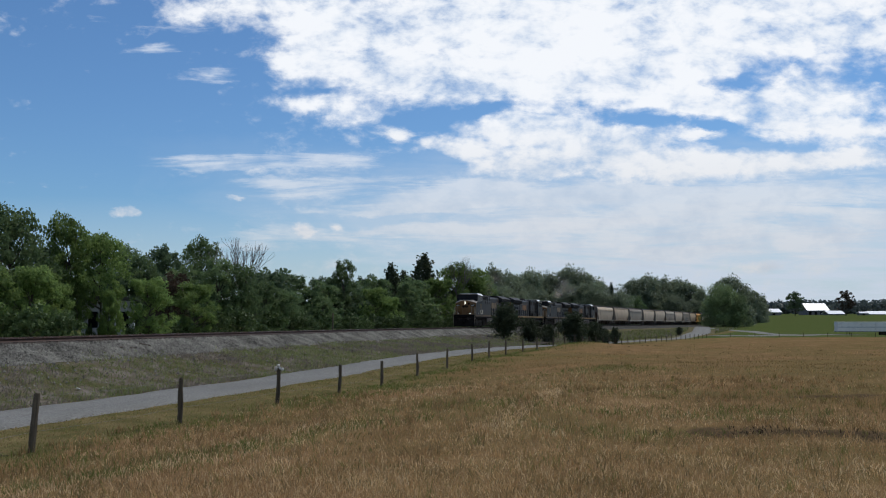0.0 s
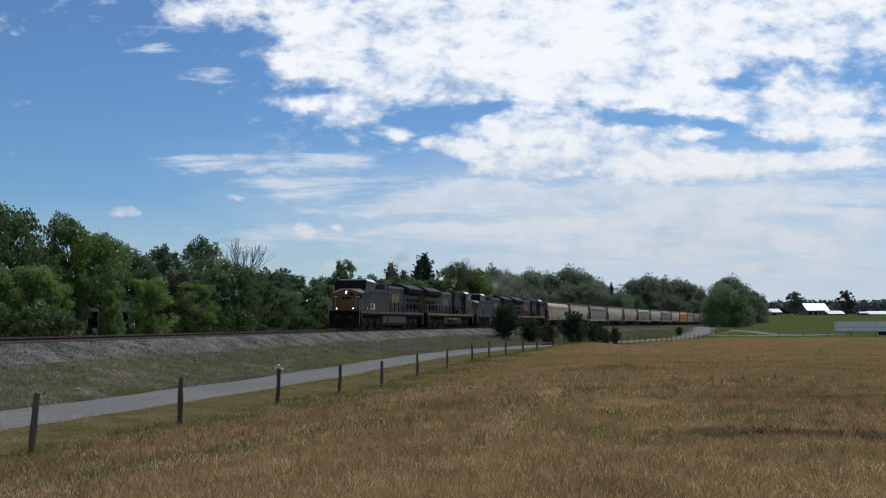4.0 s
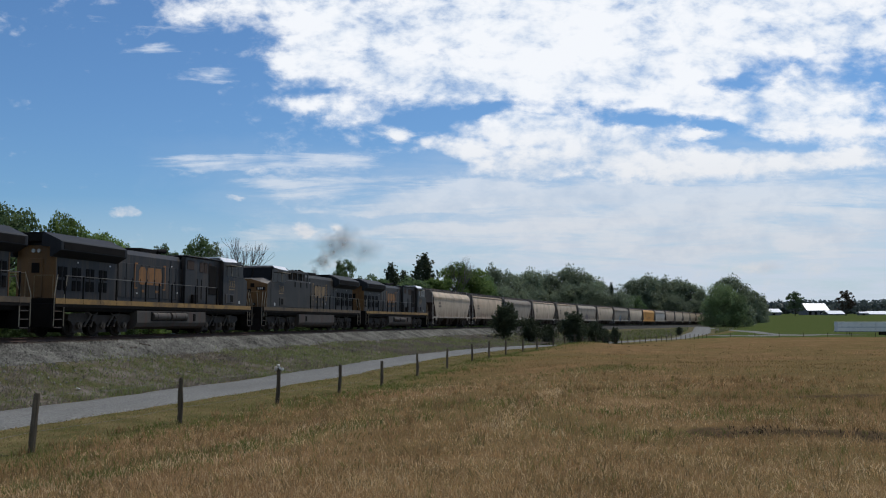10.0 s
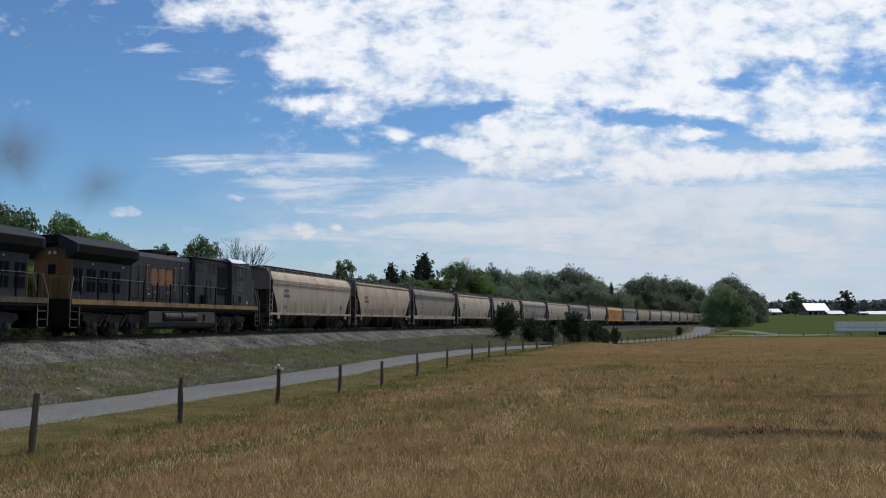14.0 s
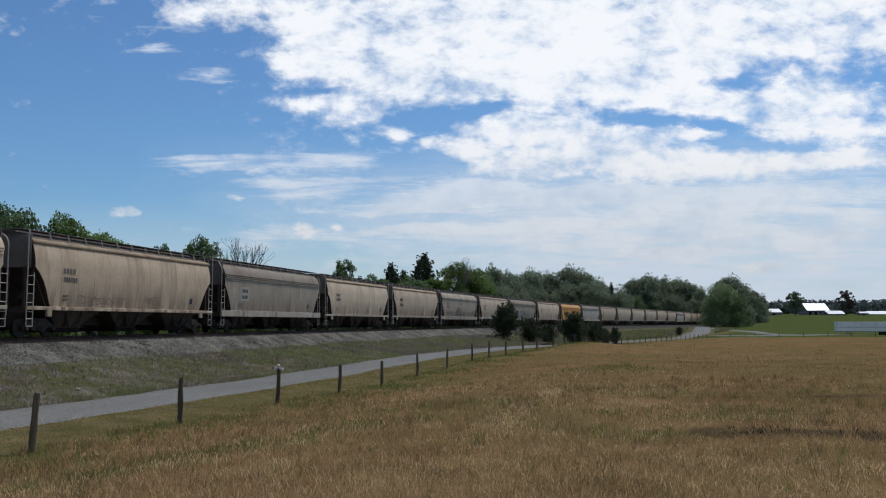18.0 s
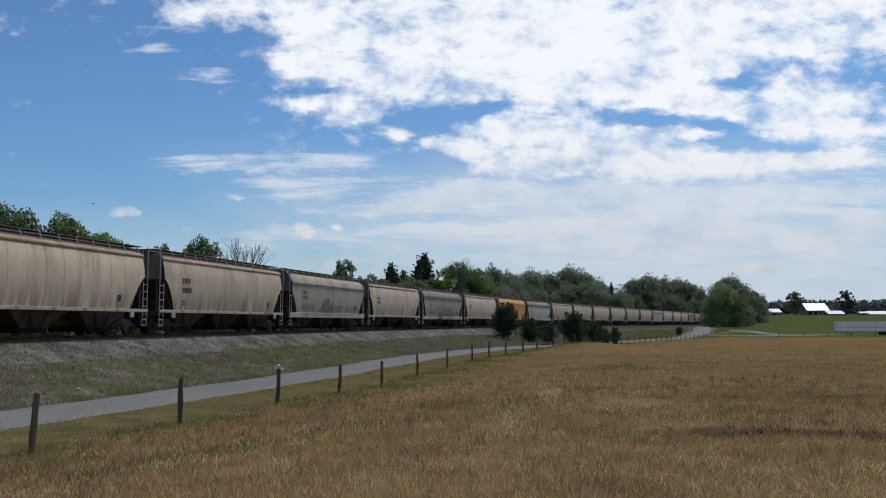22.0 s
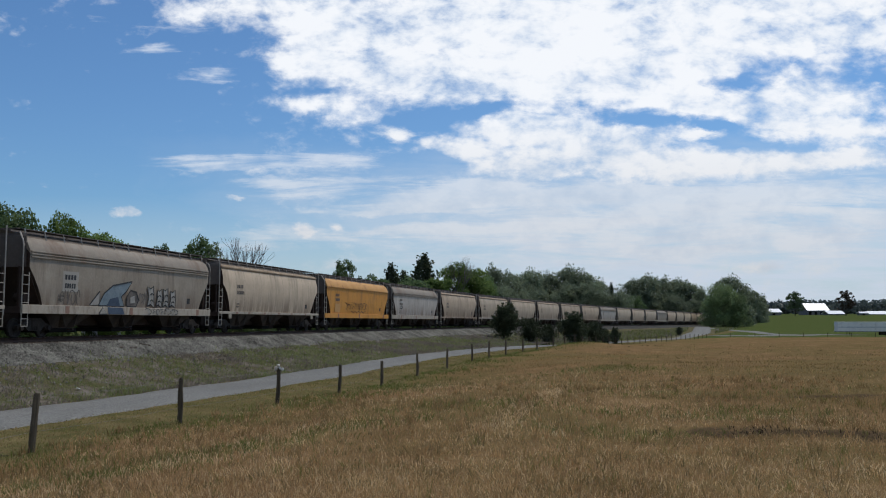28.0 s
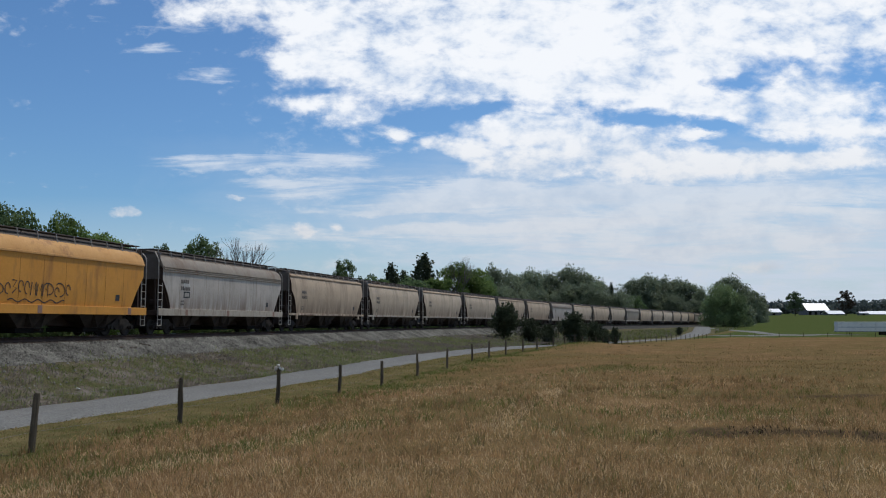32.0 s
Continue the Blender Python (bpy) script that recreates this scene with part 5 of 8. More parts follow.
def locomotive(number, label, lit=False, cabinet_panel=None, paint=None, emblem=None, stripe=None):
    paint, emblem, stripe = paint or M_BLUE, emblem or M_LOGO, stripe or M_STRIPE
    loco = tagged(new("diesel_locomotive"), label, "locomotive", "locomotives of the train")
    # frame, walkway and stripe
    part("underframe", box(bmesh.new(), -10.35, 10.2, -1.35, 1.35, 1.18, 1.50, 0.03), M_BLACK, loco)
    part("walkway", box(bmesh.new(), -10.3, 10.1, -1.52, 1.52, 1.50, 1.74, 0.015), M_BLACK, loco)
    for side in (1, -1):
        part("sill_stripe", box(bmesh.new(), -10.28, 10.08, side * 1.524 - 0.012, side * 1.524 + 0.012, 1.50, 1.735), stripe, loco, "dirty yellow side stripe")
        part("sill_angle", box(bmesh.new(), -10.28, 10.08, side * 1.50 - 0.02, side * 1.50 + 0.02, 1.36, 1.495), M_BLACK, loco)
    # fuel tank with rounded belly
    ring = [(1.49, 1.27), (1.50, 1.22), (1.50, 0.66), (1.40, 0.45), (1.1, 0.32)]
    ring = ring + [(-a, b) for a, b in ring[::-1]]
    part("fuel_tank", loft(bmesh.new(), [[(x, a, b) for a, b in ring] for x in (-3.62, 3.82)]), M_TANK, loco, "grey streaked fuel tank")
    # flat black sheet painting the shade of a hollow behind the reservoirs
    part("tank_recess", box(bmesh.new(), -2.3, 1.6, -1.512, -1.49, 0.74, 1.23), M_BLACK, loco)
    for x in (-2.15, -0.25):
        rv = rod(bmesh.new(), (x, -1.45, 0.99), (x + 1.7, -1.45, 0.99), 0.21, 14)
        for q in (0.35, 1.35):
            rod(rv, (x + q, -1.45, 0.99), (x + q + 0.05, -1.45, 0.99), 0.225, 14)
        part("air_reservoir", rv, M_TANK, loco)
    for side in (1, -1):
        part("fuel_gauge", box(bmesh.new(), 2.3, 2.55, *sorted((side * 1.49, side * 1.53)), 0.75, 1.15, 0.01), M_BLACK, loco)
    for x in (-5.9, 5.9):
        loco_bogie(loco, x * 1.06)
    # engine hood with doors
    hz = 4.40
    ring = [(0.98, 1.74), (0.98, 4.15), (0.80, hz), (-0.80, hz), (-0.98, 4.15), (-0.98, 1.74)]
    part("engine_hood", loft(bmesh.new(), [[(x, a, b) for a, b in ring] for x in (-9.55, 6.0)]), paint, loco)
    for side in (1, -1):
        y = side * 0.985
        for k in range(9):
            x = -4.3 + k * 0.72
            if side > 0 and x > 1.6:
                continue
            part("hood_door", box(bmesh.new(), x - 0.33, x + 0.33, y - 0.02, y + 0.02, 1.95, 3.70, 0.012), paint, loco)
        for k in range(4):
            x = -9.1 + k * 1.05
            for dx in (-0.2, 0.2):
                for z0 in (2.12, 2.72):
                    part("vent_panel", box(bmesh.new(), x + dx - 0.13, x + dx + 0.13, y - 0.02, y + 0.025, z0, z0 + 0.48, 0.012), M_BLACK, loco)
        for x in (-4.72, 1.68, 0.55):
            part("hood_seam", box(bmesh.new(), x - 0.012, x + 0.012, y - 0.012, y + 0.012, 1.80, 4.10), M_BLACK, loco)
        for k in range(9):
            x = -4.3 + k * 0.72
            if side > 0 and x > 1.6:
                continue
            part("door_latch", box(bmesh.new(), x + 0.22, x + 0.27, *sorted((y, y + side * 0.035)), 2.75, 2.95), M_BLACK, loco)
        for k in range(4):
            part("vent_frame", box(bmesh.new(), -9.1 + k * 1.05 - 0.02, -9.1 + k * 1.05 + 0.02, y - 0.02, y + 0.03, 2.15, 3.25), paint, loco)
        # radiator wing
        lo = [(side * 0.95, 3.62), (side * 1.0, 3.60), (side * 1.52, 3.90), (side * 1.52, 4.28), (side * 1.45, 4.34), (side * 0.55, 4.74), (side * 0.5, 4.10), (side * 0.95, 4.05)]
        part("radiator_wing", loft(bmesh.new(), [[(x, a, b) for a, b in lo] for x in (-10.0, -4.75)]), M_DARKBLUE, loco)
        part("radiator_grille", box(bmesh.new(), -9.8, -4.95, side * 1.525 - 0.01, side * 1.525 + 0.01, 3.94, 4.25), M_BLACK, loco)
    part("radiator_top", box(bmesh.new(), -9.95, -4.8, -0.6, 0.6, 4.30, 4.72, 0.02), M_BLACK, loco)
    part("rear_wall", box(bmesh.new(), -9.62, -9.54, -1.0, 1.0, 1.74, 4.15, 0.01), M_YELLOW, loco, "yellow rear hood end")
    for q in (-0.14, 0.14):
        part("rear_light", rod(bmesh.new(), (-9.68, q, 3.9), (-9.6, q, 3.9), 0.09, 10), M_LENS, loco)
    part("rear_door", box(bmesh.new(), -9.66, -9.61, -0.35, 0.35, 1.78, 3.55, 0.012), M_YELLOW, loco)
    part("rear_window", box(bmesh.new(), -9.68, -9.655, -0.2, 0.2, 2.9, 3.35), M_BLACK, loco)
    part("exhaust_outlet", box(bmesh.new(), -1.9, -0.3, -0.55, 0.55, 4.39, 4.66, 0.03), M_BLACK, loco)
    bm = box(bmesh.new(), 0.65, 0.75, -0.1, 0.1, 4.38, 4.62)
    for q in (-0.12, 0.0, 0.12):
        rod(bm, (0.3, q * 2.4, 4.64), (1.05, q * 2.4, 4.68), 0.06, 8, 0.14)
    part("air_horn", bm, M_BLACK, loco)
    # equipment section behind the cab; full width on one side only
    part("equipment_roof", box(bmesh.new(), 1.75, 6.05, -1.35, 1.35, 4.44, 4.52, 0.03), paint, loco)
    for side in (1,):
        part("upper_wall", box(bmesh.new(), 1.75, 6.05, side * 1.05 - 0.03, side * 1.05 + 0.03, 3.6, 4.45), paint, loco)
        fr = bmesh.new()
        for x0, x1 in ((1.75, 1.95), (2.85, 3.05), (3.85, 4.0), (4.85, 5.0), (5.85, 6.05)):
            box(fr, x0, x1, side * 1.33 - 0.04, side * 1.33 + 0.04, 3.75, 4.45)
        box(fr, 1.75, 6.05, side * 1.33 - 0.04, side * 1.33 + 0.04, 3.70, 3.82)
        box(fr, 1.75, 6.05, side * 1.33 - 0.04, side * 1.33 + 0.04, 4.34, 4.45)
        part("grille_frame", fr, paint, loco)
        for x in (2.4, 3.45, 4.42, 5.42):
            part("grille", box(bmesh.new(), x - 0.40, x + 0.40, side * 1.10, side * 1.12, 3.85, 4.40) if side > 0 else box(bmesh.new(), x - 0.40, x + 0.40, -1.12, -1.10, 3.85, 4.40), M_GRILLE, loco)
    part("upper_wall", box(bmesh.new(), 1.75, 6.05, -1.24, -0.95, 1.742, 4.43, 0.03), paint, loco)
    for x0, x1, z0, z1 in ((1.95, 2.75, 3.72, 4.25), (3.45, 3.90, 3.62, 4.22), (4.00, 4.40, 3.62, 4.22), (4.55, 4.95, 3.62, 4.22)):
        part("grille", box(bmesh.new(), x0, x1, -1.262, -1.24, z0, z1, 0.008), M_GRILLE, loco)
    for x0, z0, z1 in ((3.2, 2.0, 3.2), (3.7, 2.0, 3.2)):
        part("door_gap", box(bmesh.new(), x0 - 0.05, x0 + 0.05, -1.252, -1.24, z0, z1), M_BLACK, loco)
    part("toolbox", box(bmesh.new(), 2.5, 3.1, -1.38, -1.24, 1.80, 2.28, 0.02), M_BLACK, loco)
    part("equipment_cabinet", box(bmesh.new(), 1.75, 6.06, 0.9, 1.505, 1.742, 3.74, 0.03), paint, loco)
    hk = bmesh.new()
    for x in (2.4, 3.6, 4.7):
        prism(hk, [(x - 0.07, 3.3), (x + 0.05, 3.3), (x + 0.07, 3.68), (x - 0.02, 3.68)], 1.505, 1.53)
    part("drain_hook", hk, M_BLACK, loco)
    part("cab_door", box(bmesh.new(), 4.62, 5.60, -1.275, -1.235, 2.35, 4.10, 0.02), M_BLACK, loco)
    # cab, built over the sill and set forward and up as one
    before = set(loco.children)
    cab = [(5.62, 1.60), (8.55, 1.60), (8.55, 3.30), (8.15, 4.38), (7.9, 4.52), (5.62, 4.52)]
    cb = prism(bmesh.new(), cab, -1.52, 1.52)
    bmesh.ops.bevel(cb, geom=[e for e in cb.edges if abs(e.verts[0].co.z - 4.52) < 0.01 and abs(e.verts[1].co.z - 4.52) < 0.01 and abs(e.verts[0].co.y - e.verts[1].co.y) < 0.01], offset=0.28, segments=2, affect="EDGES")
    part("cab", cb, paint, loco)
    part("cab_roof", loft(bmesh.new(), [[(x, a, b) for a, b in ((1.49, 4.26), (1.50, 4.30), (1.22, 4.56), (-1.22, 4.56), (-1.50, 4.30), (-1.49, 4.26), (-1.2, 4.50), (1.2, 4.50))] for x in (5.6, 7.75)]), M_ROOFW, loco, "bright silver cab roof")
    for side in (1, -1):
        part("windshield", prism(bmesh.new(), [(8.52, 3.42), (8.56, 3.42), (8.22, 4.33), (8.18, 4.33)], *sorted((side * 0.08, side * 1.40))), M_WINDOW, loco, "dark windshield")
        part("corner_window", box(bmesh.new(), 7.75, 8.15, *sorted((side * 1.515, side * 1.53)), 3.45, 4.15), M_WINDOW, loco)
        w = part("side_window", box(bmesh.new(), 6.1, 7.45, *sorted((side * 1.515, side * 1.53)), 3.38, 4.05, 0.01), M_WINDOW, loco)
        part("window_frame", box(bmesh.new(), 6.72, 6.80, *sorted((side * 1.52, side * 1.545)), 3.38, 4.05), M_RAILING, w)
        part("sunshade", prism(bmesh.new(), [(5.95, 4.06), (7.5, 4.06), (7.5, 4.10), (5.95, 4.10)], *sorted((side * 1.5, side * 1.85))), M_RAILING, loco)
        part("windshield_surround", prism(bmesh.new(), [(8.505, 3.36), (8.54, 3.36), (8.18, 4.40), (8.145, 4.40)], *sorted((side * 0.001, side * 1.50))), M_BLACK, loco)
        # shaded black brow round the cab glass
        part("window_band", box(bmesh.new(), 7.52, 8.42, *sorted((side * 1.508, side * 1.521)), 3.36, 4.22), M_WINDOW, loco)
    for q in set(loco.children) - before:
        q.location += Vector((0.40, 0.0, 0.14))
    # nose, blunt wedge in plan with a ridged top
    ns = bmesh.new()
    loft(ns, [[(8.8, -1.51, 1.74), (8.8, 1.51, 1.74), (8.8, 1.51, 3.60), (8.8, 0.9, 3.82), (8.8, -0.9, 3.82), (8.8, -1.51, 3.60)],
              [(9.5, -1.49, 1.74), (9.5, 1.49, 1.74), (9.5, 1.49, 3.34), (9.66, 0.9, 3.52), (9.66, -0.9, 3.52), (9.5, -1.49, 3.34)],
              [(9.82, -0.45, 1.74), (9.82, 0.45, 1.74), (9.82, 0.45, 3.40), (9.82, 0.36, 3.68), (9.82, -0.36, 3.68), (9.82, -0.45, 3.40)]])
    for f in ns.faces:
        f.material_index = 2 if f.normal.z > 0.3 else 1 if abs(f.normal.y) > 0.8 else 0
    part("nose", mesh_of("nose", ns, [M_YELLOW, paint, M_NOSETOP]), None, loco, "dull yellow short nose")
    part("front_door", box(bmesh.new(), 9.81, 9.845, -0.40, 0.30, 1.78, 3.05, 0.01), M_YELLOW, loco)
    for z in (3.46, 3.26):
        hl = part("headlight", rod(bmesh.new(), (9.79, 0, z), (9.87, 0, z), 0.085, 14), M_BLACK, loco)
        part("lens", rod(bmesh.new(), (9.87, 0, z), (9.88, 0, z), 0.045, 12), M_LAMP if lit else M_LENS, hl)
    # dark worn emblem bars, grab irons and hinges on the nose
    nm = bmesh.new()
    for y0, y1, z0, z1 in ((-0.40, -0.16, 2.76, 3.00), (-0.12, 0.12, 2.80, 3.03), (0.16, 0.42, 2.76, 3.00), (-0.42, 0.42, 2.69, 2.73)):
        box(nm, 9.825, 9.850, y0, y1, z0, z1, 0.004)
    part("nose_emblem", nm, M_BLACK, loco, "dark worn emblem bars")
    for z in (2.05, 2.35):
        part("grab_iron", rod(bmesh.new(), (9.60, -1.25, z), (9.76, -0.80, z), 0.016, 5), M_RAILING, loco)
    for z in (1.95, 2.35, 2.75):
        part("door_hinge", box(bmesh.new(), 9.83, 9.865, 0.29, 0.36, z, z + 0.09), M_BLACK, loco)
    part("nose_window", box(bmesh.new(), 9.72, 9.85, 0.38, 0.64, 3.10, 3.36), M_BLACK, loco)
    for side in (1, -1):
        nb = part("number_board", box(bmesh.new(), 9.55, 9.73, *sorted((side * 0.78, side * 1.34)), 2.90, 3.12), M_BLACK, loco)
        nbm = bmesh.new()
        for k in range(3):
            box(nbm, 9.73, 9.735, side * (1.06 + 0.15 * (k - 1)) - 0.045, side * (1.06 + 0.15 * (k - 1)) + 0.045, 2.94, 3.08)
        part("board_bar", nbm, M_WHITE, nb)
        dl = part("ditch_light", rod(bmesh.new(), (10.08, side * 0.80, 1.92), (10.18, side * 0.80, 1.92), 0.11, 12), M_BLACK, loco)
        part("lens", rod(bmesh.new(), (10.18, side * 0.80, 1.92), (10.195, side * 0.80, 1.92), 0.05, 12), M_LAMP if lit else M_LENS, dl)
        fr = bmesh.new()
        rod(fr, (10.05, side * 1.2, 1.7), (10.05, side * 1.2, 2.75), 0.024, 6)
        rod(fr, (10.05, side * 1.2, 2.75), (10.05, side * 0.35, 2.75), 0.024, 6)
        rod(fr, (10.05, side * 0.35, 2.75), (10.05, side * 0.35, 1.7), 0.024, 6)
        part("front_railing", fr, M_NOSERAIL, loco)
        sl = bmesh.new()
        for q in (0.0, 0.55):
            rod(sl, (9.66 + q * 0.7, side * (1.46 - q * 0.9), 2.80), (10.0, side * (1.50 - q * 0.85), 1.95), 0.026, 6)
            rod(sl, (10.0, side * (1.50 - q * 0.85), 1.95), (10.0, side * (1.50 - q * 0.85), 1.0 + q), 0.026, 6)
        part("corner_rail", sl, M_RAILING, loco, "pale worn corner handrail")
        rr = bmesh.new()
        rod(rr, (-10.2, side * 1.3, 1.7), (-10.2, side * 1.3, 2.75), 0.024, 6)
        rod(rr, (-10.2, side * 1.3, 2.75), (-10.2, side * 0.35, 2.75), 0.024, 6)
        rod(rr, (-10.2, side * 0.35, 2.75), (-10.2, side * 0.35, 1.7), 0.024, 6)
        part("rear_railing", rr, M_NOSERAIL, loco)
        for e in (1, -1):
            steps(loco, e, side)
    railing(loco, -9.6, 1.6, 1.5, 1.74)
    railing(loco, -9.6, 5.2, -1.5, 1.74)
    # pilot, plough and couplers
    part("pilot_plate", box(bmesh.new(), 10.05, 10.2, -1.45, 1.45, 0.6, 1.72, 0.02), M_BLACK, loco)
    for side in (1, -1):
        pw = loft(bmesh.new(), [[(10.22, side * y, 0.95), (10.22 + q, side * y, 0.95), (10.36 + q, side * y, 0.14), (10.22, side * y, 0.14)] for y, q in ((0.0, 0.35), (0.7, 0.22), (1.42, 0.06))])
        part("snow_plough", pw, M_BLACK, loco, "black snow plough blade")
        for q in (0.45, 0.62):
            ph = rod(bmesh.new(), (10.22, side * q, 1.35), (10.40, side * q, 1.05), 0.026, 6)
            rod(ph, (10.40, side * q, 1.05), (10.34, side * (q + 0.22), 1.0), 0.026, 6)
            rod(ph, (10.34, side * (q + 0.22), 1.0), (10.22, side * (q + 0.26), 1.30), 0.026, 6)
            part("control_hose", ph, M_TRUCK, loco)
    part("uncoupling_lever", rod(bmesh.new(), (10.26, -1.35, 1.22), (10.26, 1.35, 1.22), 0.022, 6), M_TRUCK, loco)
    part("rear_pilot", box(bmesh.new(), -10.42, -10.3, -1.45, 1.45, 0.45, 1.5, 0.02), M_BLACK, loco)
    for e in (1, -1):
        part("coupler", box(bmesh.new(), *sorted((e * 10.2, e * 11.12)), -0.14, 0.14, 0.72, 1.04, 0.03), M_BLACK, loco)
        hs = rod(bmesh.new(), (e * 10.25, 0.45, 1.1), (e * 10.45, 0.47, 0.62), 0.03, 6)
        rod(hs, (e * 10.45, 0.47, 0.62), (e * 10.7, 0.40, 0.9), 0.03, 6)
        part("air_hose", hs, M_BLACK, loco)
    # painted marks
    for side in (1, -1):
        sgn = -side
        cx = -1.60
        lo, hi = sorted((side * 1.006, side * 1.014))
        for x0, out in ((-0.80, [(-0.34, 2.84), (-0.20, 2.66), (0.20, 2.66), (0.34, 2.84), (0.34, 3.40), (0.20, 3.58), (-0.20, 3.58), (-0.34, 3.40)]), (0.0, [(-0.34, 2.66), (0.28, 2.66), (0.36, 3.06), (0.34, 3.58), (-0.28, 3.58), (-0.36, 3.18)]), (0.80, [(-0.28, 2.66), (0.34, 2.66), (0.36, 3.20), (0.26, 3.58), (-0.34, 3.58), (-0.36, 3.00)])):
            part("emblem_shape", prism(bmesh.new(), [(cx + sgn * x0 + q, z) for q, z in out], lo, hi), emblem, loco, "worn yellow emblem block")
        for q in (-1, 1):
            br = bmesh.new()
            side_shape(br, side, 1.006, -1.60 + q * 1.52, 2.42, 0.09, 1.36)
            side_shape(br, side, 1.006, -1.60 + q * 1.40, 3.70, 0.24, 0.08)
            side_shape(br, side, 1.006, -1.60 + q * 1.40, 2.42, 0.24, 0.08)
            part("emblem_bracket", br, emblem, loco)
        tag = bmesh.new()
        for x, w in ((-2.30, 0.22), (-1.00, 0.14), (-0.80, 0.14)):
            side_shape(tag, side, 1.006, x, 2.25, w, 0.14)
        part("small_mark", tag, emblem, loco)
        for px, pz in ((-8.0, 3.42), (-5.4, 3.40), (-2.9, 2.15), (0.6, 3.75), (1.3, 2.3)):
            lp = bmesh.new()
            side_shape(lp, side, 1.007, px, pz, 0.11, 0.07)
            part("notice_plate", lp, M_WHITE, loco)
        # cab number
        nm = part("cab_number", NUMBERS[number], None, loco, "faded yellow road number")
        if side > 0:
            nm.matrix_basis = pose(7.22, 1.527, 2.86, 90, 0, 180)
        else:
            nm.matrix_basis = pose(7.22, -1.527, 2.86, 90, 0, 0)
        bar = bmesh.new()
        side_shape(bar, side, 1.521, 7.22, 2.70, 0.78, 0.07)
        part("cab_underline", bar, M_LOGO, loco)
        bx = part("battery_box", box(bmesh.new(), 6.28, 7.52, *sorted((side * 1.51, side * 1.56)), 1.85, 2.43, 0.015), (cabinet_panel or paint) if side > 0 else paint, loco)
        part("vent", box(bmesh.new(), 6.95, 7.32, *sorted((side * 1.56, side * 1.57)), 1.95, 2.36), M_BLACK, bx)
        pl = bmesh.new()
        side_shape(pl, side, 1.521, 8.3, 1.85, 0.16, 0.2)
        side_shape(pl, side, 0.99, 1.0, 2.1, 0.14, 0.18)
        part("data_plate", pl, M_WHITE, loco)
    return loco


M_NOSERAIL = material("nose_rail_paint", [(0.13, 0.085, 0.040), (0.20, 0.135, 0.065)], 2.0, 0.5, 0.0, 0.0, 20)
M_DIMRAIL = material("handrail_paint", [(0.085, 0.080, 0.072), (0.15, 0.14, 0.125)], 2.0, 0.5, 0.2, 0.0, 20)
M_STRUT = material("strut_dust", [(0.050, 0.041, 0.032), (0.095, 0.078, 0.061)], 2.0, 0.8, 0.0, 0.1, 15)
M_ORANGE = material("emblem_orange", [(0.185, 0.085, 0.026), (0.29, 0.135, 0.040)], 3.0, 0.55, 0, 0.0, 20, spots=((0.06, 0.05, 0.045), 0.4, 1.6, DOWN))
M_DUSTY = material("dusty_stripe", [(0.105, 0.074, 0.042), (0.17, 0.122, 0.070)], 1.5, 0.7, 0, 0.05, 20, spots=((0.07, 0.055, 0.042), 0.7, 1.0))
M_DARKBLUE = material("radiator_paint", [(0.009, 0.010, 0.012), (0.017, 0.018, 0.020)], 1.0, 0.65, 0, 0.05, 15)
M_LENS = material("dull_lens", [(0.30, 0.29, 0.26), (0.4, 0.39, 0.36)], 3.0, 0.2, 0.2, 0.0, 20)
M_GRILLE = material("grille_brown", [(0.035, 0.022, 0.016), (0.06, 0.04, 0.03)], 3.0, 0.8, 0, 0.2, 40)
M_NOSETOP = material("nose_top", [(0.11, 0.10, 0.09), (0.19, 0.17, 0.15)], 2.0, 0.5, 0, 0.03, 15)
M_LAMP = glow("lamp_glow", (1.0, 0.93, 0.8), 6.0)
NUMBERS = {k: text_mesh(k, 0.62, M_LOGO) for k in ("499", "343", "335")}

HOPPER_KINDS = {
    "tan": hopper_car("round", M_HOP["tan"], M_HROOF, M_HOP["cream"], "dusty tan round-sided covered hopper car on the railway", False, False),
    "cream": hopper_car("round", M_HOP["cream"], M_HROOF, M_SILLW, "cream round-sided covered hopper car with dusty roof edge", False, False),
    "ribbed": hopper_car("panel", M_HOP["cream"], M_HOP["cream"], M_SILLW, "cream covered hopper car with ribbed roof edge and narrow sill", True, False),
    "grey": hopper_car("panel", M_HOP["grey"], M_ROOFG, M_SILLW, "pale grey covered hopper car with wide white side sill"),
    "stained": hopper_car("panel", M_HOP["weathered"], M_ROOFG, M_SILLW, "light grey covered hopper car with rust-stained roof"),
    "haunched": hopper_car("panel", M_HOP["weathered"], M_HOP["weathered"], M_SILLW, "weathered grey covered hopper car with smooth pale roof haunch", False, True),
    "orange": hopper_car("panel", M_HOP["orange"], M_ROOFO, M_HOP["orange"], "faded orange covered hopper car with smooth roof haunch", False, True),
}
TRAIN = []          # (thing, metres behind the front coupler to its middle, half of its wheel spacing, reversed)
LL, LH = 22.3, 18.0701
lead = locomotive("499", "dark blue diesel locomotive, yellow nose with lit headlights", lit=True, cabinet_panel=M_BEIGE, paint=M_FADED, stripe=M_DUSTY)
second = locomotive("335", "dark blue diesel locomotive running backwards with yellow stripe", emblem=M_ORANGE)
third = locomotive("343", "weathered dark blue diesel locomotive with yellow nose", paint=M_FADED, stripe=M_DUSTY)
fourth = locomotive("335", "dark blue diesel locomotive, cab towards the hopper cars", emblem=M_ORANGE)
for k, o in enumerate((lead, second, third, fourth)):
    TRAIN.append((o, LL * (k + 0.5), 6.25, k % 2 == 1))
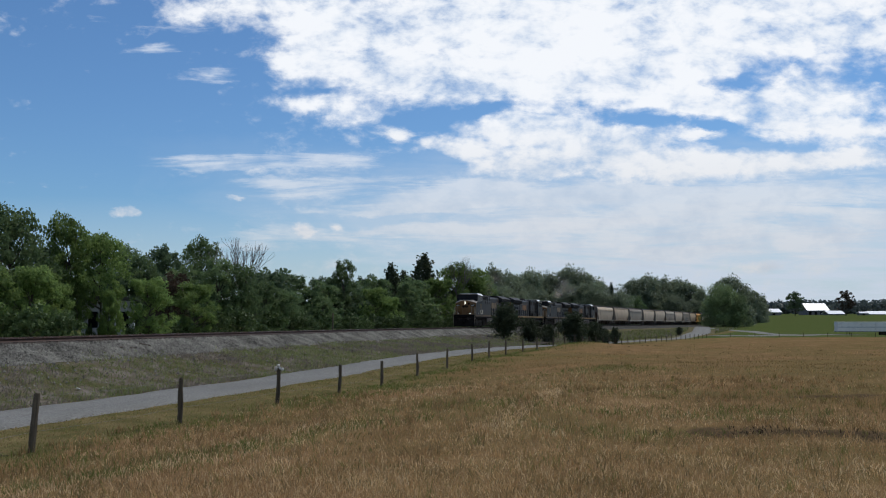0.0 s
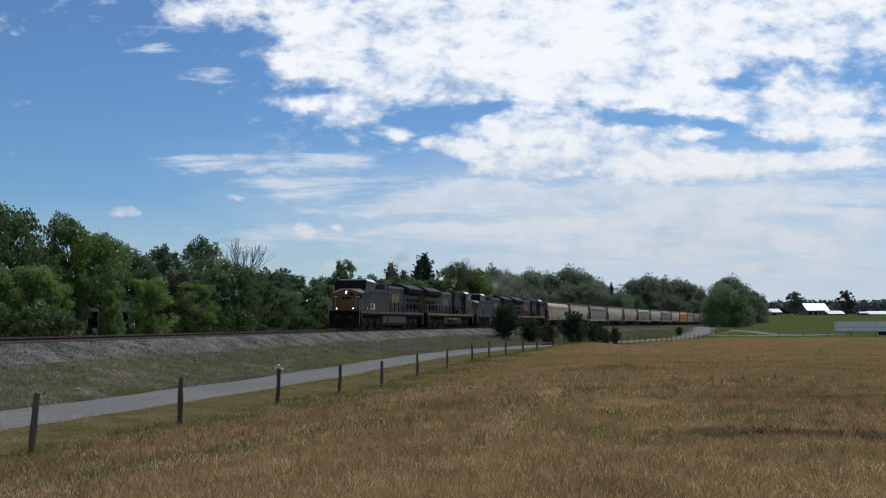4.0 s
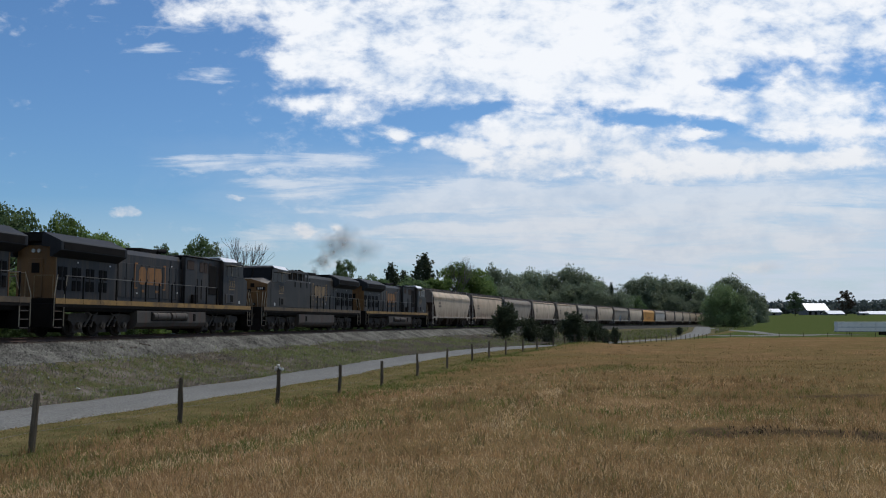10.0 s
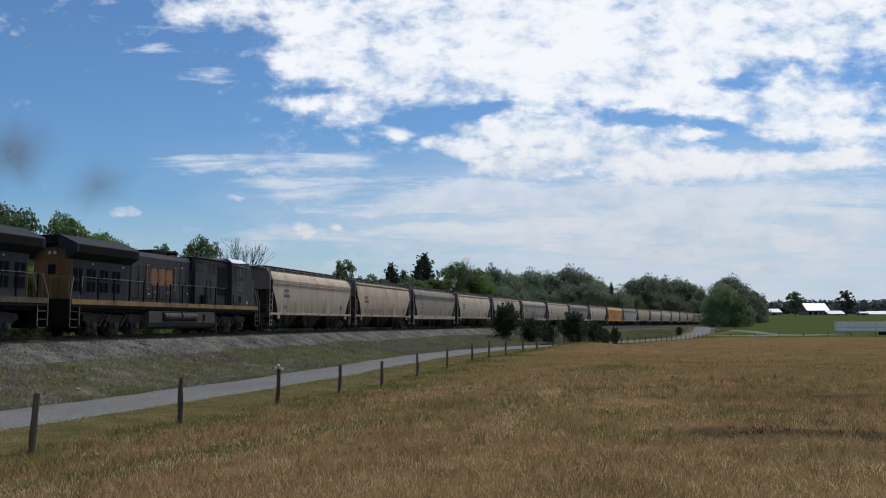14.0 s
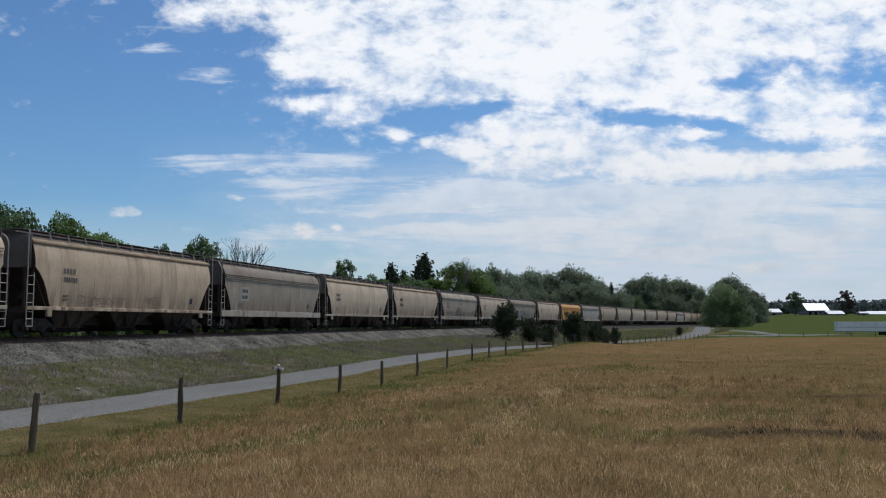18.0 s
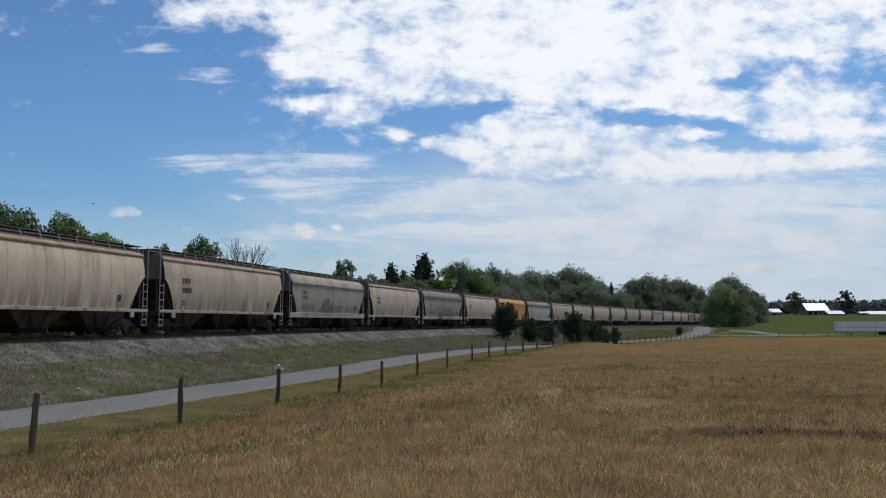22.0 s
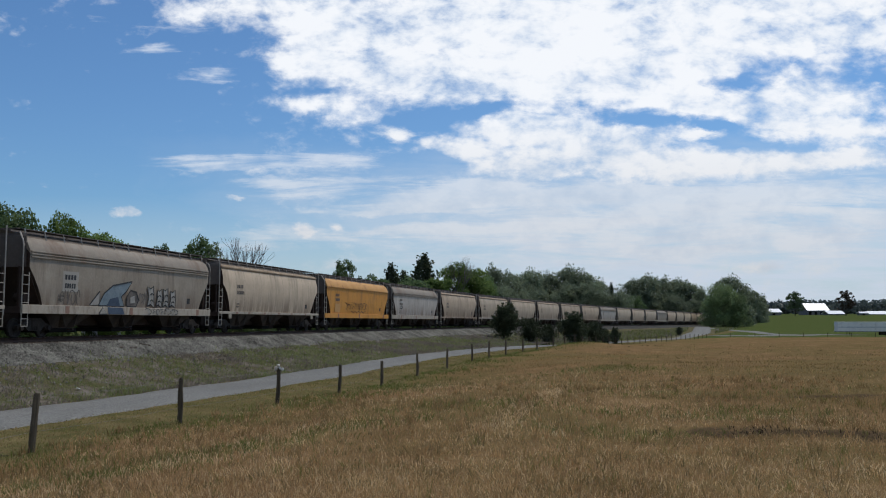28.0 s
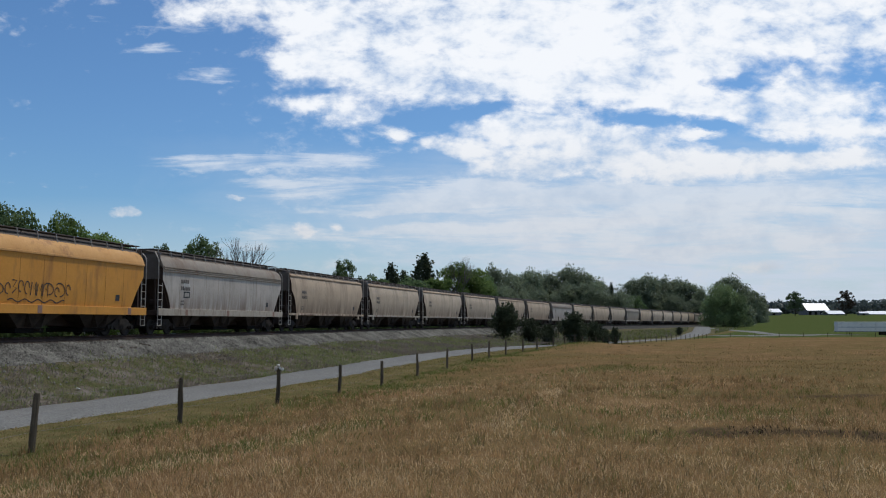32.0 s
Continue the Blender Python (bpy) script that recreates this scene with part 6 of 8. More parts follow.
ORDER = ["ribbed", "tan", "stained", "cream", "cream", "haunched", "cream", "stained", "cream", "orange", "grey", "tan", "cream", "cream", "cream", "tan", "tan", "grey", "cream", "tan", "cream", "stained", "tan", "cream", "cream", "tan", "cream", "tan", "grey", "cream", "cream", "tan", "ribbed", "cream"]
used = set()
HOPPERS = []
for k, kind in enumerate(ORDER):
    src = HOPPER_KINDS[kind]
    if kind in used:
        src = copy_thing(src, Matrix())
    used.add(kind)
    HOPPERS.append(src)
    TRAIN.append((src, 4 * LL + LH * (k + 0.5) + (0.0 if k in (7, 8) else 0.16), 6.9, False))

SPEED, FRONT = 10.8582, 96.14


def car_pose(t, back, half, turned):
    s = FRONT - SPEED * t + back
    x0, y0, z0, _ = line(s - half)
    x1, y1, z1, _ = line(s + half)
    f = Vector((x0 - x1, y0 - y1, z0 - z1)).normalized()
    if turned:
        f = -f
    left = Vector((0, 0, 1)).cross(f).normalized()
    up = f.cross(left)
    m = Matrix((f, left, up)).transposed().to_4x4()
    return Matrix.Translation(((x0 + x1) / 2, (y0 + y1) / 2, (z0 + z1) / 2)) @ m


for o, back, half, turned in TRAIN:
    o.matrix_basis = car_pose(0.0, back, half, turned)


# ---------------------------------------------------------------- trees
def limb(bm, a, b, r0, r1, seg=6):
    rod(bm, a, b, r0, seg, r1)


def leaf_quads(pts, size, rng, flat=0.0, hang=0.0):
    """Small folded leaf clumps (two triangles each) at the points."""
    n = len(pts)
    a = rng.normal(size=(n, 3))
    a[:, 2] *= (1 - flat)
    a /= np.linalg.norm(a, axis=1)[:, None] + 1e-9
    b = rng.normal(size=(n, 3))
    if hang:
        a = a * (1 - hang) + np.array([0, 0, -1.0]) * hang
    b -= (b * a).sum(1)[:, None] * a
    b /= np.linalg.norm(b, axis=1)[:, None] + 1e-9
    s = size * rng.uniform(0.6, 1.3, n)[:, None]
    nrm = np.cross(a, b)
    p0, p2 = pts - a * s * 0.6, pts + a * s * 0.6
    p1, p3 = pts + b * s * 0.36 + nrm * s * 0.12, pts - b * s * 0.36 + nrm * s * 0.12
    v = np.stack([p0, p1, p2, p3], 1).reshape(-1, 3)
    i = 4 * np.arange(n)
    return v, np.stack([i, i + 1, i + 2, i + 3], 1)


def crown_points(rng, n, h, w, base, lobes, full=False, droop=0.0, dense=False):
    """Points in uneven lobes that fill a crown of height h, width w from height base upwards."""
    out = []
    weights = []
    ls = []
    for k in range(lobes):
        t = (k + 0.5) / lobes
        z = base + (h - base) * (0.12 + 0.80 * t)
        reach = w / 2 * math.sin(math.pi * min(1.0, 0.22 + 0.75 * t)) ** 0.7 * 0.72
        if full:
            reach = w / 2 * (1 - t ** 2.6) ** 0.5 * 0.80
            z = base + (h - base) * (0.02 + 0.86 * t)
        a = k * 2.4 + rng.uniform(-0.5, 0.5)
        r = reach * rng.uniform(0.45, 1.0)
        rad = w * rng.uniform(0.16, 0.27)
        ls.append((r * math.cos(a), r * math.sin(a), z, rad, min(rad * rng.uniform(0.65, 0.95), max(0.3, h - z))))
        weights.append(rad ** 2)
    # each lobe carries smaller clumps over its outside
    clumps = []
    for x, y, z, r, rz in ls:
        for _ in range(9):
            d = rng.normal(size=3)
            d[2] = abs(d[2]) * 0.9 - 0.25
            d /= np.linalg.norm(d)
            q = rng.uniform(0.55, 1.05)
            clumps.append((x + d[0] * r * q, y + d[1] * r * q, min(z + d[2] * rz * q, h * 0.985), r * (rng.uniform(0.30, 0.52) if dense else rng.uniform(0.22, 0.48))))
    C = np.array(clumps)
    wt = C[:, 3] ** 2
    pick = rng.choice(len(C), n, p=wt / wt.sum())
    C = C[pick]
    d = rng.normal(size=(n, 3))
    d /= np.linalg.norm(d, axis=1)[:, None]
    rr = rng.uniform(0.1, 1.0, n) ** 0.5 * (1 + (0.0 if dense else 0.35) * (rng.rand(n) < 0.12))
    p = C[:, :3] + d * (rr * C[:, 3])[:, None] * np.array([1.0, 1.0, 0.75])
    p[:, 2] -= droop * rng.rand(n) * (p[:, 0] ** 2 + p[:, 1] ** 2) / (w * w / 4)
    p[:, 2] = np.maximum(p[:, 2], 0.25)
    return p, ls


def broadleaf(mat, label, h, w, base, lobes, leaves, size, seed, name="tree", full=False, hang=0.0, dense=False):
    rng = np.random.RandomState(seed)
    tree = tagged(new(name), label, "tree" if name == "tree" else "bush")
    pts, ls = crown_points(rng, leaves, h, w, base, lobes, full, 0.0, dense)
    bm = bmesh.new()
    tr = 0.016 * h + 0.04
    top = max(base + (h - base) * 0.55, 0.8)
    prev = Vector((0, 0, -0.3))
    for k in range(1, 5):
        nx = Vector((rng.uniform(-0.1, 0.1) * k * 0.5, rng.uniform(-0.1, 0.1) * k * 0.5, top * k / 4))
        limb(bm, prev, nx, tr * (1.15 - 0.2 * k), tr * (1.15 - 0.2 * (k + 1)), 7)
        prev = nx
    for (x, y, z, r, rz) in ls:
        st = Vector((0, 0, max(0.3, min(top, z - 0.45 * math.hypot(x, y) - 0.4))))
        md = st.lerp(Vector((x, y, z)), 0.5) + Vector((0, 0, -0.08 * h * 0.3))
        limb(bm, st, md, tr * 0.42, tr * 0.28, 5)
        limb(bm, md, Vector((x, y, z)), tr * 0.28, tr * 0.08, 5)
        for _ in range(2):
            e = Vector((x, y, z)) + Vector(np.clip(rng.normal(size=3), -1, 1)) * r * 0.45
            limb(bm, md.lerp(Vector((x, y, z)), 0.7), e, tr * 0.12, tr * 0.03, 4)
    part("trunk", bm, M_BARK, tree)
    v, f = leaf_quads(pts, size, rng, 0.2, hang)
    part("crown", arrays("crown", v, f, mat), None, tree)
    return tree


def cedar(label, h, w, leaves, size, seed):
    rng = np.random.RandomState(seed)
    tree = tagged(new("tree"), label, "tree")
    bm = bmesh.new()
    limb(bm, (0, 0, -0.3), (0.03, 0.02, h * 0.9), 0.02 * h + 0.03, 0.01, 7)
    tiers = 26
    pts = []
    for k in range(tiers):
        t = k / tiers
        z = 0.08 * h + 0.9 * h * t
        reach = w / 2 * (1 - t ** 1.6) ** 0.75 * rng.uniform(0.62, 1.2)
        if t < 0.12:
            reach *= 0.8
        a = rng.uniform(0, 6.28)
        e = Vector((reach * math.cos(a), reach * math.sin(a), z + 0.18 * reach))
        limb(bm, (0, 0, z), e, 0.012 * h * (1 - t) + 0.008, 0.004, 4)
        m = max(10, int(leaves / tiers * (1.35 * (1 - t) + 0.25)))
        ang = rng.uniform(0, 6.28, m)
        lump = 1 + 0.22 * np.sin(ang * 3 + k) + 0.15 * np.sin(ang * 5 + 2 * k)
        rr = reach * lump * rng.uniform(0.15, 1.0, m) ** 0.5
        pts.append(np.stack([rr * np.cos(ang), rr * np.sin(ang), z + 0.16 * rr + rng.normal(size=m) * 0.035 * h], 1))
    part("trunk", bm, M_BARK, tree)
    v, f = leaf_quads(np.concatenate(pts), size, rng, 0.0)
    part("crown", arrays("crown", v, f, M_LEAF["cedar"]), None, tree)
    return tree


def plume_cedar(label, h, w, leaves, size, seed):
    """A red cedar bush: many rising plumes of needles with an uneven, leaning outline."""
    rng = np.random.RandomState(seed)
    tree = tagged(new("bush"), label, "bush")
    bm = bmesh.new()
    limb(bm, (0, 0, -0.3), (0.3, 0.1, h * 0.85), 0.02 * h + 0.03, 0.01, 7)
    pts = []
    n = 46
    for k in range(n):
        t = (k + 0.5) / n
        z = h * (0.04 + 0.62 * t)
        a = k * 2.4 + rng.uniform(-0.4, 0.4)
        tilt = rng.uniform(0.45, 1.0) + 0.35 * t
        ln = (0.5 * w * (1 - 0.55 * t) + 0.10 * h) * rng.uniform(0.7, 1.2)
        ln = min(ln, (h - z) / max(0.3, math.sin(tilt)) * 1.0)
        d = Vector((math.cos(a) * math.cos(tilt) + 0.12, math.sin(a) * math.cos(tilt), math.sin(tilt)))
        st = Vector((0.3 * t, 0.1 * t, z))
        limb(bm, st, st + d * ln * 0.8, 0.010 * h, 0.004, 4)
        m = int(leaves / n * (1.25 - 0.5 * t))
        q = rng.rand(m) ** 0.8
        r = ln * 0.26 * (1 - q) ** 0.55 + 0.02 * h
        o = rng.normal(size=(m, 3)) * 0.6 * r[:, None]
        pts.append(np.array(st)[None] + np.array(d)[None] * (q * ln)[:, None] + o)
    part("trunk", bm, M_BARK, tree)
    v, f = leaf_quads(np.concatenate(pts), size, rng, 0.0)
    part("crown", arrays("crown", v, f, M_LEAF["cedar"]), None, tree)
    return tree


def bare_tree(label, h, w, seed):
    rng = np.random.RandomState(seed)
    tree = tagged(new("bare_tree"), label, "tree")
    bm = bmesh.new()
    tw = bmesh.new()

    def grow(p, d, ln, r, depth):
        e = p + d * ln
        limb(bm if depth < 2 else tw, p, e, r, r * 0.66, 5 if depth < 2 else 4)
        if depth >= 6:
            return
        for _ in range(4 if depth == 0 else (3 if depth < 3 else 2)):
            nd = (d + Vector(rng.normal(size=3)) * (0.30 if depth < 2 else 0.27) + Vector((0, 0, 0.24))).normalized()
            grow(e, nd, ln * rng.uniform(0.62, 0.88) * (0.62 if depth == 0 else 1.0), r * 0.58, depth + 1)

    grow(Vector((0, 0, -0.3)), Vector((0, 0, 1)), h * 0.40, 0.024 * h, 0)
    part("trunk", bm, M_DEAD, tree)
    part("branchwork", tw, M_DEAD, tree)
    return tree


PROTO = {}
OAK = "leafy green broadleaf tree beside the railway"
PROTO["fresh_a"] = broadleaf(M_LEAF["fresh"], "bright green broadleaf tree in full leaf", 8.0, 6.5, 1.0, 18, 10500, 0.195, 1)
PROTO["fresh_b"] = broadleaf(M_LEAF["fresh"], "bright green spreading tree with airy crown", 8.0, 7.0, 1.6, 14, 8200, 0.205, 2)
PROTO["mid_a"] = broadleaf(M_LEAF["mid"], "mid-green broadleaf tree in the railside thicket", 8.0, 6.0, 0.8, 18, 10500, 0.195, 3)
PROTO["mid_b"] = broadleaf(M_LEAF["mid"], "mid-green rounded tree with dense crown", 8.0, 7.2, 0.9, 20, 10500, 0.195, 4)
PROTO["deep_a"] = broadleaf(M_LEAF["deep"], "dark green broadleaf tree at the wood edge", 8.0, 6.4, 0.7, 18, 9000, 0.22, 5)
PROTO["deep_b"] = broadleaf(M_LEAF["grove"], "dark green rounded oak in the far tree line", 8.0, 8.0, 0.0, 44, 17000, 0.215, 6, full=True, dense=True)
PROTO["russet"] = broadleaf(M_LEAF["russet"], "dark purplish-brown small tree among green foliage", 8.0, 6.0, 0.8, 14, 9000, 0.18, 7)
PROTO["fresh_c"] = broadleaf(M_LEAF["fresh"], "bright green tree with high drooping crown", 8.0, 6.4, 3.1, 15, 9000, 0.17, 17)
PROTO["fill_mid"] = broadleaf(M_LEAF["mid"], "mid-green tree filling the railside thicket", 8.0, 7.0, 0.3, 16, 2600, 0.38, 15)
PROTO["fill_deep"] = broadleaf(M_LEAF["deep"], "dark green tree filling the railside thicket", 8.0, 7.0, 0.3, 16, 2600, 0.38, 16)
PROTO["bush"] = broadleaf(M_LEAF["brush"], "low dark green bush along the railway", 8.0, 10.0, 0.0, 14, 2600, 0.52, 8, "bush", True)
PROTO["bush_fresh"] = broadleaf(M_LEAF["fresh"], "low bright green bush along the railway", 8.0, 10.0, 0.0, 14, 2600, 0.52, 9, "bush", True)
PROTO["cedar"] = cedar("dark green cedar with dense pointed crown", 8.0, 4.6, 6500, 0.26, 10)
PROTO["cedar_round"] = plume_cedar("dark green cedar bush on the railway bank", 8.0, 8.0, 13000, 0.30, 12)
PROTO["cedar_lean"] = plume_cedar("dark green leaning cedar bush on the railway bank", 8.0, 10.5, 13000, 0.30, 19)
PROTO["willow"] = broadleaf(M_LEAF["willow"], "large dense drooping willow by the level crossing", 8.0, 8.6, 0.0, 44, 24000, 0.19, 14, full=True, hang=0.4, dense=True)
PROTO["bare"] = bare_tree("grey leafless dead tree above the thicket", 8.0, 4.0, 13)
planted = set()


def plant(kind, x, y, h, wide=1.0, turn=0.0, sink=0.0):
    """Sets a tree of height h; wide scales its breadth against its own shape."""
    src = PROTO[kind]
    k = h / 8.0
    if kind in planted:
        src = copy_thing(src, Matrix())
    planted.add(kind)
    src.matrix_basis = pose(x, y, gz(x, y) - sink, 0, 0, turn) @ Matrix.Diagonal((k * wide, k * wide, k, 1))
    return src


rt = random.Random(21)
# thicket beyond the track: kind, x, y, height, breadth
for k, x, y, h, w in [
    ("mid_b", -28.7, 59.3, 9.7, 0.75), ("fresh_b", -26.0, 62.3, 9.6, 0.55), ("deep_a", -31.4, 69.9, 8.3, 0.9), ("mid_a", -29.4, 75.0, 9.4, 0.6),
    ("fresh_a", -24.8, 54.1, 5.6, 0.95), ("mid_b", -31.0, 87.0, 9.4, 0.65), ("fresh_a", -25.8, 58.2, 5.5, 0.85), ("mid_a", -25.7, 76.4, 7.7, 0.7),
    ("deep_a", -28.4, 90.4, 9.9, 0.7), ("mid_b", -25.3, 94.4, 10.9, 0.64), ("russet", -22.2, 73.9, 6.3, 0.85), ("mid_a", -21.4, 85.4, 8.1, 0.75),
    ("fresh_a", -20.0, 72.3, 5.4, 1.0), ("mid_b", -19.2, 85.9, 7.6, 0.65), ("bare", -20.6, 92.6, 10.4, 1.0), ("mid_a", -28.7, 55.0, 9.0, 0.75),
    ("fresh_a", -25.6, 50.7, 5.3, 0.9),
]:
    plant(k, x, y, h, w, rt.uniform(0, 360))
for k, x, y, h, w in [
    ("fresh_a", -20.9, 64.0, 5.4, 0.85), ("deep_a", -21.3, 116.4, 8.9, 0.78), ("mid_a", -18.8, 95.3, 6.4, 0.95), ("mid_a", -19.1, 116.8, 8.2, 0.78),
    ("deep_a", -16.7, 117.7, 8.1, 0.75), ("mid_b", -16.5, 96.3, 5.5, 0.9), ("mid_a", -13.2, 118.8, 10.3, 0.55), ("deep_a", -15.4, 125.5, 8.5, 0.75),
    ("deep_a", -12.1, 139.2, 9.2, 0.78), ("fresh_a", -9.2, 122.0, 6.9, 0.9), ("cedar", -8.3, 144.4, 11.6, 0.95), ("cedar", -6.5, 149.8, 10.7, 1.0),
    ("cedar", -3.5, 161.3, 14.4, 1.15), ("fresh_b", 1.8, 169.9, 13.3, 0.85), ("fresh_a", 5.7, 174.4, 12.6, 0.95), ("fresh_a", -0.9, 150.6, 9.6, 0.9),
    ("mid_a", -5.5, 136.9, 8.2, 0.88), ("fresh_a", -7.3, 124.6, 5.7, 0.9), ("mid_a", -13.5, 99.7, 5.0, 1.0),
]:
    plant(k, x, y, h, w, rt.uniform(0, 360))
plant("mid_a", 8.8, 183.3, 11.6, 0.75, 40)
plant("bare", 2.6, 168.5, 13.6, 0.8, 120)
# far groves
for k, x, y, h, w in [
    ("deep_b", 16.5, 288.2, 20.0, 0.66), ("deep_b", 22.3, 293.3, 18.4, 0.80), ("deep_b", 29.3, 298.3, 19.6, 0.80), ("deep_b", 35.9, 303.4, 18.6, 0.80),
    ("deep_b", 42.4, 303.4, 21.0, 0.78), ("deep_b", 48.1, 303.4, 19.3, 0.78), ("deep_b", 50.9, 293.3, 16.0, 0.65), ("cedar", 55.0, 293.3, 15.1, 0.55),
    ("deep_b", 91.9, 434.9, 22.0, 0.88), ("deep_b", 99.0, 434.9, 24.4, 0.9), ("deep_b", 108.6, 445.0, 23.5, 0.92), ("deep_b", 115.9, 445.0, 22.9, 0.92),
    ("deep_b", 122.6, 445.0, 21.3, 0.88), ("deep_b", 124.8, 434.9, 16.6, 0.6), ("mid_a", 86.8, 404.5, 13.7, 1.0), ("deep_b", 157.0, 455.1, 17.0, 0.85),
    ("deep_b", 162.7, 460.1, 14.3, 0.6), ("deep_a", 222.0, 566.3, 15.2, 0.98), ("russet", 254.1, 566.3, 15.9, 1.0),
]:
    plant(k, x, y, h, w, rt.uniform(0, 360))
for k in range(9):
    plant("deep_b", 14.0 + k * 5.2, 284 + rt.uniform(-3, 3), rt.uniform(11, 15), 0.85, rt.uniform(0, 360))
    plant("deep_b", 84.0 + k * 5.2, 429 + rt.uniform(-3, 3), rt.uniform(10, 15), 0.95, rt.uniform(0, 360))
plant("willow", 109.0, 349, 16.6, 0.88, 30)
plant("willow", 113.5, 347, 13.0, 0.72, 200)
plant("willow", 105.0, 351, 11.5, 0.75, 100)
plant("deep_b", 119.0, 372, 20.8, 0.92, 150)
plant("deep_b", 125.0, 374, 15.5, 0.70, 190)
# understorey along the far side of the track
s = -12.0
while s < 175:
    d = rt.uniform(-10.5, -7.8)
    x, y, _, _ = line(s, d)
    if -0.41 < x / y < -0.335:
        s += 1.5
        continue
    plant("bush", x, y, rt.uniform(2.0, 3.6), rt.uniform(0.8, 1.15), rt.uniform(0, 360))
    s += rt.uniform(2.6, 4.2) * (1 + max(0.0, s) / 140)
for k in range(26):
    s = -10 + k * 6.6
    x, y, _, _ = line(s, rt.uniform(-20, -14))
    plant(rt.choice(["fill_mid", "fill_deep", "fill_mid", "fill_deep"]), x, y, rt.uniform(5.0, 6.4) + max(0.0, s) * 0.025, rt.uniform(0.95, 1.2), rt.uniform(0, 360))
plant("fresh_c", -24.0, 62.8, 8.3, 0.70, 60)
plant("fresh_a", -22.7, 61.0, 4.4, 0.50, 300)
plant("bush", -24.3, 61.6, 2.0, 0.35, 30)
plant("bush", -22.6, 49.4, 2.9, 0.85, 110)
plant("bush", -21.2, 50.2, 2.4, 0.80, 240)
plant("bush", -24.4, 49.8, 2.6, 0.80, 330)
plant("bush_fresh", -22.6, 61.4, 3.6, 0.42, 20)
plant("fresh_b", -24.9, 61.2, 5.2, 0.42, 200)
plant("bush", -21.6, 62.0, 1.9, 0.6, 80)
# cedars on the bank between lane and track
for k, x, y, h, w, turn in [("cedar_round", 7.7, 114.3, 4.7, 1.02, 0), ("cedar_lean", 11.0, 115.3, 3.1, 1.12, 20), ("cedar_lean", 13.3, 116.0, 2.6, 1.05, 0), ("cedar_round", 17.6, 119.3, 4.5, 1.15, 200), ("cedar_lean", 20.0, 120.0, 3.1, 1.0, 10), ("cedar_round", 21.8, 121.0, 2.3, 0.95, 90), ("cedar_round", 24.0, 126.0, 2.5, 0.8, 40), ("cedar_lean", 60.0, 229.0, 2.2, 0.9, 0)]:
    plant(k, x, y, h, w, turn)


# distant woods all round: one mass of clumps
def far_woods():
    rng = np.random.RandomState(4)
    vs, fs, o = [], [], 0
    for deg in list(np.arange(-40, 40, 0.42)) + list(np.arange(40, 320, 1.6)):
        a = radians(float(deg) + rng.uniform(-0.3, 0.3))
        a = (a + math.pi) % (2 * math.pi) - math.pi
        r = rng.uniform(860, 960)
        if abs(math.degrees(a)) > 60:
            r = rng.uniform(500, 700)
        x, y = r * math.sin(a), r * math.cos(a)
        h = rng.uniform(9.6, 12.2)
        w = rng.uniform(32, 46)
        p, _ = crown_points(rng, 270, h, w, 0.1, 9, True, 0.0, True)
        p[:, 0] += x
        p[:, 1] += y
        p[:, 2] += EYE.z - 2.4
        v, f = leaf_quads(p, 3.0, rng, 0.2)
        vs.append(v)
        fs.append(f + o)
        o += len(v)
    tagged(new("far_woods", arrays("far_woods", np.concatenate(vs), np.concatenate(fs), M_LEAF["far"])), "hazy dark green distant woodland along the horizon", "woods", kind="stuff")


far_woods()


# ---------------------------------------------------------------- buildings and trailer
M_METALROOF = material("white_metal_roof", [(0.74, 0.75, 0.76), (0.84, 0.84, 0.84)], 0.3, 0.35, 0.0, 0.02, 6)
M_BARNWALL = material("barn_wall", [(0.10, 0.10, 0.105), (0.17, 0.165, 0.16)], 0.5, 0.8, 0, 0.05, 8)
M_SIDING = material("white_siding", [(0.62, 0.64, 0.68), (0.76, 0.77, 0.80)], 0.7, 0.6, 0, 0.05, 10, stretch=(1, 1, 6))
M_SHINGLE = material("shingle", [(0.09, 0.09, 0.095), (0.15, 0.145, 0.14)], 2.0, 0.9, 0, 0.2, 20)


def barn(x, y, wide, deep, wall, rise, turn, label, name="farm_building"):
    b = tagged(new(name), label, "barn")
    b.matrix_basis = pose(x, y, gz(x, y) - 0.3, 0, 0, turn)
    bm = prism(bmesh.new(), [(-wide / 2, 0), (wide / 2, 0), (wide / 2, wall), (-wide / 2, wall)], -deep / 2, deep / 2)
    part("wall", bm, M_BARNWALL, b)
    for e in (1, -1):
        bm = bmesh.new()
        y0, y1 = e * (deep / 2 + 0.5), 0.0
        a = [bm.verts.new(p) for p in ((-wide / 2 - 0.4, y0, wall - 0.2), (wide / 2 + 0.4, y0, wall - 0.2), (wide / 2 + 0.4, y1, wall + rise), (-wide / 2 - 0.4, y1, wall + rise))]
        c = [bm.verts.new(v.co + Vector((0, 0, 0.15))) for v in a]
        bm.faces.new(a)
        bm.faces.new(c[::-1])
        for i in range(4):
            bm.faces.new((a[i], a[(i + 1) % 4], c[(i + 1) % 4], c[i]))
        bmesh.ops.recalc_face_normals(bm, faces=bm.faces[:])
        part("roof", bm, M_METALROOF, b, "white metal roof")
    for k in range(int(wide / 4)):
        q = -wide / 2 + 2 + k * 4
        part("door", box(bmesh.new(), q - 0.9, q + 0.9, -deep / 2 - 0.06, -deep / 2 - 0.005, 0.3, wall * 0.75), M_BLACK, b)
    return b


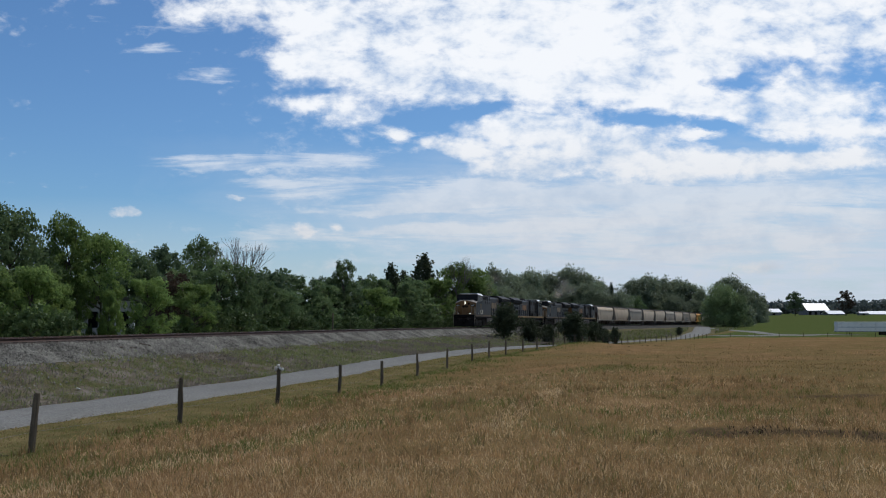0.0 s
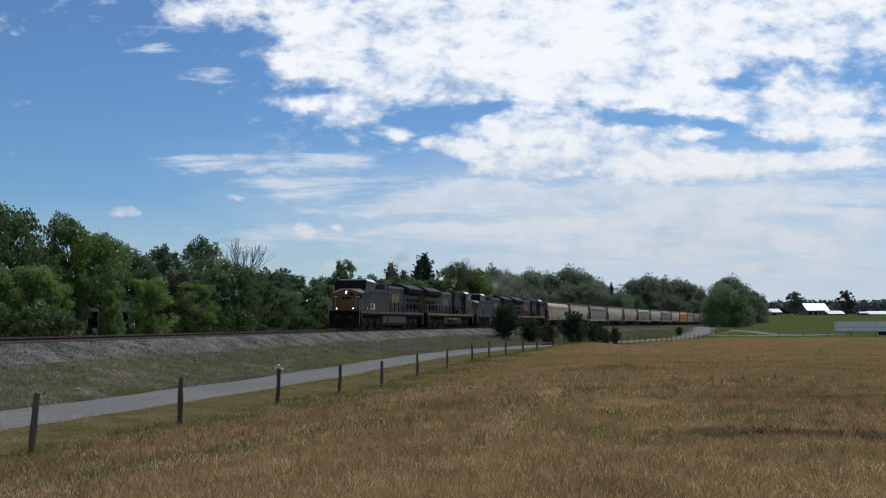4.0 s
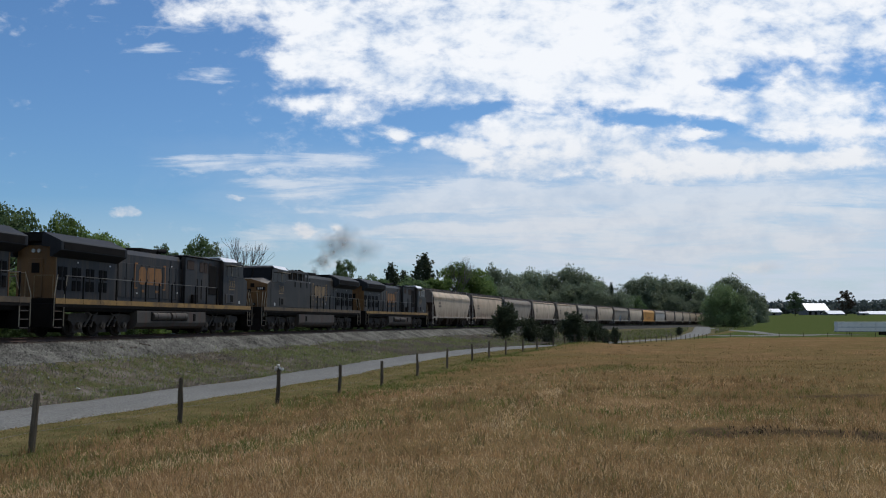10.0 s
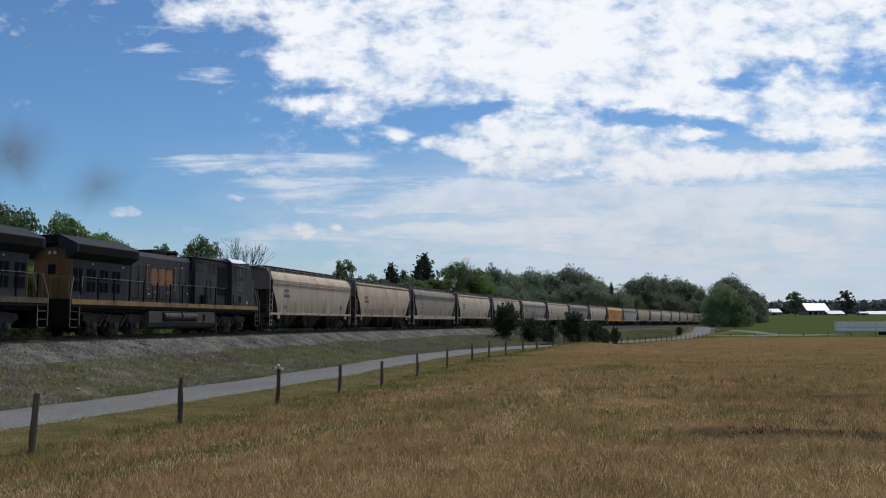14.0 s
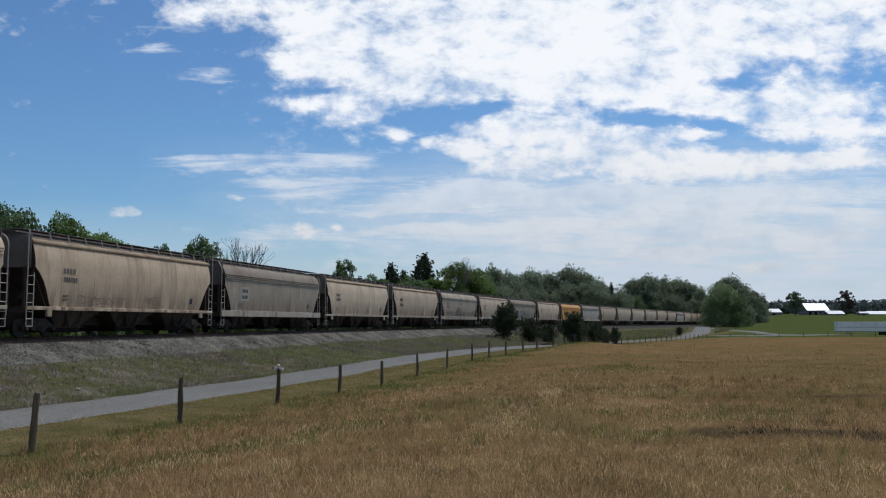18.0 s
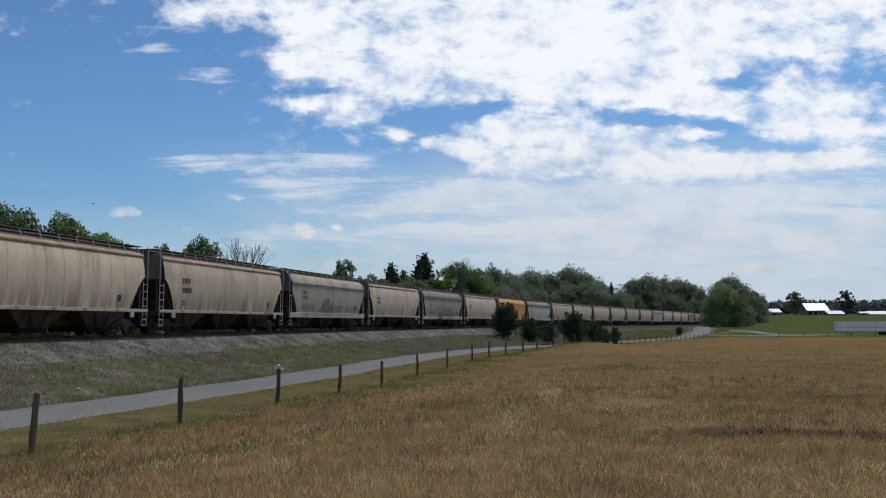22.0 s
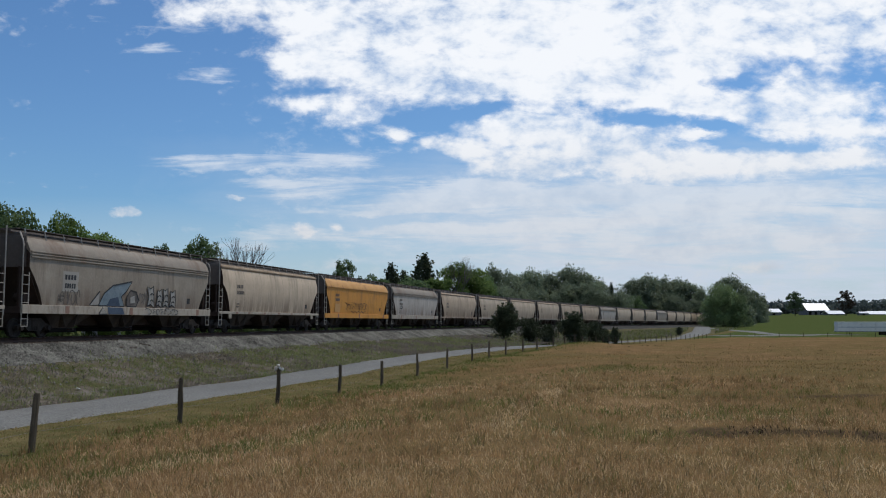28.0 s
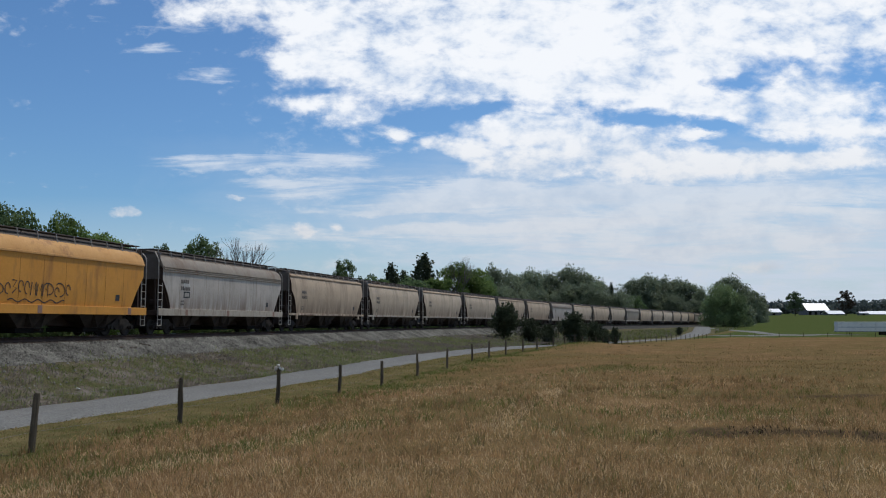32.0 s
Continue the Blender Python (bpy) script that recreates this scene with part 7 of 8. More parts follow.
barn(232.0, 631, 7.5, 10, 2.4, 2.2, 3, "small farm shed with white metal roof")
barn(267.0, 647, 15.5, 16, 3.5, 4.8, 0, "tall barn with white metal roof in the fields")
barn(268.0, 617, 11.0, 11, 1.3, 2.0, 0, "low farm building with white roof beside a barn")
barn(280.0, 600, 4.5, 6, 1.9, 0.8, -3, "small grey farm shed in the distance")
barn(313.0, 647, 16.0, 10, 1.0, 2.0, 0, "long low poultry house with white roof")


def house():
    h = tagged(new("house"), "white sided house half hidden behind trees", "house")
    x, y = -24.5, 66.0
    h.matrix_basis = pose(x, y, gz(x, y) - 0.2, 0, 0, 18)
    bm = prism(bmesh.new(), [(-1.75, 0), (1.75, 0), (1.75, 4.0), (-1.75, 4.0)], -2.0, 2.0)
    part("wall", bm, M_SIDING, h)
    part("roof", prism(bmesh.new(), [(-2.05, 3.9), (2.05, 3.9), (0, 4.5)], -2.3, 2.3), M_SHINGLE, h)
    for q in (-1.0, 1.05):
        w = part("window", box(bmesh.new(), q - 0.4, q + 0.4, -2.06, -2.0, 1.9, 3.2), M_SIDING, h)
        part("pane", box(bmesh.new(), q - 0.32, q + 0.32, -2.08, -2.055, 1.98, 3.12), M_WINDOW, w)
    part("door", box(bmesh.new(), -0.45, 0.45, -2.06, -2.0, 0.2, 2.1), M_BARNWALL, h)


house()


def trailer():
    M_TR = material("trailer_white", [(0.60, 0.59, 0.56), (0.72, 0.71, 0.68)], 0.4, 0.5, 0, 0.02, 8, spots=((0.34, 0.35, 0.36), 0.3, 0.6))
    M_TB = material("trailer_stripe", [(0.16, 0.20, 0.28), (0.22, 0.26, 0.33)], 1.0, 0.5, 0, 0.0, 8)
    t = tagged(new("semi_trailer"), "parked white box semi-trailer with blue stripe in the field", "trailer")
    x, y = 124.0, 265.0
    t.matrix_basis = pose(x, y, gz(x, y), 0, 0, -2)
    part("box_body", box(bmesh.new(), -8.1, 8.1, -1.3, 1.3, 1.05, 3.85, 0.06), M_TR, t)
    part("stripe", box(bmesh.new(), -8.0, 8.0, -1.312, -1.301, 2.25, 2.42), M_TB, t)
    part("bottom_rail", box(bmesh.new(), -8.1, 8.1, -1.33, 1.33, 0.98, 1.10), M_BARNWALL, t)
    part("top_rail", box(bmesh.new(), -8.12, 8.12, -1.33, 1.33, 3.80, 3.90), M_WHITE, t)
    for q in (-1.0, 1.0):
        part("landing_leg", box(bmesh.new(), -4.6, -4.45, q - 0.08, q + 0.08, 0.0, 1.0), M_BLACK, t)
    for px in (5.2, 6.5):
        for q in (-1.05, 1.05):
            w = part("wheel", rod(bmesh.new(), (px, q - 0.15, 0.5), (px, q + 0.15, 0.5), 0.5, 18), M_BLACK, t)
            part("rim", rod(bmesh.new(), (px, q - 0.17, 0.5), (px, q + 0.17, 0.5), 0.26, 12), M_TRUCK, w)
    for k in range(14):
        px = -7.4 + k * 1.14
        part("side_post", box(bmesh.new(), px - 0.03, px + 0.03, -1.325, -1.30, 1.1, 3.8), M_TR, t)


trailer()


# ---------------------------------------------------------------- grass
def blades(name, x, y, h, w, mat, label, seed, lean=0.45, foot=None):
    rng = np.random.RandomState(seed)
    n = len(x)
    z = (ground_z(x, y) if foot is None else foot) - 0.02
    a = rng.rand(n) * 2 * math.pi
    bx, by = np.cos(a) * w, np.sin(a) * w
    l = rng.normal(size=(n, 2)) * lean * h[:, None]
    base = np.stack([x, y, z], 1)
    o = np.stack([bx, by, np.zeros(n)], 1)
    tip = base + np.stack([l[:, 0], l[:, 1], h], 1)
    mid = base + np.stack([l[:, 0] * 0.3, l[:, 1] * 0.3, h * 0.6], 1)
    v = np.stack([base - o, base + o, mid + o * 0.7, tip, mid - o * 0.7], 1).reshape(-1, 3)
    i = 5 * np.arange(n)
    f = np.concatenate([np.stack([i, i + 1, i + 2], 1), np.stack([i, i + 2, i + 4], 1), np.stack([i + 4, i + 2, i + 3], 1)])
    tagged(new(name, arrays(name, v, f, mat)), label, "grass", kind="stuff")


def scatter(seed, n, r0, r1, half, fn):
    rng = np.random.RandomState(seed)
    r = r0 * (r1 / r0) ** rng.rand(n)
    a = np.radians(rng.uniform(-half, half, n))
    x, y = r * np.sin(a), r * np.cos(a)
    s, d = along(x, y)
    keep = fn(x, y, s, d, rng)
    return x[keep], y[keep], r[keep], rng


def make_grass():
    def open_field(x, y, s, d):
        return (d > fence_off(s) - 0.3) & (y < FIELD_END)

    def thin(x, y, bare=0.12):
        return np.clip(1.2 - 2.4 * spots_at(x, y, BARE) * (0.3 + 1.4 * vnoise(x, y, 0.5, 77)), bare, 1.0)

    x, y, r, rng = scatter(1, 250000, 5.0, 110.0, 38, lambda x, y, s, d, g: open_field(x, y, s, d) & (g.rand(len(x)) < 1.0 - 0.8 * smooth01((np.hypot(x, y) - 35.0) / 45.0)) & (g.rand(len(x)) < np.clip(2.2 * clumpy(x, y, 20) - 0.35, 0.12, 1.0) * thin(x, y) * (1 - 0.6 * np.minimum(1, spots_at(x, y, LUSH)))))
    n = len(x)
    h = rng.uniform(0.04, 0.15, n) * (0.35 + 1.0 * clumpy(x, y, 30))
    far = rng.rand(n) < smooth01((r - 10) / 16) * np.clip(3.0 * vnoise(x, y, 6.0, 35) - 0.55, 0.15, 0.95)
    s, d = along(x, y)
    edge = smooth01((fence_off(s) + 3.0 - d) / 2.6)
    far = far | (rng.rand(n) < 0.9 * edge)
    h = h * (1 - 0.35 * edge)
    blades("dry_grass", x[~far], y[~far], h[~far], 0.0012 + 0.00026 * r[~far], M_STRAW, "tufts of dry straw-coloured pasture grass", 2, 0.5)
    blades("olive_grass", x[far], y[far], h[far], 0.0012 + 0.00026 * r[far], M_OLIVE, "half-dry olive brown pasture grass", 9)
    x, y, r, rng = scatter(5, 52000, 5.0, 38.0, 38, lambda x, y, s, d, g: open_field(x, y, s, d) & (g.rand(len(x)) < np.clip(3.2 * clumpy(x, y, 40) - 1.1, 0.0, 1.0) * thin(x, y, 0.0)))
    n = len(x)
    blades("pale_straw", x, y, rng.uniform(0.04, 0.13, n), 0.0010 + 0.00022 * r, M_PALE, "pale bent straw standing in the dry pasture", 6, 0.5)
    # greener strip along the fence
    rng = np.random.RandomState(26)
    n = 16000
    s = -24 + 95 * rng.rand(n) ** 1.4
    d = fence_off(s) - 0.4 + np.abs(rng.normal(size=n)) * 1.5
    x, y, _, _ = line(s, d)
    q = (rng.rand(n) < np.clip(3.0 * clumpy(x, y, 66) - 0.85, 0.04, 1.0)) & (np.hypot(x, y) > 5)
    blades("fence_weeds", x[q], y[q], rng.uniform(0.04, 0.17, n)[q], 0.003 + 0.0003 * np.hypot(x, y)[q], M_LUSH, "dark green weeds along the fence posts", 27, 0.7)
    # green weeds where the ground stays moist
    rng = np.random.RandomState(23)
    cx, cy, sx, sy = np.repeat(np.array(LUSH), 800, axis=0).T
    n = len(cx)
    x, y = cx + sx * 0.75 * rng.normal(size=n), cy + sy * 0.75 * rng.normal(size=n)
    s, d = along(x, y)
    q = open_field(x, y, s, d) & (rng.rand(n) < np.clip(3.2 * clumpy(x, y, 64) - 1.0, 0.03, 1.0))
    blades("moist_weeds", x[q], y[q], rng.uniform(0.04, 0.18, n)[q], 0.003 + 0.0003 * y[q], M_LUSH, "patches of fresh green weeds in the dry pasture", 24, 0.7)
    # bleached stalks lying criss-cross close by
    x, y, r, rng = scatter(21, 22000, 4.6, 22.0, 34, lambda x, y, s, d, g: open_field(x, y, s, d) & (g.rand(len(x)) < np.clip(2.6 * clumpy(x, y, 42) - 0.7, 0.05, 1.0) * thin(x, y, 0.0)))
    blades("lying_straw", x, y, rng.uniform(0.04, 0.11, len(x)), 0.0011 + 0.00024 * r, M_PALE, "bleached straw lying criss-cross in the pasture", 22, 0.9)
    # taller tufts, many blades from one foot
    x, y, r, rng = scatter(11, 5200, 5.0, 34.0, 36, lambda x, y, s, d, g: open_field(x, y, s, d) & (g.rand(len(x)) < np.clip(3.0 * clumpy(x, y, 45) - 0.9, 0.05, 1.0) * thin(x, y, 0.0)))
    x, y, r = np.repeat(x, 13), np.repeat(y, 13), np.repeat(r, 13)
    n = len(x)
    x, y = x + rng.normal(size=n) * 0.05, y + rng.normal(size=n) * 0.05
    h = rng.uniform(0.10, 0.30, n) * np.repeat(rng.uniform(0.5, 1.15, n // 13), 13)
    pick = np.repeat(rng.rand(n // 13), 13)
    for name, lo, hi, mat, label in (("straw_tufts", 0.0, 0.55, M_STRAW, "standing tufts of dry brown straw"), ("olive_tufts", 0.55, 0.88, M_OLIVE, "standing tufts of half-dry olive grass"), ("weed_tufts", 0.88, 1.01, M_WEED, "small green weeds among the dry grass")):
        q = (pick >= lo) & (pick < hi)
        blades(name, x[q], y[q], h[q], 0.0012 + 0.00024 * r[q], mat, label, 12, 0.38)
    # weeds along the bank and the lane's verges
    rng = np.random.RandomState(7)
    n = 84000
    s = -22 + 150 * rng.rand(n) ** 1.5
    d = 2.8 + (fence_off(s) - 6.5 - 2.8) * rng.rand(n)
    x, y, _, _ = line(s, d)
    r = np.hypot(x, y)
    foot = np.maximum(ground_z(x, y), np.interp(s, SS, ZZ) + np.interp(d, [2.1, 2.9, 3.7, 4.6, 5.3], [-0.28, -0.62, -0.98, -1.38, -1.85]))
    g = clumpy(x, y, 70) + 0.12 * rng.normal(size=n) - 0.05 * (d < 4.6)
    keep = (rng.rand(n) < 0.45 + 0.9 * (clumpy(x, y, 90) - 0.3)) & (rng.rand(n) < (d - 2.7 - 1.3 * vnoise(x, y, 3.0, 33)) / 0.9)
    h = rng.uniform(0.06, 0.26, n) * (0.4 + clumpy(x, y, 60))
    for name, q, mat, label in (("bank_weeds", g <= 0.515, M_BANK, "dull purplish-brown weeds on the railway bank"), ("bank_grass", g > 0.515, M_BANKG, "green grass clumps on the railway bank")):
        q = q & keep
        blades(name, x[q], y[q], h[q], 0.003 + 0.00042 * r[q], mat, label, 8, 0.95, foot[q])
    n = 34000
    s = -24 + 150 * rng.rand(n) ** 1.6
    d = fence_off(s) - 3.35 + 4.2 * rng.rand(n) ** 1.2
    edge = rng.rand(n) < 0.16
    d = np.where(edge, fence_off(s) - 4.95 + np.where(rng.rand(n) < 0.5, 1, -1) * (1.66 + 0.22 * rng.normal(size=n)), d)
    x, y, _, _ = line(s, d)
    r = np.hypot(x, y)
    olive = rng.rand(n) < 0.25 + 0.5 * clumpy(x, y, 52)
    h = rng.uniform(0.02, 0.08, n)
    for name, q, mat, label in (("verge_grass", ~olive, M_WEED, "short green verge grass beside the lane"), ("verge_straw", olive, M_OLIVE, "short yellowed verge grass beside the lane")):
        blades(name, x[q], y[q], h[q], 0.003 + 0.00040 * r[q], mat, label, 14, 0.7)
    n = 30000
    s = 75 + 250 * rng.rand(n)
    d = 6.0 + np.maximum(fence_off(s) - 7.0 - 6.0, 1.0) * rng.rand(n) ** 0.7
    x, y, _, _ = line(s, d)
    px, py = np.array(lane).T
    gap = np.min(np.hypot(x[:, None] - np.interp(np.arange(0, len(px) - 1, 0.1), np.arange(len(px)), px), y[:, None] - np.interp(np.arange(0, len(px) - 1, 0.1), np.arange(len(px)), py)), axis=1)
    keep = (rng.rand(n) < np.clip(2.6 * clumpy(x, y, 61) - 0.75, 0.03, 1)) & (gap > np.interp(s, [75, 180, 230], [2.4, 3.0, 4.2]))
    h = rng.uniform(0.2, 0.85, n) * np.interp(s, [75, 170], [0.35, 1.0]) * np.interp(d, [6, 11], [0.45, 1.0])
    w = np.interp(s, [75, 200], [0.03, 0.07])
    kind = vnoise(x, y, 3.5, 83) + 0.25 * rng.normal(size=n)
    for name, q, mat, label in (("tall_weeds", kind < 0.5, M_BANKG, "tall green weeds on the far railway bank"), ("tall_straw", (kind >= 0.5) & (kind < 0.72), M_BANK, "tall dry tan weeds on the far railway bank"), ("rank_weeds", kind >= 0.72, M_LUSH, "dark rank weeds on the far railway bank")):
        q = q & keep
        blades(name, x[q], y[q], h[q], w[q], mat, label, 18, 0.4)
    # dark weeds dotted over the pasture, painting the shadow gaps between the grass
    x, y, r, rng = scatter(15, 750, 9.0, 130.0, 36, lambda x, y, s, d, g: open_field(x, y, s, d) & (g.rand(len(x)) < np.clip(2.4 * clumpy(x, y, 95) - 0.5, 0.05, 1.0)))
    m = len(x)
    x, y, r = np.repeat(x, 12), np.repeat(y, 12), np.repeat(r, 12)
    n = len(x)
    wide = np.repeat(rng.uniform(0.05, 0.26, m), 12)
    x, y = x + rng.normal(size=n) * wide * 1.6, y + rng.normal(size=n) * wide
    blades("dark_weeds", x, y, rng.uniform(0.04, 0.15, n), 0.003 + 0.0003 * r, M_SHADEWEED, "dark olive-brown weeds dotted over the pasture", 16, 0.6)
    rng = np.random.RandomState(61)
    cx, cy, sx, sy = np.repeat(np.array(BARE[:7]), 60, axis=0).T
    n = len(cx)
    x, y = cx + sx * 0.95 * rng.normal(size=n), cy + sy * 0.9 * rng.normal(size=n)
    q = rng.rand(n) < np.clip(4.0 * vnoise(x, y, 0.5, 63) - 1.8, 0.0, 1.0)
    blades("dead_stubble", x[q], y[q], rng.uniform(0.02, 0.10, n)[q], 0.006 + 0.0004 * y[q], M_STUB, "dark rotted stubble on bare soil", 62, 0.9)
    # faint pale wheel line across the pasture
    k = rng.rand(7000) ** 1.1
    y = 11.5 + 32.0 * k
    x = np.interp(y, [12.5, 19.9, 38.5], [0.25, 1.9, 6.0]) + rng.normal(size=7000) * 0.22
    q = rng.rand(7000) < np.clip(2.2 * clumpy(x, y, 99) - 0.75, 0.02, 0.6) * (1 - k)
    blades("wheel_line_straw", x[q], y[q], rng.uniform(0.03, 0.12, 7000)[q], 0.0012 + 0.00026 * y[q], M_PALE, "flattened pale straw along an old wheel line", 17, 1.0)
    x, y, r, rng = scatter(3, 60000, 6.0, 130.0, 40, lambda x, y, s, d, g: (d > fence_off(s) - 0.3) & (y < FIELD_END) & (g.rand(len(x)) < 0.04 + 0.9 * np.minimum(1, spots_at(x, y, LUSH)) + 0.5 * (clumpy(x, y, 60) > 0.66)))
    n = len(x)
    blades("green_grass", x, y, rng.uniform(0.03, 0.13, n) * (0.5 + clumpy(x, y, 80)), 0.002 + 0.00036 * r, M_WEED, "green weeds coming up in the dry pasture", 4, 0.6)


make_grass()


# ---------------------------------------------------------------- paint marks on the hopper cars (camera's side)
def side_y(kind, z):
    """Half width of a car's side at height z."""
    if kind == "round":
        return float(np.interp(z, [1.30, 1.7, 2.3, 2.9, 3.4, 3.8, 4.02], [1.47, 1.53, 1.585, 1.60, 1.575, 1.50, 1.42]))
    return float(np.interp(z, [1.04, 1.42, 1.421, 1.8, 2.4, 3.0, 3.40], [1.60, 1.60, 1.515, 1.55, 1.575, 1.585, 1.585]))


def ribbon(bm, kind, pts, width, lift=0.012):
    """A painted stroke through the points (x, z) on a car side."""
    rows = []
    for i, (x, z) in enumerate(pts):
        x0, z0 = pts[max(0, i - 1)]
        x1, z1 = pts[min(len(pts) - 1, i + 1)]
        tx, tz = x1 - x0, z1 - z0
        ln = math.hypot(tx, tz) or 1.0
        nx, nz = -tz / ln * width / 2, tx / ln * width / 2
        rows.append([bm.verts.new((x + e * nx, side_y(kind, z + e * nz) + lift, z + e * nz)) for e in (-1, 1)])
    for p, q in zip(rows, rows[1:]):
        bm.faces.new((p[0], p[1], q[1], q[0]))


def stencil(car, kind, x, z, rows, mat, tall=0.22, box_mat=None):
    """Rows of short bars where small lettering stands."""
    for r, (count, w) in enumerate(rows):
        zz = z - r * tall * 1.75
        for k in range(count):
            xx = x - k * w * 1.35
            bm = bmesh.new()
            ribbon(bm, kind, [(xx, zz), (xx, zz + tall)], w)
            part("lettering_bar", bm, mat, car)


def blot(car, kind, x, z, w, h, mat, seed):
    rng = np.random.RandomState(seed)
    bm = bmesh.new()
    n = max(4, int(w / 0.10))
    cols = []
    for k in range(n + 1):
        xx = x - w / 2 + w * k / n
        hh = h * (0.35 + 0.65 * rng.rand()) * (1 - 0.6 * abs(2 * k / n - 1) ** 2)
        cols.append([bm.verts.new((xx, side_y(kind, z + hh * q) + 0.010, z + hh * q)) for q in (0.0, 0.25, 0.5, 0.75, 1.0)])
    for p, q in zip(cols, cols[1:]):
        for j in range(4):
            bm.faces.new((p[j], p[j + 1], q[j + 1], q[j]))
    part("paint_patch", bm, mat, car, "painted-over dark patch")


def slab(car, kind, outline, mat, edge=None, lift=0.028):
    """A filled painted shape on a car side, with an outline stroke if edge is given."""
    bm = bmesh.new()
    bm.faces.new([bm.verts.new((x, side_y(kind, z) + lift, z)) for x, z in outline])
    part("paint_shape", bm, mat, car)
    if edge:
        bm = bmesh.new()
        ribbon(bm, kind, list(outline) + [outline[0], outline[1]], 0.07, lift + 0.010)
        part("paint_outline", bm, edge, car)


def tags(car, kind, x0, x1, z0, z1, n, width, mat, seed):
    """Thin hurried strokes: hooks, bars and zigzags side by side."""
    rng = np.random.RandomState(seed)
    step = (x1 - x0) / n
    for k in range(n):
        x, h = x0 + step * k, (z1 - z0) * rng.uniform(0.6, 1.0)
        z = z0 + (z1 - z0 - h) * rng.rand()
        shape = rng.randint(4)
        if shape == 0:
            pts = [(x + step * 0.8 * math.sin(q * 0.55), z + h * (0.5 - 0.5 * math.cos(q * 0.5))) for q in range(9)]
        elif shape == 1:
            pts = [(x, z), (x + step * 0.1, z + h), (x + step * 0.5, z + h * 0.4), (x + step * 0.8, z + h), (x + step * 0.85, z)]
        elif shape == 2:
            pts = [(x + step * (0.4 + 0.4 * math.cos(q * 0.7)), z + h * (0.5 + 0.5 * math.sin(q * 0.7))) for q in range(8)]
        else:
            pts = [(x, z + h), (x + step * 0.7, z + h * 0.95), (x + step * 0.2, z + h * 0.5), (x + step * 0.75, z + h * 0.4), (x + step * 0.1, z)]
        bm = bmesh.new()
        ribbon(bm, kind, pts, width)
        part("spray_paint", bm, mat, car)


M_PALEORANGE = material("bleached_orange", [(0.52, 0.28, 0.10), (0.62, 0.36, 0.15)], 2.0, 0.7, 0, 0.0, 20)
M_PURPLE = material("faded_purple", [(0.10, 0.082, 0.085), (0.17, 0.145, 0.145)], 2.0, 0.8, 0, 0.0, 20)
M_GRAF = material("dirty_white_spray", [(0.27, 0.25, 0.215), (0.42, 0.395, 0.345)], 3.0, 0.7, 0, 0.0, 20)
M_NAVY = material("spray_navy", [(0.045, 0.065, 0.10), (0.08, 0.11, 0.15)], 2.0, 0.7, 0, 0.0, 20)
M_PINK = material("faded_red_spray", [(0.23, 0.13, 0.10), (0.33, 0.21, 0.165)], 2.0, 0.8, 0, 0.0, 20)
M_DULL = material("faded_black", [(0.085, 0.074, 0.066), (0.20, 0.175, 0.15)], 2.0, 0.8, 0, 0.0, 20)
M_PATCH = material("patch_white", [(0.32, 0.295, 0.25), (0.40, 0.372, 0.32)], 2.0, 0.7, 0, 0.0, 20)
M_PRIMER = material("rust_primer", [(0.13, 0.075, 0.055), (0.20, 0.12, 0.09)], 2.0, 0.8, 0, 0.0, 20)
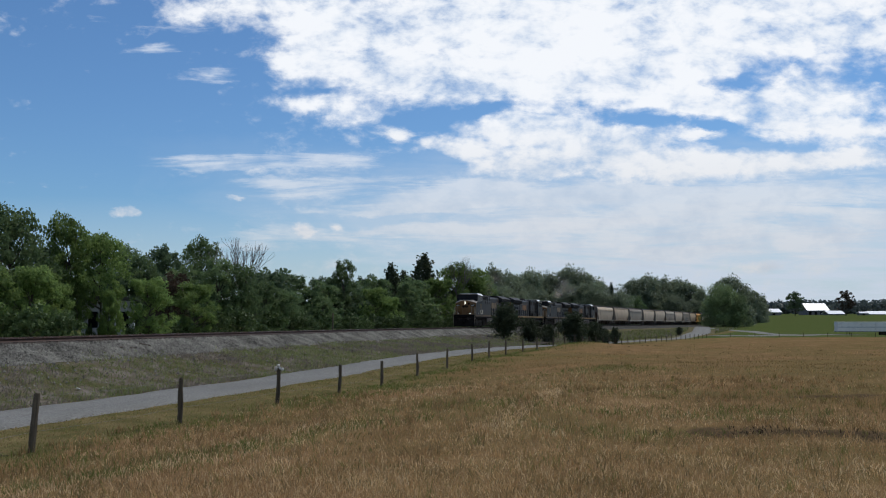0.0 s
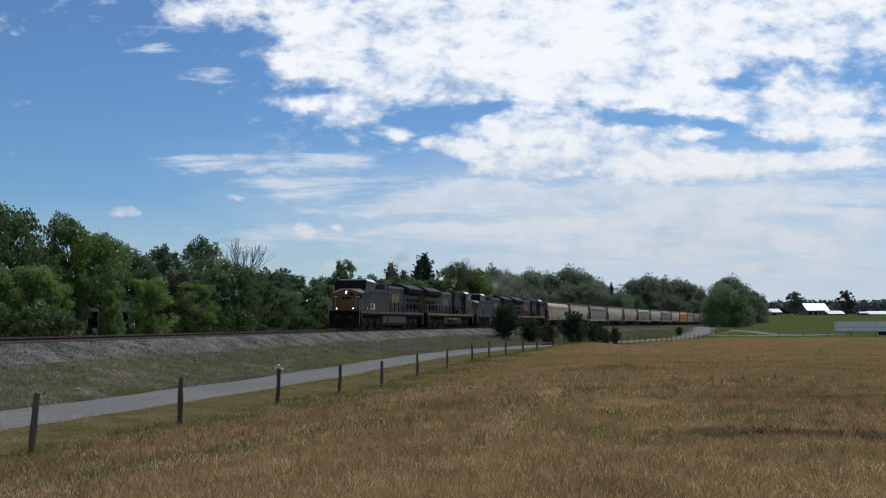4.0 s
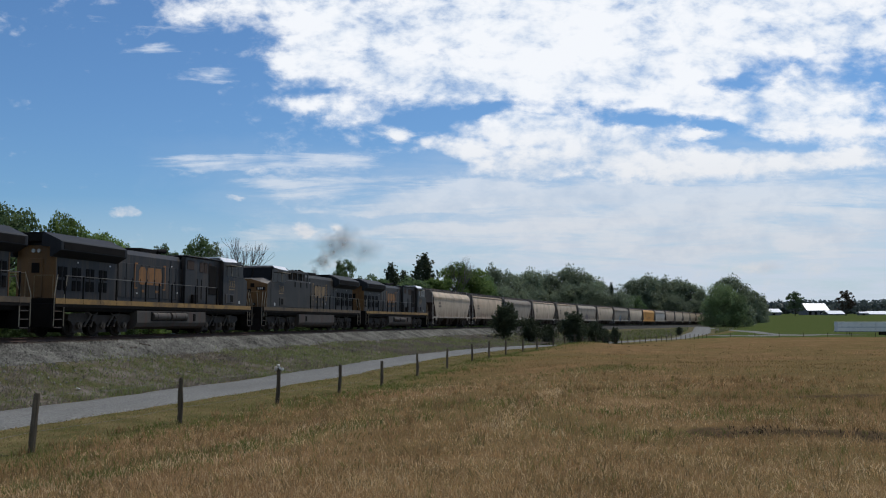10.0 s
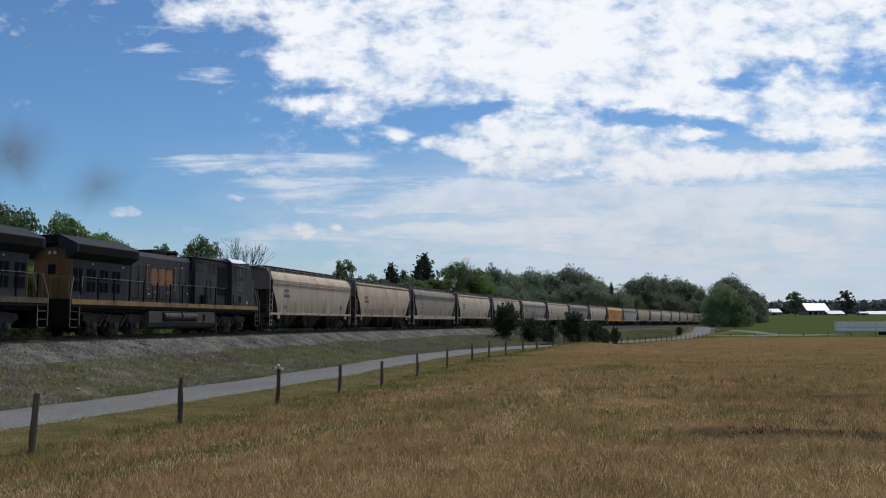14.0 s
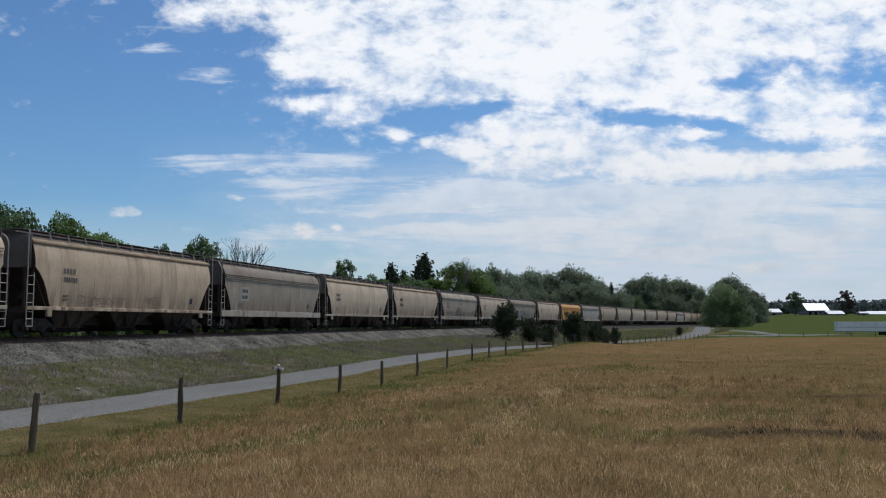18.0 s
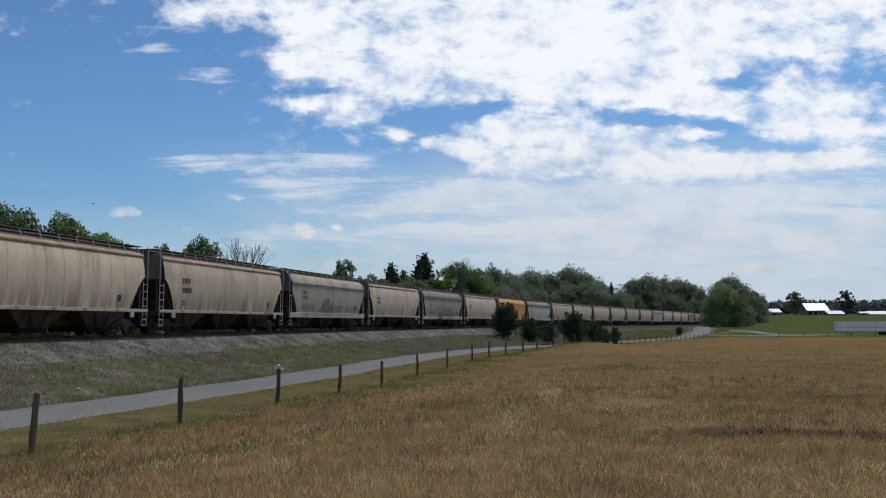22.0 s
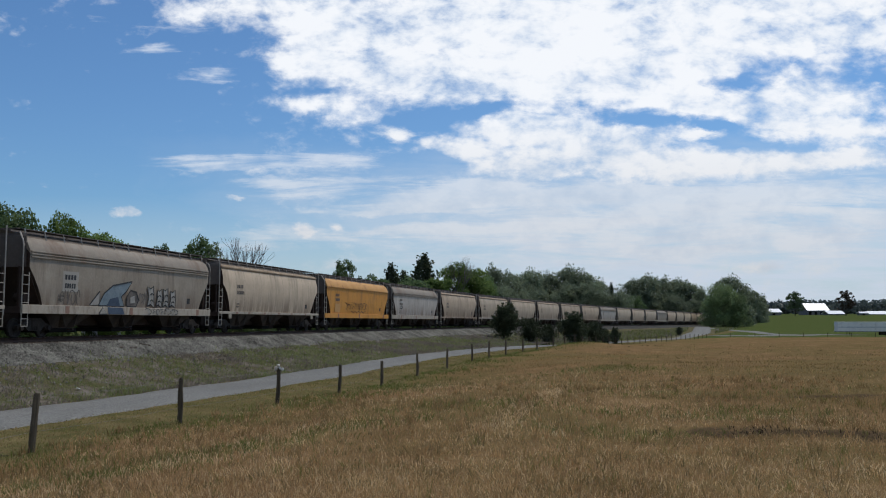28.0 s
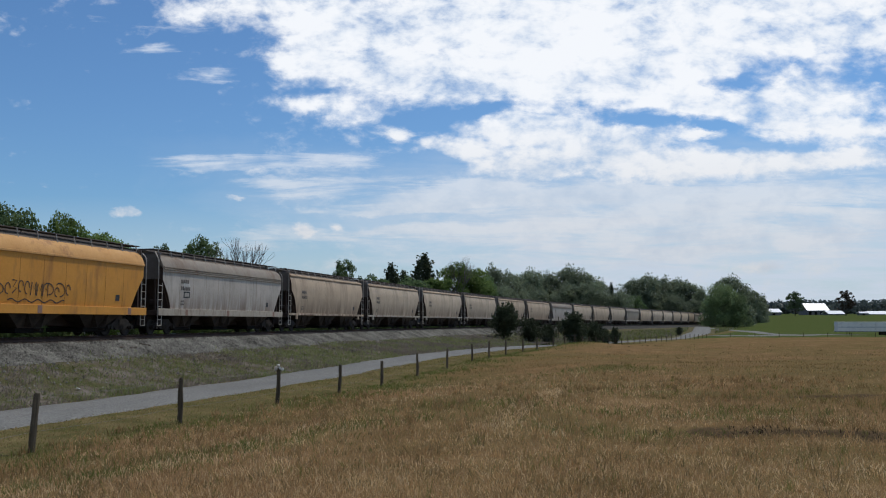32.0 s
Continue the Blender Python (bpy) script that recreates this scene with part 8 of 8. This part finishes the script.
for k, (car, kind) in enumerate(zip(HOPPERS, ORDER)):
    shape = "round" if kind in ("tan", "cream") else "panel"
    ink = M_DULL if k != 4 else M_MARK
    if k not in (2, 7):
        stencil(car, shape, 6.0, 2.85, [(4, 0.17), (6, 0.13)], ink, 0.30 if k == 4 else 0.22)
    stencil(car, shape, 6.0, 1.80, [(5, 0.06), (5, 0.06)], ink, 0.10)
    sq = bmesh.new()
    ribbon(sq, shape, [(-5.75, 1.72), (-5.75, 2.02)], 0.34)
    part("data_panel", sq, M_MARK, car)
    if k in (2, 7):
        p = bmesh.new()
        ribbon(p, shape, [(5.2, 2.05), (5.2, 2.95)], 1.15, 0.010)
        part("white_patch", p, M_PATCH, car)
        stencil(car, shape, 5.55, 2.58, [(4, 0.16), (5, 0.12)], M_MARK, 0.22)
    if k == 1:
        tags(car, shape, 4.6, 0.6, 1.48, 1.92, 10, 0.045, M_PINK, 3)
        tags(car, shape, -0.8, -2.2, 1.62, 2.0, 4, 0.04, M_PINK, 4)
    if k == 2:
        tags(car, shape, -4.4, -6.8, 1.08, 1.40, 5, 0.06, M_WHITE, 14)
    if k == 4:
        bm = bmesh.new()
        ribbon(bm, shape, [(-5.0, 1.28), (-6.6, 1.28)], 0.14, 0.12)
        part("yellow_patch", bm, M_STRIPE, car, "yellow paint on the side sill")
    if k == 5:
        slab(car, shape, [(3.3, 1.55), (2.5, 1.62), (1.5, 2.55), (1.1, 2.55), (1.1, 1.5), (1.7, 1.5), (1.9, 1.85), (2.4, 1.5)], M_PURPLE)
        slab(car, shape, [(0.9, 1.5), (0.9, 2.6), (0.35, 2.55), (0.45, 1.5)], M_PURPLE)
        slab(car, shape, [(0.25, 1.5), (0.2, 2.1), (-0.5, 2.4), (-0.35, 1.95), (-0.75, 1.5)], M_PURPLE)
        for x0, x1, n, seed in ((6.1, 3.4, 8, 5), (-0.8, -3.0, 8, 6), (-3.6, -4.3, 3, 7), (-4.9, -6.6, 6, 8)):
            tags(car, shape, x0, x1, 1.50, 2.12, n, 0.045, M_DULL, seed)
        tags(car, shape, 6.2, -5.8, 1.10, 1.38, 26, 0.03, M_DULL, 9)
    if k == 7:
        slab(car, shape, [(3.0, 1.46), (2.6, 2.05), (1.9, 2.45), (0.2, 2.72), (0.7, 2.2), (1.1, 1.95), (0.8, 1.46)], M_TEAL, M_MARK)
        slab(car, shape, [(3.7, 1.48), (2.95, 2.15), (2.9, 1.48)], M_GRAF, M_MARK)
        slab(car, shape, [(2.3, 1.46), (2.1, 1.80), (1.4, 1.92), (1.15, 1.46)], M_NAVY, None, 0.045)
        slab(car, shape, [(3.0, 1.06), (2.7, 1.40), (2.3, 1.06)], M_GRAF, M_MARK, 0.012)
        slab(car, shape, [(2.2, 1.06), (2.3, 1.40), (1.0, 1.40), (0.8, 1.06)], M_NAVY, None, 0.012)
        slab(car, shape, [(0.55, 1.46), (0.62, 1.95), (0.30, 2.28), (-0.25, 2.20), (-0.48, 1.80), (-0.30, 1.46)], M_DULL, M_MARK)
        slab(car, shape, [(0.28, 1.62), (0.30, 1.92), (-0.05, 2.02), (-0.16, 1.66)], M_GRAF, None, 0.045)
        for x, w, h, lean in [(-1.72, 0.70, 1.12, 0.10), (-2.50, 0.52, 1.00, -0.06), (-3.22, 0.60, 1.06, 0.08), (-3.95, 0.62, 0.98, 0.02)]:
            z = 1.45
            slab(car, shape, [(x + w / 2, z + 0.05), (x + 0.05, z + 0.16), (x - w / 2, z), (x - w / 2 + lean, z + 0.45 * h), (x - w / 3 + lean, z + h), (x + 0.06 + lean, z + 0.86 * h), (x + w / 2 + lean, z + h - 0.04), (x + w / 2 - 0.08, z + 0.5 * h)], M_GRAF, M_MARK)
            for q in (0.28, 0.58):
                bm = bmesh.new()
                ribbon(bm, shape, [(x + 0.16, z + q * h), (x - 0.02, z + (q + 0.08) * h), (x - 0.16, z + q * h)], 0.07, 0.05)
                part("paint_stroke", bm, M_MARK, car)
        tags(car, shape, -1.4, -4.6, 1.08, 1.40, 7, 0.10, M_GRAF, 31)
        tags(car, shape, -1.4, -4.6, 1.08, 1.40, 8, 0.04, M_MARK, 32)
        tags(car, shape, 5.9, 4.4, 1.48, 2.15, 5, 0.05, M_DULL, 33)
        tags(car, shape, -0.55, -1.3, 1.60, 2.20, 3, 0.07, M_DULL, 34)
    if k == 9:
        slab(car, shape, [(6.15, 1.50), (5.0, 1.50), (5.0, 2.24), (6.15, 2.24)], M_PALEORANGE)
        tags(car, shape, 3.6, -2.0, 1.78, 2.42, 14, 0.05, M_MARK, 10)
        bm = bmesh.new()
        ribbon(bm, shape, [(2.2 - 0.15 * q, 1.58 + 0.07 * math.sin(q * 1.1)) for q in range(26)], 0.05)
        part("spray_paint", bm, M_MARK, car)
    if k == 10:
        p = bmesh.new()
        ribbon(p, shape, [(5.4, 2.05), (5.4, 2.4)], 0.7, 0.010)
        part("data_box", p, M_MARK, car)
        p = bmesh.new()
        ribbon(p, shape, [(5.4, 2.12), (5.4, 2.33)], 0.5, 0.014)
        part("data_box_face", p, M_PATCH, car)
        stencil(car, shape, 5.7, 2.62, [(4, 0.14)], M_WHITE, 0.24)


# ---------------------------------------------------------------- exhaust: specks of soot in loose puffs
def make_smoke(mat, label, seed, puff_rows):
    rng = np.random.RandomState(seed)
    smoke = tagged(new("exhaust_smoke"), label, "smoke")
    puffs = []
    for k, (x, z, rx, rz, n, size) in enumerate(puff_rows):
        p = np.clip(rng.normal(size=(n, 3)) * 0.5, -1.1, 1.1) * np.array([rx, 0.8, rz])
        p[:, 2] += 0.25 * rz * np.sin(p[:, 0] * 2.2 / rx)
        c = np.array([1.0, 0.6, 0.0]) + 0.35 * rng.normal(size=(n, 3))
        c /= np.linalg.norm(c, axis=1)[:, None]
        a = np.cross(c, rng.normal(size=(n, 3)))
        a /= np.linalg.norm(a, axis=1)[:, None]
        b = np.cross(c, a)
        vs = [p]
        for j in range(8):
            w = size * rng.uniform(0.35, 0.75, n)[:, None]
            t = j * math.pi / 4
            vs.append(p + (a * math.cos(t) + b * math.sin(t)) * w + c * rng.uniform(-0.15, 0.15, n)[:, None] * size)
        v = np.stack(vs, 1).reshape(-1, 3)
        i = 9 * np.arange(n)
        me = arrays("puff", v, np.concatenate([np.stack([i, i + 1 + j, i + 1 + (j + 1) % 8], 1) for j in range(8)]), mat, True)
        me.attributes.new("core", "FLOAT", "POINT").data.foreach_set("value", np.tile([1.0] + [0.0] * 8, n).astype(np.float32))
        q = part("puff", me, None, smoke)
        q.location = (x, 0, z)
        puffs.append((q, x, z))
    return smoke, puffs


SMOKE, PUFFS = make_smoke(M_SMOKE, "brown diesel exhaust drifting above the third locomotive", 31, [(-0.2, 0.4, 0.25, 0.3, 2, 1.0), (-1.0, 1.2, 0.4, 0.4, 2, 1.5), (-2.2, 2.1, 0.7, 0.5, 2, 2.1), (-3.8, 2.8, 0.9, 0.6, 2, 2.6), (-5.8, 3.1, 1.2, 0.6, 1, 2.9), (-8.4, 3.2, 1.7, 0.6, 1, 3.1), (-11.5, 3.3, 2.2, 0.7, 1, 3.3)])
HAZE, WISPS_ABOVE = make_smoke(M_THINSMOKE, "faint grey exhaust haze above the leading locomotive", 37, [(-0.4, 0.5, 0.5, 0.4, 2, 1.1), (-1.8, 1.3, 1.1, 0.6, 2, 1.8), (-4.2, 1.9, 1.7, 0.7, 2, 2.3), (-8.0, 2.4, 2.6, 0.9, 2, 2.6)])


# ---------------------------------------------------------------- two birds over the train
def bird():
    b = tagged(new("bird"), "small dark swallow flying above the train", "bird", "birds in the sky")
    secs = [[(x, r * math.cos(a), r * math.sin(a)) for a in (k * math.pi / 4 for k in range(8))] for x, r in ((0.09, 0.006), (0.07, 0.018), (0.03, 0.026), (-0.03, 0.022), (-0.08, 0.008))]
    part("body", loft(bmesh.new(), secs), M_BIRD, b, smooth=True)
    part("tail", prism(bmesh.new(), [(-0.07, 0.0), (-0.16, 0.006), (-0.16, 0.0)], -0.025, 0.025), M_BIRD, b)
    wings = []
    for side in (1, -1):
        bm = bmesh.new()
        up = [bm.verts.new((x, side * y, z)) for x, y, z in ((0.045, 0.0, 0.004), (0.05, 0.07, 0.006), (-0.04, 0.17, 0.002), (-0.02, 0.07, 0.002), (-0.03, 0.0, 0.002))]
        dn = [bm.verts.new(v.co - Vector((0, 0, 0.004))) for v in up]
        bm.faces.new(up)
        bm.faces.new(dn[::-1])
        for i in range(5):
            bm.faces.new((up[i], up[(i + 1) % 5], dn[(i + 1) % 5], dn[i]))
        bmesh.ops.recalc_face_normals(bm, faces=bm.faces[:])
        w = part("wing", bm, M_BIRD, b)
        w.location = (0, side * 0.015, 0.012)
        wings.append((w, side))
    return b, wings


M_BIRD = material("feathers", [(0.015, 0.016, 0.022), (0.03, 0.03, 0.035)], 20.0, 0.6, 0, 0.0, 60)
BIRDS = [bird(), bird()]


def bird_path(rows, turn):
    """rows: time, azimuth and height tangents, distance ahead."""
    return [(t, pose(u * y, y, EYE.z + v * y, 0, 0, turn)) for t, u, v, y in rows]


# ---------------------------------------------------------------- movement
def share_keys(src, obs):
    for o in obs:
        o.rotation_mode = "QUATERNION"
        ad = o.animation_data_create()
        ad.action = src.animation_data.action
        ad.action_slot = src.animation_data.action_slot


def roll(wheels, radius, sign):
    """Turns wheelsets that sit alike in their bogies."""
    first = wheels[0]
    x, _, z = first.location
    rate = math.degrees(SPEED / radius) * sign
    walk(first, [(k * 0.05, pose(x, 0, z, 0, (rate * k * 0.05) % 360.0, 0)) for k in range(641)])
    share_keys(first, wheels[1:])


def motions():
    sets = {}
    for o, back, half, turned in TRAIN:
        walk(o, [(float(t), car_pose(float(t), back, half, turned)) for t in range(33)])
        for b in o.children:
            for w in b.children:
                if w.name.startswith("wheelset"):
                    sets.setdefault((half > 6.5, turned, round(w.location.x, 2)), []).append(w)
    for (freight, turned, _), wheels in sets.items():
        roll(wheels, 0.42 if freight else 0.53, -1 if turned else 1)
    for cloud, puffs, stack in ((SMOKE, PUFFS, 2.5 * LL + 3.2), (HAZE, WISPS_ABOVE, 0.5 * LL + 1.1)):
        walk(cloud, [(float(t), car_pose(float(t), stack, 3.0, False) @ Matrix.Translation((0, 0, 4.5))) for t in range(33)])
        for k, (q, x, z) in enumerate(puffs):
            walk(q, [(float(t), pose(x + 0.25 * math.sin(t * 1.3 + k), 0.1 * math.sin(t + 2 * k), z + 0.2 * math.sin(t * 0.9 + 1.7 * k), 0, 6 * math.sin(t * 1.1 + k), 0)) for t in range(33)])

    flights = ([(0.0, -0.3989, 0.0203, 72.0), (21.6, -0.3989, 0.0203, 72.0), (22.0, -0.3926, 0.1209, 72.0), (22.4, -0.3863, 0.1889, 72.0), (22.6, -0.3813, 0.2052, 72.0), (23.0, -0.3693, 0.2380, 72.0), (23.4, -0.3693, 0.2663, 72.0), (23.8, -0.3536, 0.2990, 72.0), (24.0, -0.3448, 0.3160, 72.0), (24.8, -0.3108, 0.4041, 72.0), (32.0, -0.3108, 0.4041, 72.0)], [(0.0, -0.4178, 0.0203, 70.0), (21.6, -0.4178, 0.0203, 70.0), (22.2, -0.3895, 0.1398, 70.0), (22.6, -0.3637, 0.1731, 70.0), (23.0, -0.3460, 0.1895, 70.0), (23.4, -0.2888, 0.2071, 70.0), (23.8, -0.2208, 0.2273, 70.0), (24.0, -0.1894, 0.2405, 70.0), (24.3, -0.1409, 0.2587, 70.0), (24.8, -0.0818, 0.2965, 70.0), (25.6, 0.0101, 0.4041, 70.0), (32.0, 0.0101, 0.4041, 70.0)])
    for (b, wings), flight, turn in zip(BIRDS, flights, (75, 15)):
        walk(b, bird_path(flight, turn))
        for w, side in wings:
            beats = [(0.0, 0.0)] + [(21.0 + 0.08 * k, 32.0 * math.sin(1.57 * k)) for k in range(58)] + [(32.0, 0.0)]
            walk(w, [(t, pose(0, side * 0.015, 0.012, side * a, 0, 0)) for t, a in beats])


motions()
